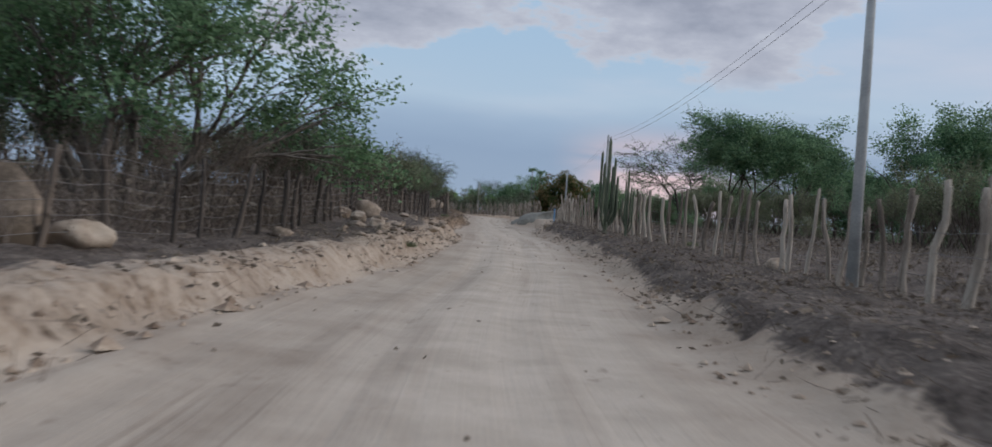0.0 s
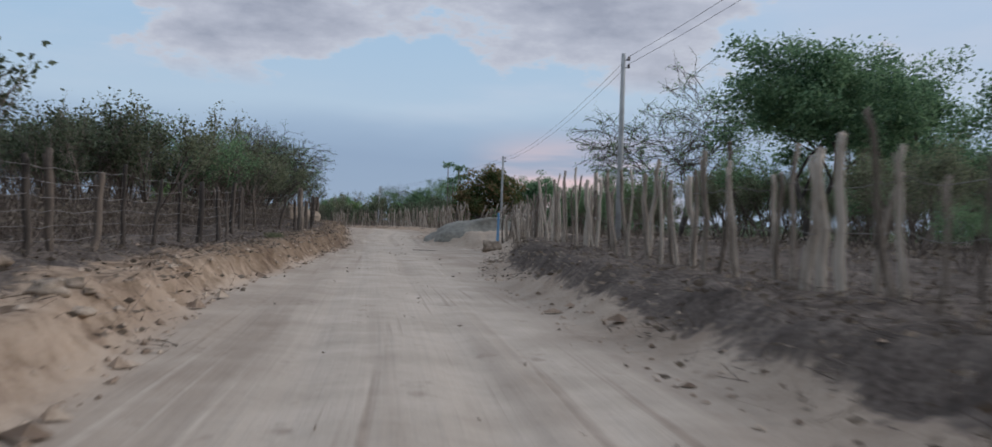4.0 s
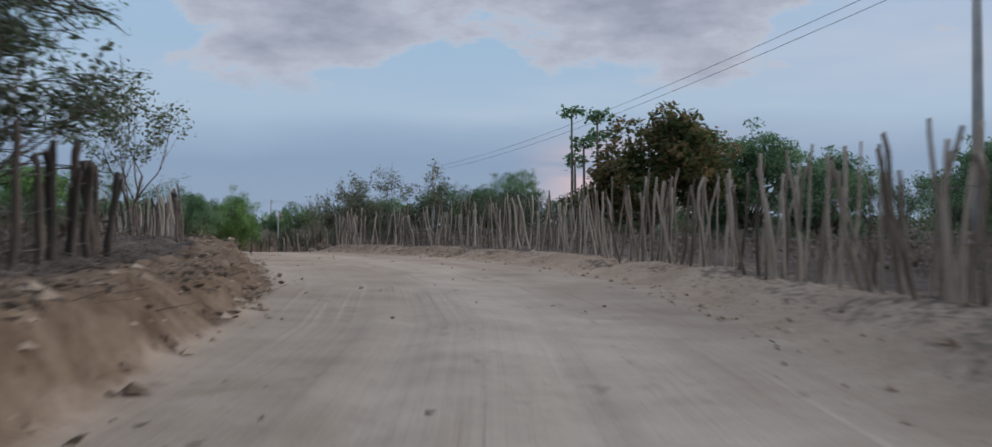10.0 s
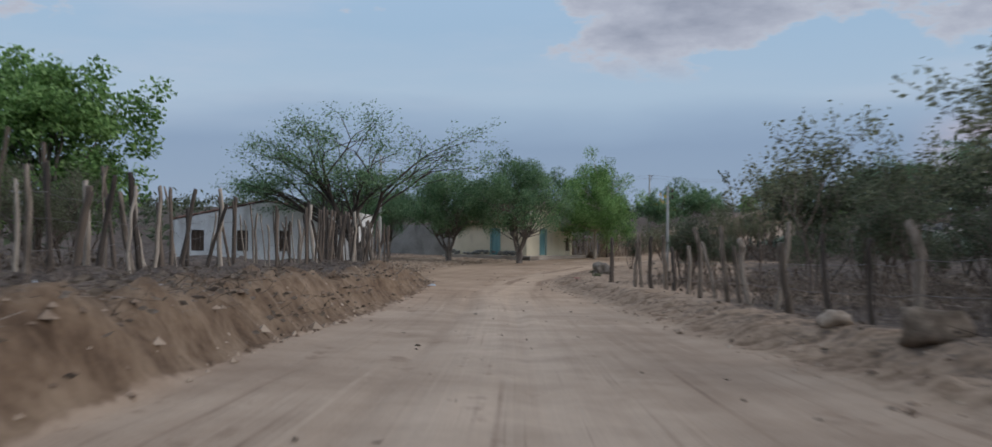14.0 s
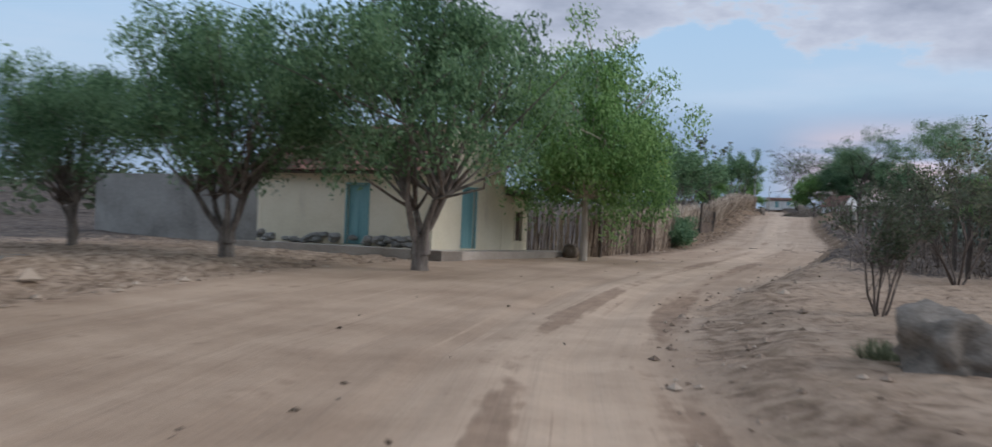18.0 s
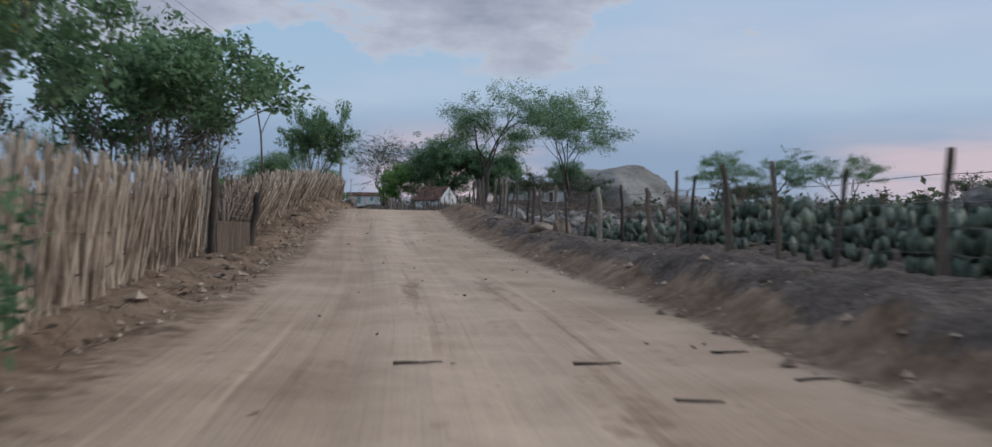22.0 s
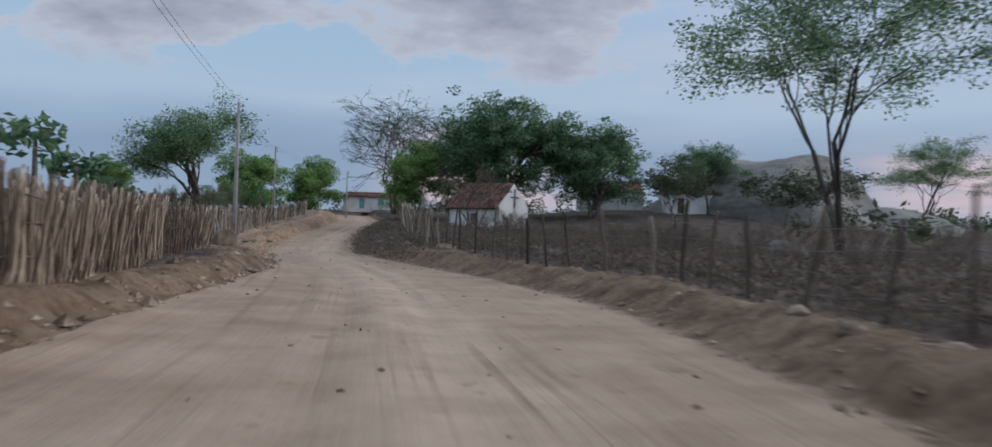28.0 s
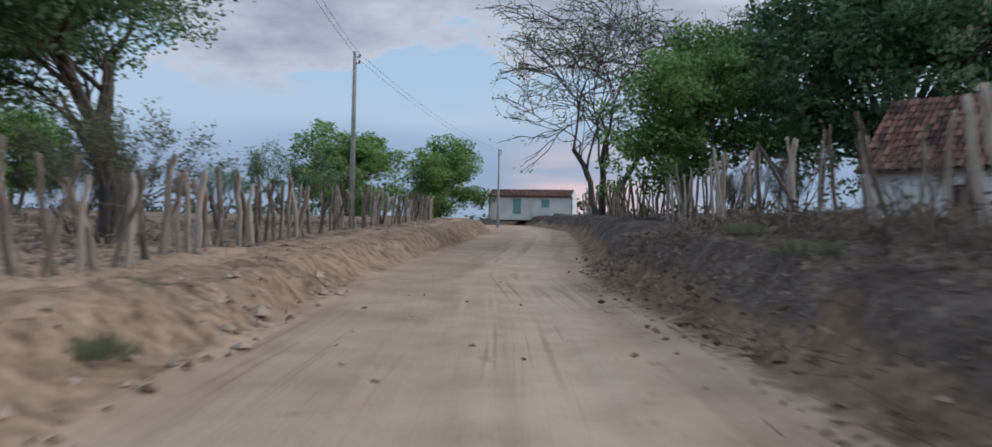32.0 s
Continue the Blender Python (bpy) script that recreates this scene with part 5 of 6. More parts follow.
def leaf_in(a, ux, n, o, mat, boards=4, depth=0.1, name="door"):
    """A boarded door or shutter filling the opening o."""
    geo = Geo()
    w = (o[1] - o[0]) / boards
    for k in range(boards):
        v = []
        for dn in (-depth, -depth - 0.04):
            for x, z in ((o[0] + k * w + 0.006, o[2] + 0.01), (o[0] + (k + 1) * w - 0.006, o[2] + 0.01), (o[0] + (k + 1) * w - 0.006, o[3] - 0.01), (o[0] + k * w + 0.006, o[3] - 0.01)):
                p = a + ux * x + n * (dn + 0.004 * (k % 2))
                v.append((p.x, p.y, z))
        geo.add(v, [(0, 1, 2, 3), (7, 6, 5, 4), (0, 4, 5, 1), (1, 5, 6, 2), (2, 6, 7, 3), (3, 7, 4, 0)])
    return geo.mesh(name, mat, True)


def frame_in(a, ux, n, o, mat, w=0.06):
    geo = Geo()
    for x0, x1, z0, z1 in ((o[0] - w, o[0], o[2], o[3] + w), (o[1], o[1] + w, o[2], o[3] + w), (o[0], o[1], o[3], o[3] + w)):
        v = []
        for dn in (0.025, -0.06):
            for x, z in ((x0, z0), (x1, z0), (x1, z1), (x0, z1)):
                p = a + ux * x + n * dn
                v.append((p.x, p.y, z))
        geo.add(v, [(0, 1, 2, 3), (7, 6, 5, 4), (0, 4, 5, 1), (1, 5, 6, 2), (2, 6, 7, 3), (3, 7, 4, 0)])
    return geo.mesh("frame", mat, True)


def tiled_slope(a, b, c, d, seed=0, width=0.2, course=0.36):
    """Rows of barrel tiles over the slope a-b (eaves) to d-c (ridge)."""
    rng = np.random.default_rng(seed)
    a, b, c, d = (np.array(p, float) for p in (a, b, c, d))
    cols, rows = max(2, int(np.linalg.norm(b - a) / width)), max(2, int(np.linalg.norm(d - a) / course))
    nrm = np.cross(b - a, d - a)
    nrm /= np.linalg.norm(nrm)
    if nrm[2] < 0:
        nrm = -nrm
    arc = np.linspace(0, np.pi, 5)
    geo = Geo()
    at = lambda u, v: (a * (1 - u) + b * u) * (1 - v) + (d * (1 - u) + c * u) * v  # noqa: E731
    for i in range(cols):
        for j in range(rows):
            v0, v1 = j / rows, min(1.0, (j + 1.12) / rows)
            jit = rng.normal(size=3) * 0.006
            ring = []
            for v, r, lift in ((v0, 0.5, 0.045), (v1, 0.42, 0.015)):
                for s in arc:
                    u = (i + 0.5 + r * np.cos(s) * 1.05) / cols
                    ring.append(at(u, v) + nrm * (lift + 0.06 * np.sin(s) + 0.02) + jit)
            geo.add(ring, [(k, k + 1, k + 6, k + 5) for k in range(4)])
    under = Geo().add([a, b, c, d, a - nrm * 0.06, b - nrm * 0.06, c - nrm * 0.06, d - nrm * 0.06], [(0, 1, 2, 3), (7, 6, 5, 4), (0, 4, 5, 1), (1, 5, 6, 2), (2, 6, 7, 3), (3, 7, 4, 0)])
    return geo.mesh("tiles", M_TILE), under.mesh("roof_deck", M_DARKWOOD, True)


def house_part(house, name, me, label="", kind=""):
    return part(name, me, house, label, m=house.matrix_basis.inverted(), kind=kind)


def put_wall(house, a, b, z0, z1, mat, openings=(), gable=None, fills=()):
    me, a, ux, n = wall_between(a, b, z0, z1, openings, gable=gable, mat=mat)
    w = house_part(house, "wall", me)
    for o, (kind, leafmat, framemat) in zip(openings, fills):
        leafob = house_part(house, kind, leaf_in(a, ux, n, o, leafmat, 4 if kind == "door" else 3, name=kind), {"door": "closed boarded door", "shutter": "closed dark wooden shutter"}[kind])
        fr = part("frame", frame_in(a, ux, n, o, framemat), leafob)
    return w


def cream_house():
    C, R, Lf = Vector((-31.5, 245.5)), Vector((-29.2, 251.2)), Vector((-38.8, 247.8))
    f, s = (R - C).normalized(), (Lf - C).normalized()
    z = road_z(246) + 0.02
    h = thing("house", "cream plastered house with teal doors and a red clay tile roof", "house", at=(C.x, C.y, z))
    M4 = C + f * 4.5
    floor = z + 0.32
    d1 = (1.75, 2.55, floor, floor + 2.1)
    put_wall(h, C, M4, z - 0.2, floor + 2.95, M_CREAM, [d1], floor + 4.6, [("door", M_TEAL, M_TEAL)])
    d2 = (4.1, 5.0, floor, floor + 2.1)
    put_wall(h, Lf, C, z - 0.2, floor + 2.65, M_CREAM, [d2], None, [("door", M_TEAL, M_TEAL)])
    B1 = Lf + f * 4.5
    put_wall(h, B1, Lf, z - 0.2, floor + 2.65, M_CREAM, (), floor + 4.5)
    put_wall(h, M4, B1, z - 0.2, floor + 2.65, M_CREAM)
    # low annexe with a small hatch
    o = (0.75, 1.25, floor + 0.3, floor + 1.4)
    put_wall(h, M4 + f * 0.002, R, z - 0.2, floor + 2.0, M_CREAM, [o], None, [("shutter", M_DARKWOOD, M_CREAM)])
    put_wall(h, R, R + s * 3, z - 0.2, floor + 2.0, M_CREAM)
    v3 = lambda p, zz: (p.x, p.y, zz)  # noqa: E731
    ridge0, ridge1 = (C + M4) / 2, (Lf + B1) / 2
    for k, (e0, e1) in enumerate(((Lf - f * 0.45, C - f * 0.45), (B1 + f * 0.45, M4 + f * 0.45))):
        tiles, deck = tiled_slope(v3(e0, floor + 2.5), v3(e1 - s * 0.0 + s * 0.24, floor + 2.5), v3(ridge0 + s * 0.24, floor + 4.35), v3(ridge1, floor + 4.35), k)
        r = house_part(h, "roof", deck)
        part("tiles", tiles, r, "rows of red clay barrel tiles", kind="stuff")
    tiles, deck = tiled_slope(v3(R - s * 0.35, floor + 2.0), v3(M4 - s * 0.35, floor + 2.0), v3(M4 + s * 2.6, floor + 2.7), v3(R + s * 2.6, floor + 2.7), 5)
    r = house_part(h, "annexe_roof", deck)
    part("tiles", tiles, r, "rows of clay barrel tiles", kind="stuff")
    # raised walkway round the house
    geo = Geo()
    for p0, p1, w, top in ((Lf, C - s * 1.2, -f * 1.15, floor - 0.03), (C - f * 1.15, R + f * 1.6, -s * 1.2, floor - 0.05)):
        q = [p0, p1, p1 + w, p0 + w]
        geo.add([(p.x, p.y, zz) for zz in (z - 0.4, top) for p in q], [(0, 1, 2, 3), (7, 6, 5, 4), (0, 4, 5, 1), (1, 5, 6, 2), (2, 6, 7, 3), (3, 7, 4, 0)])
    step = new("house_step", geo.mesh("house_step", M_CEMENT, True))
    tagged(step, "raised worn cement walkway with dark stained sides along the house", "walkway")
    # stone footing showing under the flaking plaster
    rng = np.random.default_rng(4)
    for k in range(46):
        u = rng.uniform(0.1, 7.2)
        p = Lf + (C - Lf).normalized() * u - f * 0.012
        sz = rng.uniform(0.12, 0.24)
        house_part(h, "footing_stone", ROCKS_GREY[k % 4]).matrix_basis = h.matrix_basis.inverted() @ pose(p.x, p.y, floor + rng.uniform(0.02, 0.3), 0, 0, rng.uniform(0, 360)) @ Matrix.Diagonal((sz, sz, sz * 0.55, 1))
    return C, f, s, Lf


CREAM_C, CREAM_F, CREAM_S, CREAM_L = cream_house()


def white_house():
    A, B = Vector((-36.3, 225.0)), Vector((-40.1, 235.1))
    f = (B - A).normalized()
    s = Vector((-f.y, f.x))
    D, E = A + s * 11.5, B + s * 11.5
    z = road_z(228)
    h = thing("house", "long whitewashed house with flaking stains and dark shutters", "house", at=(A.x, A.y, z))
    top = z + 3.55
    o = [(1.3, 1.75, z + 1.25, z + 2.55), (3.4, 3.85, z + 1.25, z + 2.55), (6.4, 7.25, z + 0.35, z + 2.6)]
    put_wall(h, A, B, z - 0.3, top, M_WHITE, o, None, [("shutter", M_DARKWOOD, M_WHITE), ("shutter", M_DARKWOOD, M_WHITE), ("door", M_BEIGEDOOR, M_WHITE)])
    wins = [(1.2, 2.0, z + 1.2, z + 2.5), (4.0, 4.7, z + 1.2, z + 2.5), (6.6, 7.3, z + 1.2, z + 2.5), (9.2, 10.1, z + 0.3, z + 2.5)]
    put_wall(h, D, A, z - 0.3, z + 3.1, M_WHITE, wins, z + 4.3, [("shutter", M_DARKWOOD, M_WHITE)] * 3 + [("door", M_DARKWOOD, M_WHITE)])
    put_wall(h, B, E, z - 0.3, z + 3.1, M_WHITE, (), z + 4.3)
    put_wall(h, E, D, z - 0.3, z + 3.1, M_WHITE)
    v3 = lambda p, zz: (p.x, p.y, zz)  # noqa: E731
    m0, m1 = (A + D) / 2, (B + E) / 2
    for k, (e0, e1) in enumerate(((A + s * 0.25, B + s * 0.25), (D, E))):
        tiles, deck = tiled_slope(v3(e0, z + 3.12), v3(e1, z + 3.12), v3(m1, z + 4.3), v3(m0, z + 4.3), 10 + k)
        r = house_part(h, "roof", deck)
        part("tiles", tiles, r, "rows of dark clay barrel tiles", kind="stuff")
    # cornice band along the street front
    geo = Geo()
    for zz, hh in ((top, 0.08), (z + 2.85, 0.06)):
        q = [A - s * 0.06, B - s * 0.06, B + s * 0.02, A + s * 0.02]
        geo.add([(p.x, p.y, v) for v in (zz, zz + hh) for p in q], [(0, 1, 2, 3), (7, 6, 5, 4), (0, 4, 5, 1), (1, 5, 6, 2), (2, 6, 7, 3), (3, 7, 4, 0)])
    house_part(h, "cornice", geo.mesh("cornice", M_WHITE, True), "flaking moulded cornice")
    geo = Geo()
    q = [D - f * 0.9, A - f * 0.9 - s * 0.9, B - s * 0.9, B, A, D]
    geo.add([(p.x, p.y, v) for v in (z - 0.5, z + 0.3) for p in q], [(5, 4, 3, 2, 1, 0), (6, 7, 8, 9, 10, 11)] + [(i, (i + 1) % 6, 6 + (i + 1) % 6, 6 + i) for i in range(6)])
    tagged(new("house_step", geo.mesh("house_step", M_PLINTH, True)), "low stone walkway along the white house", "walkway")


white_house()

# bare rendered yard wall between the two houses
z_ = road_z(246)
ga, gb = CREAM_L + CREAM_S * 9.5 + CREAM_F * 0.6, CREAM_L + CREAM_F * 0.6
me_, *_r = wall_between(ga, gb, z_ - 0.3, z_ + 2.75, (), mat=M_GREYWALL)
tagged(new("yard_wall", me_), "bare grey rendered yard wall with damp stains", "wall")


def gabled_house(A, B, depth, z, eave, ridge, label, openings=(), fills=(), cross=False, wallmat=None):
    A, B = Vector(A), Vector(B)
    u = (B - A).normalized()
    v = Vector((-u.y, u.x))
    C, D = B + v * depth, A + v * depth
    h = thing("house", label, "house", at=(A.x, A.y, z))
    put_wall(h, A, B, z - 0.6, z + eave, wallmat or M_WHITE, openings, None, fills)
    put_wall(h, B, C, z - 0.6, z + eave, wallmat or M_WHITE, (), z + ridge)
    put_wall(h, C, D, z - 0.6, z + eave, wallmat or M_WHITE)
    put_wall(h, D, A, z - 0.6, z + eave, wallmat or M_WHITE, (), z + ridge)
    v3 = lambda p, zz: (p.x, p.y, zz)  # noqa: E731
    m0, m1 = (A + D) / 2, (B + C) / 2
    for k, (e0, e1, w) in enumerate(((A, B, -v), (D, C, v))):
        drop = 0.35 * (ridge - eave) / (depth / 2)
        tiles, deck = tiled_slope(v3(e0 + w * 0.35 - u * 0.15, z + eave - drop + 0.05), v3(e1 + w * 0.35 - u * 0.12, z + eave - drop + 0.05), v3(m1 - u * 0.12, z + ridge + 0.05), v3(m0 - u * 0.15, z + ridge + 0.05), 20 + k)
        r = house_part(h, "roof", deck)
        part("tiles", tiles, r, "rows of red-brown clay barrel tiles", kind="stuff")
    if cross:
        mid = (B + C) / 2 + u * 0.03
        geo = Geo()
        for a0, a1, z0, z1 in ((-0.05, 0.05, eave - 0.1, ridge - 0.5), (-0.75, 0.75, eave + 0.9, eave + 1.0)):
            q = [mid + v * a0, mid + v * a1, mid + v * a1 + u * 0.05, mid + v * a0 + u * 0.05]
            geo.add([(p.x, p.y, z + zz) for zz in (z0, z1) for p in q], [(3, 2, 1, 0), (4, 5, 6, 7), (0, 1, 5, 4), (1, 2, 6, 5), (2, 3, 7, 6), (3, 0, 4, 7)])
        house_part(h, "gable_beams", geo.mesh("gable_beams", M_DARKWOOD, True), "dark crossed beams on the gable")
    return h


zc_ = 9.0
gabled_house((6.0, 444.5), (10.05, 440.1), 5.0, zc_, 2.7, 4.95, "small whitewashed house with a sagging red-brown tile roof", [(2.6, 3.4, zc_ + 0.9, zc_ + 2.0)], [("shutter", M_DARKWOOD, M_WHITE)], True)
zf_ = ground_z(6, 538)
gabled_house((0.5, 536), (10.5, 533.5), 6.0, zf_, 2.3, 3.2, "distant low white house with a red tile roof", [(3.0, 4.0, zf_ + 0.1, zf_ + 2.0), (6.5, 7.5, zf_ + 0.9, zf_ + 1.9)], [("door", M_TEAL, M_WHITE), ("shutter", M_TEAL, M_WHITE)])
for hx, hy, hw in ((27, 470, 8), (35, 461, 7)):
    zz_ = ground_z(hx, hy)
    gabled_house((hx, hy), (hx + hw, hy - 1.5), 5, zz_, 2.8, 4.2, "distant white farmhouse half hidden by trees", [(1.5, 2.3, zz_ + 0.2, zz_ + 2.1)], [("door", M_DARKWOOD, M_WHITE)])
# ---- trees and scrub along the way ----
plant("tree", T_BIGLEFT, (-10.2, 28), "broad arching thorn tree with many stems and fresh green leaves", turn=30, size=1.15)
for k, (x, y, sz, kind) in enumerate([(26.5, 101, 1.35, 0), (34, 108, 1.45, 1), (36, 140, 0.75, 1), (41, 90, 1.4, 0), (47, 76, 1.2, 1), (43, 120, 1.1, 0)]):
    plant("tree", T_AIRY[kind], (x, y), "dark green tree with open limbs beyond the stake fence", turn=40 * k, size=sz * 1.02)
for k, (x, y, sz) in enumerate([(38, 96, 0.85), (50, 84, 1.0), (44, 112, 0.9)]):
    plant("tree", T_DOME[k % 2], (x, y), "dense dark green tree beyond the stake fence", turn=70 * k, size=sz)
plant("tree", T_SPARSE[0], (27.5, 132), "wide spreading thorn tree with sparse feathery leaves", turn=0, size=1.95, wide=0.95)
plant("tree", T_RUST, (14.0, 182), "rounded tree with rust tinged foliage", size=1.22)
plant("tree", T_DOME[0], (22, 187), "dense dark green tree behind the stake fence", size=1.0, turn=50)
plant("tree", T_DOME[1], (29, 190), "dense dark green tree behind the stake fence", size=0.85, turn=80)
plant("tree", T_DOME[1], (36, 180), "dense dark green tree behind the stake fence", size=0.8, turn=10)
plant("tree", T_DOME[0], (30, 165), "dark green tree behind the stake fence", size=0.6, turn=130)
for k, (x, y, sz) in enumerate([(-1, 231, 0.95), (4, 226, 0.9), (9, 246, 1.0), (13, 268, 1.15), (-6, 222, 0.8), (-9, 214, 0.7), (5, 205, 0.7), (16, 215, 0.9), (-3, 250, 0.8)]):
    plant("tree", T_FAR[k % 2], (x, y), "feathery grey-green thorn tree in the scrub", turn=70 * k, size=sz)
plant("tree", T_FAN[0], (-34.5, 222.0), "umbrella-shaped thorn tree with dark fanning limbs before a white house", turn=60, size=1.1, wide=1.4)
plant("tree", T_NEEM[0], (-35.7, 239.0), "leafy green shade tree with several stems before the house", size=0.92, turn=20, wide=1.12)
plant("tree", T_NEEM[1], (-30.0, 238.6), "leafy green shade tree with several stems at the house corner", size=1.04, turn=140, wide=1.05)
plant("tree", T_SHADE, (-26.8, 249.3), "dense green shade tree with a slim pale trunk", size=1.08, turn=0)
plant("tree", T_NEEM[2], (-41.0, 239.8), "young leafy tree beside the yard wall", size=0.78)
plant("tree", T_GREEN[1], (-30.2, 192), "bright green leafy tree behind the stake fence", size=0.9)
plant("tree", T_TALL[1], (-16.5, 172), "tall slender tree with pale green leaves behind the fence", size=1.55, turn=30)
plant("tree", T_TALL[0], (-15.0, 167), "tall slender tree with pale green leaves behind the fence", size=1.35, turn=100)
for k, (d, y, sz) in enumerate([(8, 182, 0.7), (9.5, 186, 0.7), (11, 190, 0.8), (8.5, 195, 0.7), (12, 200, 0.75), (10, 205, 0.65), (14, 184, 0.85), (9, 176, 0.65), (8.6, 243, 0.55), (9, 238, 0.6), (10.5, 246, 0.6)]):
    plant("tree", T_TALL[k % 2], off(d, y), "slender small tree with sparse upright leaves in the scrub", turn=55 * k, size=sz * 1.2)
plant("shrub", T_BARE[2], (-20.1, 229.7), "small half-bare bush beside a boulder", "bush", size=0.55)
BLOOM = plant("tree", T_OPEN, (-25.5, 275), "small tree with yellow flowers behind the palisade", size=0.85, turn=10, wide=0.75)
plant("tree", T_OPEN, (-24.2, 290), "spreading green tree behind the palisade", size=1.0, turn=200)
plant("tree", T_OPEN, (-17.7, 336.5), "slender green tree behind the palisade", size=1.05, turn=77, wide=0.65)
plant("tree", T_BARE[0], (-23.5, 300), "tall thin half-bare shrub behind the palisade", "bush", size=1.35)
plant("tree", T_ROADSIDE, (-1.2, 352.5), "tall dark umbrella thorn tree growing in the fence line", turn=20, size=1.32, wide=1.15)
plant("tree", T_UMB[0], (23.5, 402), "tall umbrella thorn tree in the dry field", turn=200, size=2.2, wide=0.97)
plant("tree", T_HUGE, (15.5, 462), "huge dense dark green tree behind a white house", turn=15, size=0.96)
plant("tree", T_DOME[1], (25, 458), "dense dark green tree behind a white house", size=1.25, turn=95)
plant("tree", T_AIRY[0], (40, 460), "open green tree beyond the dry field", size=0.95, turn=195)
plant("tree", T_GREEN[0], (4.3, 458.5), "round light green tree beside the road", size=1.18, turn=45)
plant("tree", T_SPARSE[1], (4.8, 483), "wide grey half-bare thorn tree", size=1.9, turn=10)
plant("tree", T_FIELD, (-17.7, 446.5), "large spreading tree with dark limbs in the dry field", size=1.3, turn=195, wide=1.35)
plant("tree", T_GREEN[1], (-8.6, 262), "dense green tree in the cactus field", size=0.6, turn=70)
plant("shrub", T_DRY[1], (6.1, 431.5), "tall dead leafless shrub before the white house", "bush", 40, 1.45)
plant("tree", T_SAPLING, (-20.9, 311), "thin bare sapling with a few leaves behind the palisade", size=1.45)
plant("tree", T_GREEN[1], (-15.5, 524), "broad rounded green tree beyond the stake fence", size=1.75, turn=30, wide=1.15, sink=2.4)
plant("tree", T_GREEN[0], (-5.4, 535), "rounded green tree beside the far road", size=1.65, turn=60, wide=1.05, sink=2.6)
plant("tree", T_GREEN[1], (-30, 470), "dark green tree beyond the dry field", size=0.9)
for k, (x, y, sz) in enumerate([(40, 330, 0.7), (55, 345, 0.8), (30, 420, 0.9), (48, 400, 0.8), (62, 420, 0.9), (36, 300, 0.6), (75, 380, 0.9), (28, 440, 0.9)]):
    plant("tree", T_FAR[k % 2], (x, y), "low umbrella thorn tree in the dry scrub", turn=31 * k, size=sz)


def papaya(seed, height):
    rng = np.random.default_rng(seed)
    geo = Geo().tube([(0, 0, -0.2), (0.05, 0, height * 0.5), (0, 0.05, height)], [0.13, 0.1, 0.06], 6)
    fr = Geo()
    for k in range(11):
        a = 2 * np.pi * k / 11
        d = np.array([np.cos(a), np.sin(a), 0])
        fr.tube([(0, 0, height), tuple(d * 0.35 + [0, 0, height + 0.2]), tuple(d * 0.6 + [0, 0, height + 0.05])], [0.02, 0.015, 0.01], 4)
    pts = []
    for k in range(11):
        a = 2 * np.pi * k / 11
        d = np.array([np.cos(a), np.sin(a), 0])
        pts.append(rng.normal(size=(10, 3)) * [0.2, 0.2, 0.24] + d * 0.55 + [0, 0, height - 0.1])
    v, q = leaves(np.concatenate(pts), 0.22, rng)
    return geo.mesh("papaya_trunk", M_BARK), quads_mesh("papaya_leaves", v, q, L_DARK, True)


for k, (x, y, h) in enumerate([(9.3, 185, 9.8), (10.7, 182.5, 9.2), (10.0, 184, 7.5), (11.2, 185.5, 8.2), (9.8, 187, 6.6), (40, 190, 7.5), (42, 192, 8)]):
    plant("palm", papaya(k, h), (x, y), "tall thin-stemmed tree with a drooping rosette of leaves", "tree")
for k, (x, y, h) in enumerate([(-16.6, 377, 3.5), (-15.3, 376, 2.7), (-19.2, 381, 3.9)]):
    plant("palm", papaya(20 + k, h), (x, y), "young thin-stemmed tree with a rosette of broad leaves behind the palisade", "tree")
for k, (x, y) in enumerate([(83, 480), (90, 463), (112, 470)]):
    plant("tree", T_UMB[k % 2], (x, y), "far umbrella thorn tree on the horizon", turn=70 * k, size=1.6, wide=1.35)


# thorn scrub behind the left fence and elsewhere
def scrub(count, y0, y1, d0, d1, pool, sizes, label, seed, group="thorn scrub"):
    rng = np.random.default_rng(seed)
    for k in range(count):
        y, d = rng.uniform(y0, y1), rng.uniform(d0, d1)
        x = float(road_x(y) + d)
        src = pool[rng.integers(len(pool))]
        plant("shrub", src, (x, y), label, "bush", rng.uniform(0, 360), rng.uniform(*sizes), group)


scrub(40, 40, 132, -12, -7.2, T_SHRUB + T_BARE + T_BARE, (0.8, 1.2), "thorny shrub of thin brown stems with green tips", 1)
scrub(36, 20, 136, -24, -12, T_SHRUB + T_BARE + T_BARE, (0.95, 1.35), "thorny shrub of thin brown stems with green tips", 2)
scrub(16, -5, 46, -14, -8, T_DRY, (0.6, 0.9), "dry leafless thorn shrub", 3)
scrub(6, 112, 132, -12, -8, T_SPARSE, (0.6, 0.85), "slender thin-stemmed tree with sparse leaves at the fence corner", 4)
scrub(9, 150, 190, -16, -9, T_SHRUB + T_BARE, (0.4, 0.7), "low thorn shrub behind the stake fence", 5)
scrub(18, 176, 216, 7.5, 20, T_BARE, (0.5, 0.85), "grey thorn shrub on the sandy verge", 6)
scrub(10, 226, 256, 7.5, 16, T_SHRUB + T_BARE, (0.55, 0.95), "green-grey thorn shrub beside the fence", 7)
scrub(12, 300, 400, 10, 40, T_DRY, (0.4, 0.7), "dry leafless thorn shrub in the field", 8)
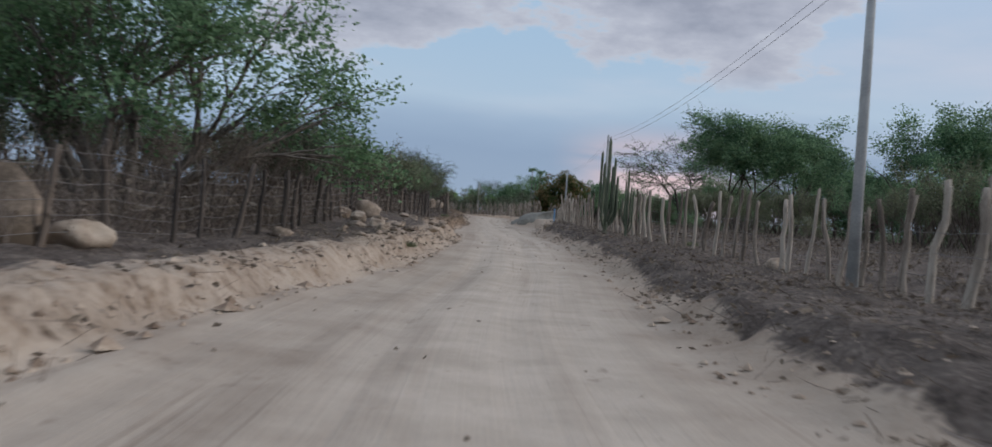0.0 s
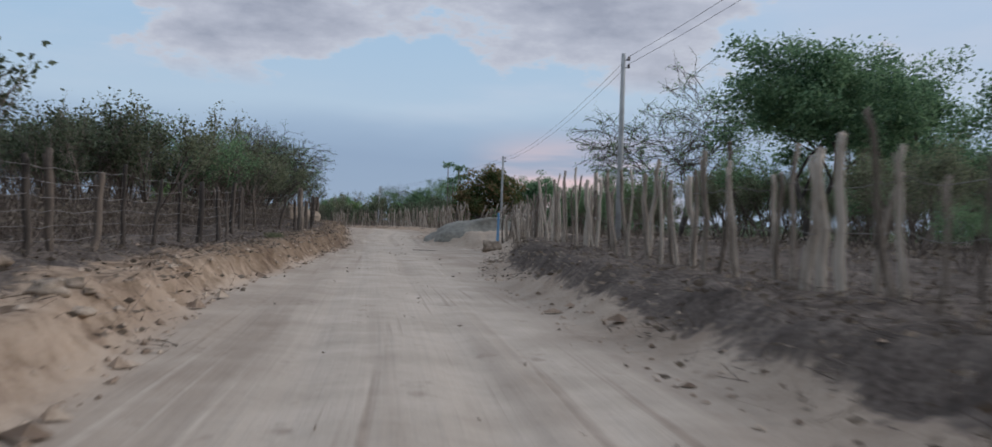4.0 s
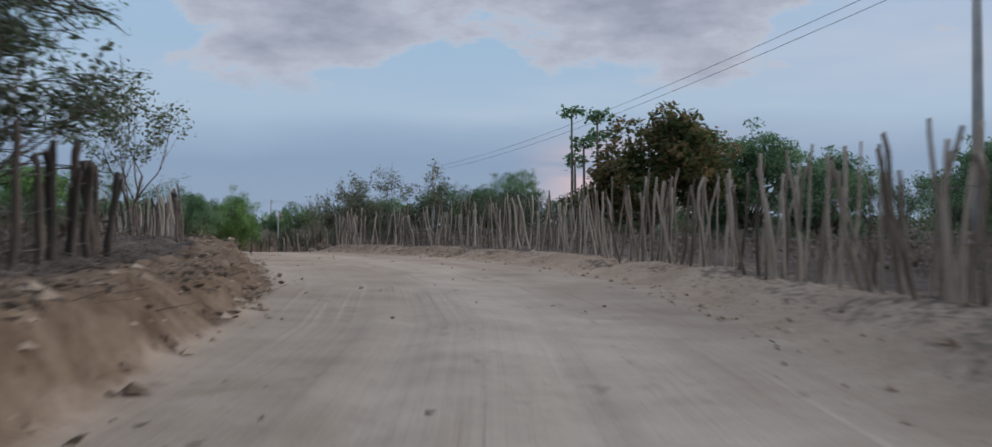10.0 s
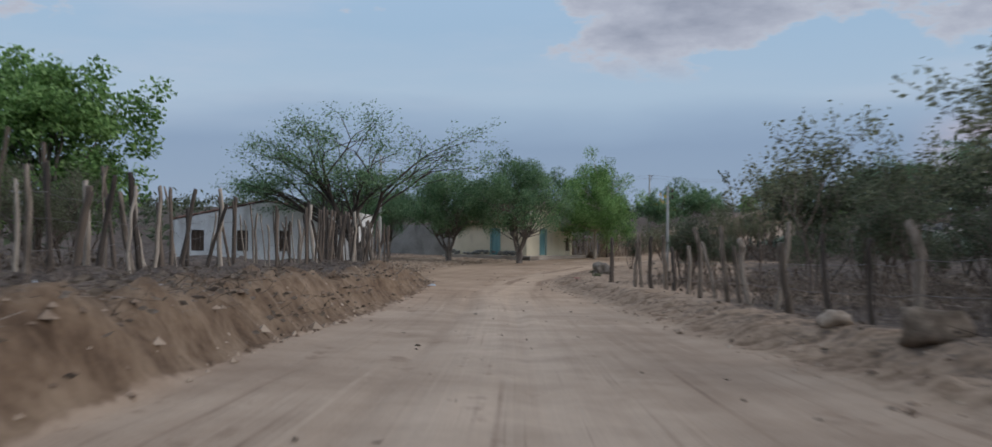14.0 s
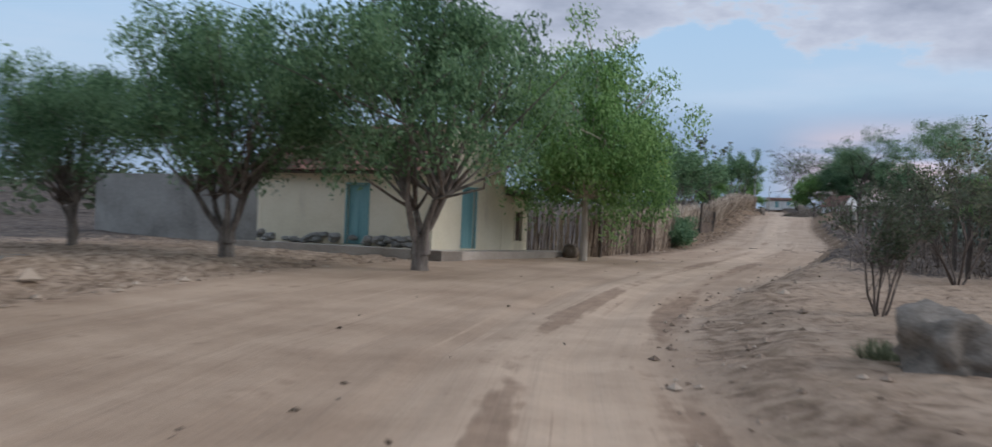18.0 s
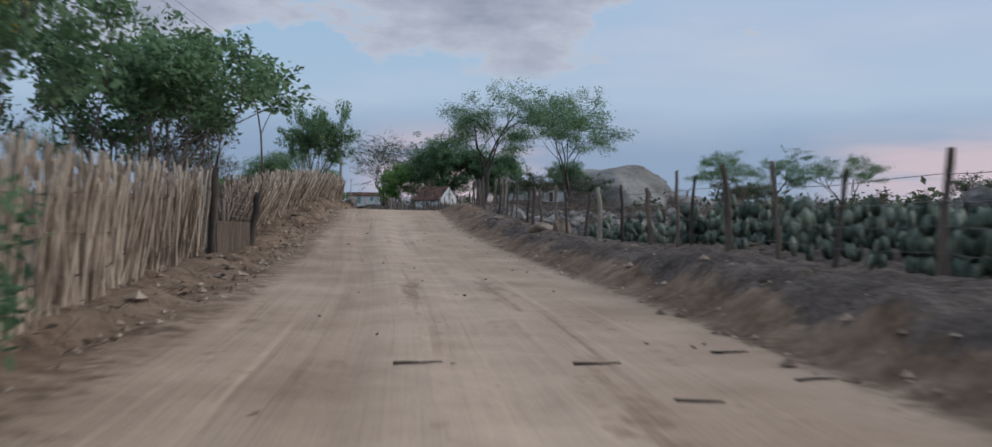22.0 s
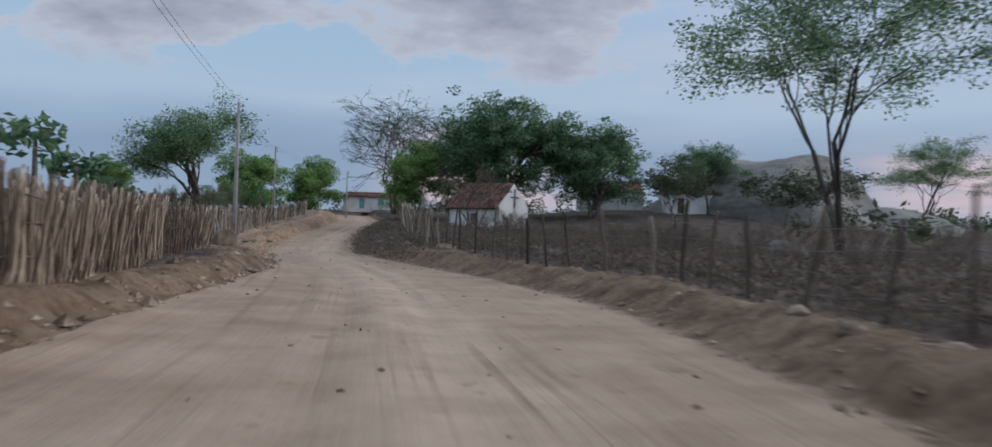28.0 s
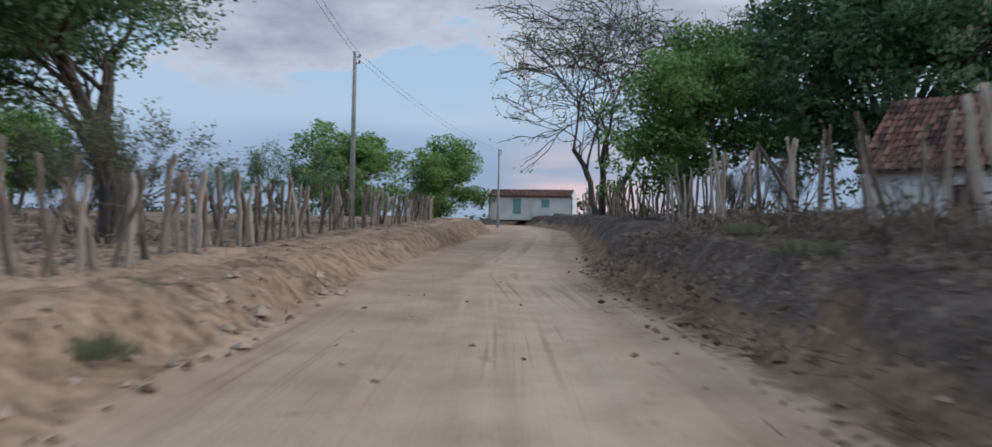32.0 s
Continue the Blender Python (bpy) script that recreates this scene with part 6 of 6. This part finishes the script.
scrub(10, 446, 475, 6.5, 14, T_DRY, (0.45, 0.75), "dry leafless thorn shrub on the bank", 9)
scrub(10, 300, 470, -22, -9, T_SHRUB, (0.6, 1.0), "green thorn shrub behind the fence", 10)
scrub(10, 10, 90, 9, 26, T_BARE + T_SHRUB, (0.35, 0.7), "low dry shrub beyond the stake fence", 11)
scrub(16, 60, 125, 13, 30, T_SHRUB, (0.6, 0.95), "green thorn shrub beyond the stake fence", 14)
scrub(8, 421, 432, 11, 17, T_DRY, (0.4, 0.6), "dry leafless thorn shrub before the white house", 15)
scrub(60, 372, 434, 7.4, 26, T_DRY, (0.22, 0.5), "low dry leafless bush beside the fence", 17, "dry bushes")
scrub(40, 330, 405, 10, 40, T_DRY, (0.3, 0.6), "dry leafless thorn shrub in the field", 16)
scrub(26, 25, 135, 26, 60, T_SHRUB, (0.9, 1.4), "green thorn shrub in the scrub beyond the stake fence", 12)
scrub(34, 50, 130, 28, 60, T_SHRUB, (1.1, 1.7), "green thorn shrub in the scrub beyond the stake fence", 18)
scrub(12, 130, 215, 24, 50, T_SHRUB, (0.9, 1.3), "green thorn shrub in the scrub beyond the stake fence", 13)
plant("shrub", T_BUSH, (-23.7, 268.6), "dense dark green bush against the palisade", "bush", 0, 1.15)
plant("shrub", T_BUSH, (-23.9, 267.2), "dense dark green bush against the palisade", "bush", 90, 0.95)


# tall columnar cactus among the stakes
def column_cactus():
    rng = np.random.default_rng(3)

    def rib(pts, r):
        pts = np.array(pts, float)
        n, s = len(pts), 16
        ring = np.linspace(0, 2 * np.pi, s, endpoint=False)
        rad = np.where(np.arange(s) % 2 == 0, 1.0, 0.72)
        v = [p + np.array([np.cos(a), np.sin(a), 0]) * q * rr for p, q in zip(pts, r) for a, rr in zip(ring, rad)]
        f = [(i * s + j, i * s + (j + 1) % s, (i + 1) * s + (j + 1) % s, (i + 1) * s + j) for i in range(n - 1) for j in range(s)]
        f.append(tuple((n - 1) * s + j for j in range(s)))
        return Geo().add(v, f).mesh("cactus_column", M_CACTUS)

    columns = [rib([(0, 0, -0.2), (0, 0, 1.6), (0.02, 0, 3.4), (0, 0, 4.7), (0, 0, 4.85)], [0.11, 0.10, 0.09, 0.08, 0.03])]
    for k in range(9):
        a, r = rng.uniform(0, 6.28), rng.uniform(0.2, 0.5)
        h0, h1 = rng.uniform(0.0, 1.4), rng.uniform(2.4, 4.3)
        d = np.array([np.cos(a), np.sin(a), 0])
        columns.append(rib([d * 0.1 + [0, 0, h0], d * r * 0.7 + [0, 0, h0 + 0.25], d * r + [0, 0, h0 + 0.6], d * r + [0, 0, h1 - 0.15], d * r + [0, 0, h1]], [0.05, 0.06, 0.07, 0.065, 0.02]))
    return columns


CACT = column_cactus()
for k, (x, y, s) in enumerate([(5.9, 46.5, 0.93), (6.6, 44.6, 0.6)]):
    ob = thing("column_cactus", "tall ribbed columnar cactus with upright arms growing in the fence", "cactus", at=(x, y, ground_z(x, y) - 0.05), turn=80 * k)
    for i, me in enumerate(CACT):
        part("arm" if i else "stem", me, ob, m=Matrix.Scale(s, 4))


# prickly pear planted in the field
def pear_field():
    rng = np.random.default_rng(9)
    pads_v, pads_f, n = [], [], 0
    ring = np.linspace(0, 2 * np.pi, 8, endpoint=False)
    for _ in range(2600):
        y = rng.uniform(252, 312)
        d = rng.uniform(7.6, 30) if y < 300 else rng.uniform(16, 30)
        x = float(road_x(y) + d)
        z = ground_z(x, y)
        tops = [np.array([x, y, z - 0.05])]
        for _k in range(rng.integers(5, 10)):
            b = tops[rng.integers(len(tops))]
            a, tilt = rng.uniform(0, 6.28), rng.uniform(-0.5, 0.5)
            up = np.array([np.cos(a) * tilt, np.sin(a) * tilt, 1.0])
            up /= np.linalg.norm(up)
            side = np.cross(up, [np.cos(a + 1.2), np.sin(a + 1.2), 0.1])
            side /= np.linalg.norm(side)
            nrm = np.cross(up, side)
            h, w = rng.uniform(0.32, 0.48), rng.uniform(0.18, 0.27)
            if b[2] - z > 0.95:
                continue
            c = b + up * h / 2
            outer = c + np.cos(ring)[:, None] * up * h / 2 + np.sin(ring)[:, None] * side * w / 2
            pads_v += [*(outer), c + nrm * 0.03, c - nrm * 0.03]
            for j in range(8):
                pads_f += [(n + j, n + (j + 1) % 8, n + 8), (n + (j + 1) % 8, n + j, n + 9)]
            n += 10
            tops.append(b + up * h * 0.92)
    me = bpy.data.meshes.new("prickly_pear")
    me.from_pydata(np.array(pads_v).tolist(), [], pads_f)
    me.materials.append(M_PAD)
    me.polygons.foreach_set("use_smooth", [True] * len(me.polygons))
    tagged(new("prickly_pear_field", me), "field of grey-green prickly pear cactus pads", "cactus field", kind="stuff")


pear_field()


# far woods round the place
def far_woods():
    rng = np.random.default_rng(12)
    c = []
    for _ in range(3200):
        y = rng.uniform(-60, 900)
        side = rng.choice([-1, 1])
        d = side * (rng.uniform(45, 260) if y < 520 else rng.uniform(14, 300))
        x = float(road_x(y) + d)
        if 36 < x < 90 and 445 < y < 500:
            continue
        h = rng.uniform(1.5, 4.0) * (1.0 if abs(d) < 120 else 1.4)
        r = rng.uniform(1.0, 2.6)
        z = float(road_z(y) + rise(x, y))
        p = rng.normal(size=(34, 3)) * [r * 0.55, r * 0.55, h * 0.26] + [x, y, z + h * 0.62]
        p[:, 2] = np.maximum(p[:, 2], z + 0.1)
        c.append(p)
    v, q = leaves(np.concatenate(c), 0.55, rng)
    tagged(new("far_woods", quads_mesh("far_woods", v, q, L_GREY, True)), "distant grey-green thorn scrub to the horizon", "woods", kind="stuff")


far_woods()


# dry brush, twigs and litter on the banks
def brush():
    rng = np.random.default_rng(14)
    tw, lf, gr = [], [], []

    def spot(y0, y1, side, a, b):
        y = rng.uniform(y0, y1)
        d = toe_left(y) - rng.uniform(a, b) if side < 0 else toe_right(y) + rng.uniform(a, b)
        x = float(road_x(y) + d)
        return x, y, ground_z(x, y)

    for y0, y1, side, a, b, n, spread in ((-5, 86, 1, 0.4, 5.5, 1500, 0.3), (-5, 140, -1, 1.4, 6, 500, 0.3), (150, 214, -1, 0.3, 4, 900, 0.3), (-5, 140, -1, 0.0, 1.1, 260, 0.25), (60, 135, -1, 0.5, 4, 600, 0.3), (178, 214, 1, 1, 8, 120, 0.3), (395, 440, 1, 0.3, 4, 1800, 0.4), (250, 340, -1, 0.3, 1.5, 200, 0.25), (315, 410, 1, 2, 16, 1500, 0.4), (240, 320, 1, 1, 4, 100, 0.2), (395, 470, -1, 2, 12, 160, 0.3)):
        for _ in range(n):
            x, y, z = spot(y0, y1, side, a, b)
            for _k in range(6):
                way = rng.normal(size=3) * [1, 1, 0.45]
                way[2] = abs(way[2]) + 0.05
                way /= np.linalg.norm(way)
                l, w = rng.uniform(0.15, 0.5), rng.uniform(0.003, 0.007)
                o = np.array([x, y, z]) + rng.normal(size=3) * [spread, spread, 0.0]
                o[2] = z - 0.01
                side_v = np.cross(way, rng.normal(size=3))
                side_v *= w / (np.linalg.norm(side_v) + 1e-9)
                tw.append([o - side_v, o + side_v, o + way * l + side_v * 0.5, o + way * l - side_v * 0.5])
            for _k in range(5):
                lf.append(np.array([x, y, z + 0.03]) + rng.normal(size=3) * [spread * 1.3, spread * 1.3, 0.02])
    tv = np.array(tw).reshape(-1, 3)
    tagged(new("dry_twigs", quads_mesh("dry_twigs", tv, np.arange(len(tv)).reshape(-1, 4), M_TWIG, True)), "dry broken twigs and brushwood lying on the banks", "brushwood", kind="stuff")
    v, q = leaves(np.array(lf), 0.07, rng, flat=0.2)
    tagged(new("leaf_litter", quads_mesh("leaf_litter", v, q, L_DRY, True)), "dry brown leaf litter on the banks", "litter", kind="stuff")


brush()


def tuft(at, radius, seed, label="small green tuft of weeds on the sandy bank"):
    rng = np.random.default_rng(seed)
    n = int(1100 * radius)
    blades = []
    for _ in range(n):
        a, r = rng.uniform(0, 6.28), radius * rng.uniform(0, 1) ** 0.6
        o = np.array([np.cos(a) * r, np.sin(a) * r, 0])
        tip = o + np.array([np.cos(a), np.sin(a), 0]) * rng.uniform(0.02, 0.12) + [0, 0, rng.uniform(0.06, 0.2)]
        s = np.array([-np.sin(a), np.cos(a), 0]) * 0.008
        blades.append([o - s, o + s, tip + s * 0.3, tip - s * 0.3])
    v = np.array(blades).reshape(-1, 3)
    ob = new("weed_tuft", quads_mesh("weed_tuft", v, np.arange(len(v)).reshape(-1, 4), L_OLIVE, True))
    x, y = at
    ob.matrix_basis = pose(x, y, ground_z(x, y))
    tagged(ob, label, "weeds", kind="stuff")


for k, (d, y, r) in enumerate([(-3.6, 79, 0.35), (-2.9, 31, 0.25), (-3.6, 423.3, 0.5), (-4.5, 426.8, 0.42), (-3.7, 408, 0.4), (-3.9, 411, 0.3), (4.4, 427, 0.5), (4.0, 224, 0.3), (4.4, 221, 0.25), (-4.4, 262, 0.3), (7.4, 39, 0.3), (4.6, 431, 0.4)]):
    tuft(off(d, y), r, k)


def litter_on_road():
    """Small clods, dung and leaves strewn over the roadway."""
    rng = np.random.default_rng(21)
    c = []
    for _ in range(900):
        y = rng.uniform(2, 440)
        d = rng.uniform(-3, 3.4) if rng.uniform() < 0.7 else rng.uniform(2, 7)
        x = float(road_x(y) + d)
        c.append((x, y, ground_z(x, y) + 0.012))
    v, q = leaves(np.array(c), 0.05, rng, flat=0.15)
    tagged(new("road_litter", quads_mesh("road_litter", v, q, L_DRY, True)), "scattered dead leaves and clods on the sand", "litter", kind="stuff")


litter_on_road()


def undergrowth():
    """The brown tangle of dry stems under the thorn scrub and over the fields."""
    rng = np.random.default_rng(33)
    blocks, greens = [], []
    for y0, y1, d0, d1, n, tall in ((-8, 136, -9.5, -6.6, 1500, 1.3), (-8, 136, -24, -9, 2600, 1.9), (5, 88, 9, 30, 1300, 0.5), (122, 180, 7.5, 25, 900, 0.8), (150, 190, -22, -8, 500, 0.6), (178, 214, 7, 22, 700, 0.9),
                                    (312, 404, 7.0, 18, 2600, 0.6), (312, 404, 18, 60, 1300, 0.8), (404, 440, 5.2, 24, 2600, 0.8), (340, 404, 8, 30, 2600, 0.8), (398, 470, -40, -8, 1000, 0.45), (240, 256, 6, 14, 250, 0.9), (290, 312, 8, 30, 300, 0.4)):
        ys, ds = rng.uniform(y0, y1, n), rng.uniform(d0, d1, n)
        xs = road_x(ys) + ds
        zs = road_z(ys) + rise(xs, ys)
        base = np.stack([xs, ys, zs - 0.03], -1)
        k = 9
        o = np.repeat(base, k, axis=0) + rng.normal(size=(n * k, 3)) * [0.22, 0.22, 0]
        way = rng.normal(size=(n * k, 3)) * [0.45, 0.45, 0.2] + [0, 0, 1.0]
        way /= np.linalg.norm(way, axis=1)[:, None]
        l = tall * rng.uniform(0.35, 1.0, (n * k, 1))
        bend = o + way * l * 0.55 + rng.normal(size=(n * k, 3)) * 0.05
        tip = o + way * l + rng.normal(size=(n * k, 3)) * 0.14 * l
        side = np.cross(way, rng.normal(size=(n * k, 3)))
        side *= rng.uniform(0.004, 0.010, (n * k, 1)) / (np.linalg.norm(side, axis=1)[:, None] + 1e-9)
        blocks.append(np.stack([o - side, o + side, bend + side * 0.8, bend - side * 0.8], 1).reshape(-1, 3))
        blocks.append(np.stack([bend - side * 0.8, bend + side * 0.8, tip + side * 0.4, tip - side * 0.4], 1).reshape(-1, 3))
        greens.append(tip[rng.uniform(size=n * k) < 0.35])
        greens.append(bend[rng.uniform(size=n * k) < 0.35])
    v = np.concatenate(blocks)
    tagged(new("dry_undergrowth", quads_mesh("dry_undergrowth", v, np.arange(len(v)).reshape(-1, 4), M_TWIG, True)), "tangle of dry brown stems under the thorn scrub", "undergrowth", kind="stuff")
    v, q = leaves(np.concatenate(greens), 0.09, rng)
    tagged(new("withered_leaves", quads_mesh("withered_leaves", v, q, L_DRY, True)), "withered brown leaves on dry stems", "undergrowth", kind="stuff")


undergrowth()


def clods():
    """Crumbled earth on the cut banks and verges."""
    rng = np.random.default_rng(35)
    n = 8500
    ys = rng.uniform(-4, 436, n)
    left = rng.uniform(size=n) < 0.55
    ds = np.where(left, toe_left(ys) - rng.gamma(1.3, 0.55, n) + 0.25, toe_right(ys) + rng.gamma(1.3, 0.8, n) - 0.3)
    xs = road_x(ys) + ds
    zs = road_z(ys) + rise(xs, ys)
    size = 0.015 + rng.gamma(1.1, 0.02, n) * np.where(left, 1.25, 0.8)
    c = np.stack([xs, ys, zs + size * 0.2], -1)
    dirs = np.array([(1, 0, 0), (0, 1, 0), (-1, 0, 0), (0, -1, 0), (0, 0, 1), (0, 0, -1)], float)
    v = c[:, None] + dirs[None] * size[:, None, None] * rng.uniform(0.6, 1.3, (n, 6, 1)) * np.array([1.2, 1.2, 0.8])
    f = np.array([(0, 1, 4), (1, 2, 4), (2, 3, 4), (3, 0, 4)])
    faces = (np.arange(n)[:, None, None] * 6 + f[None]).reshape(-1, 3)
    me = bpy.data.meshes.new("earth_clods")
    me.from_pydata(v.reshape(-1, 3).tolist(), [], faces.tolist())
    me.materials.append(M_CLOD)
    tagged(new("earth_clods", me), "crumbled clods of brown earth along the banks", "earth", kind="stuff")


clods()


# yellow blossom on the small tree behind the palisade
def blossom(at, seed):
    rng = np.random.default_rng(seed)
    v, q = leaves(np.concatenate([rng.normal(size=(26, 3)) * 0.12 + c for c in rng.uniform([-1.3, -1.3, 3.6], [1.3, 1.3, 5.8], (14, 3))]), 0.09, rng)
    me = quads_mesh("flowers", v, q, L_YELLOW, True)
    part("flowers", me, BLOOM, "clusters of bright yellow blossom", m=BLOOM.matrix_basis.inverted() @ pose(*at, ground_z(*at)), kind="stuff")


blossom((-25.5, 275), 5)


def rag(at, colour, size, seed, label):
    """A crumpled bit of plastic lying on the ground."""
    rng = np.random.default_rng(seed)
    g = np.linspace(-1, 1, 7)
    X, Y = np.meshgrid(g, g, indexing="ij")
    Z = np.abs(rng.normal(size=X.shape)) * 0.28
    i = np.arange(49).reshape(7, 7)
    quads = np.stack([i[:-1, :-1], i[:-1, 1:], i[1:, 1:], i[1:, :-1]], -1).reshape(-1, 4)
    V = np.stack([X + rng.normal(size=X.shape) * 0.1, Y + rng.normal(size=X.shape) * 0.1, Z], -1).reshape(-1, 3) * size
    ob = new("plastic_bag", quads_mesh("plastic_bag", V, quads, colour))
    ob.matrix_basis = pose(*at, ground_z(*at) + 0.01)
    tagged(ob, label, "rubbish")


M_BAG = material("pale_plastic", [(0.45, 0.50, 0.56), (0.62, 0.66, 0.70)], rough=0.4, bump=0)
M_RED = material("red_plastic", [(0.30, 0.05, 0.05), (0.42, 0.09, 0.08)], rough=0.4, bump=0)
rag(off(-3.3, 212), M_BAG, 0.16, 1, "crumpled pale plastic bag on the bank")
rag(off(3.6, 217.5), M_RED, 0.12, 2, "crumpled red plastic scrap on the verge")
rag(off(-4.1, 176.5), M_BAG, 0.14, 3, "crumpled pale plastic bag on the bank")
rag(off(-4.6, 181), M_BAG, 0.18, 4, "crumpled pale plastic bag on the bank")


def stick(at, length, turn, seed):
    """A dead branch lying on the track."""
    rng = np.random.default_rng(seed)
    q = np.linspace(-0.5, 0.5, 6)
    pts = np.column_stack([q * length, rng.normal(size=6) * 0.03 * length, 0.015 + 0 * q])
    ob = new("fallen_stick", Geo().tube(pts, np.linspace(0.018, 0.008, 6), 5).mesh("fallen_stick", M_DARKBARK))
    x, y = at
    ob.matrix_basis = pose(x, y, ground_z(x, y) + 0.005, 0, 0, turn)
    tagged(ob, "dead dark stick lying on the sandy track", "stick", "fallen sticks")


for k, (x, y, l, a) in enumerate([(3.3, 98.5, 1.4, 8), (-19.4, 271.3, 0.5, 5), (-17.6, 271.1, 0.5, -4), (-15.8, 271.8, 0.45, 6), (-15.8, 270, 0.5, 12), (-17.4, 269.1, 0.4, -20), (-18.6, 307.6, 0.9, 30), (-19.3, 303.9, 1.1, 20), (-18.9, 306, 0.8, -15)]):
    stick((x, y), l, a, k)
rock(ROCKS_TAN[1], (8.6, 28.4), (0.34, 0.26, 0.36), "pale stone leaning at the foot of the stake fence", 20)
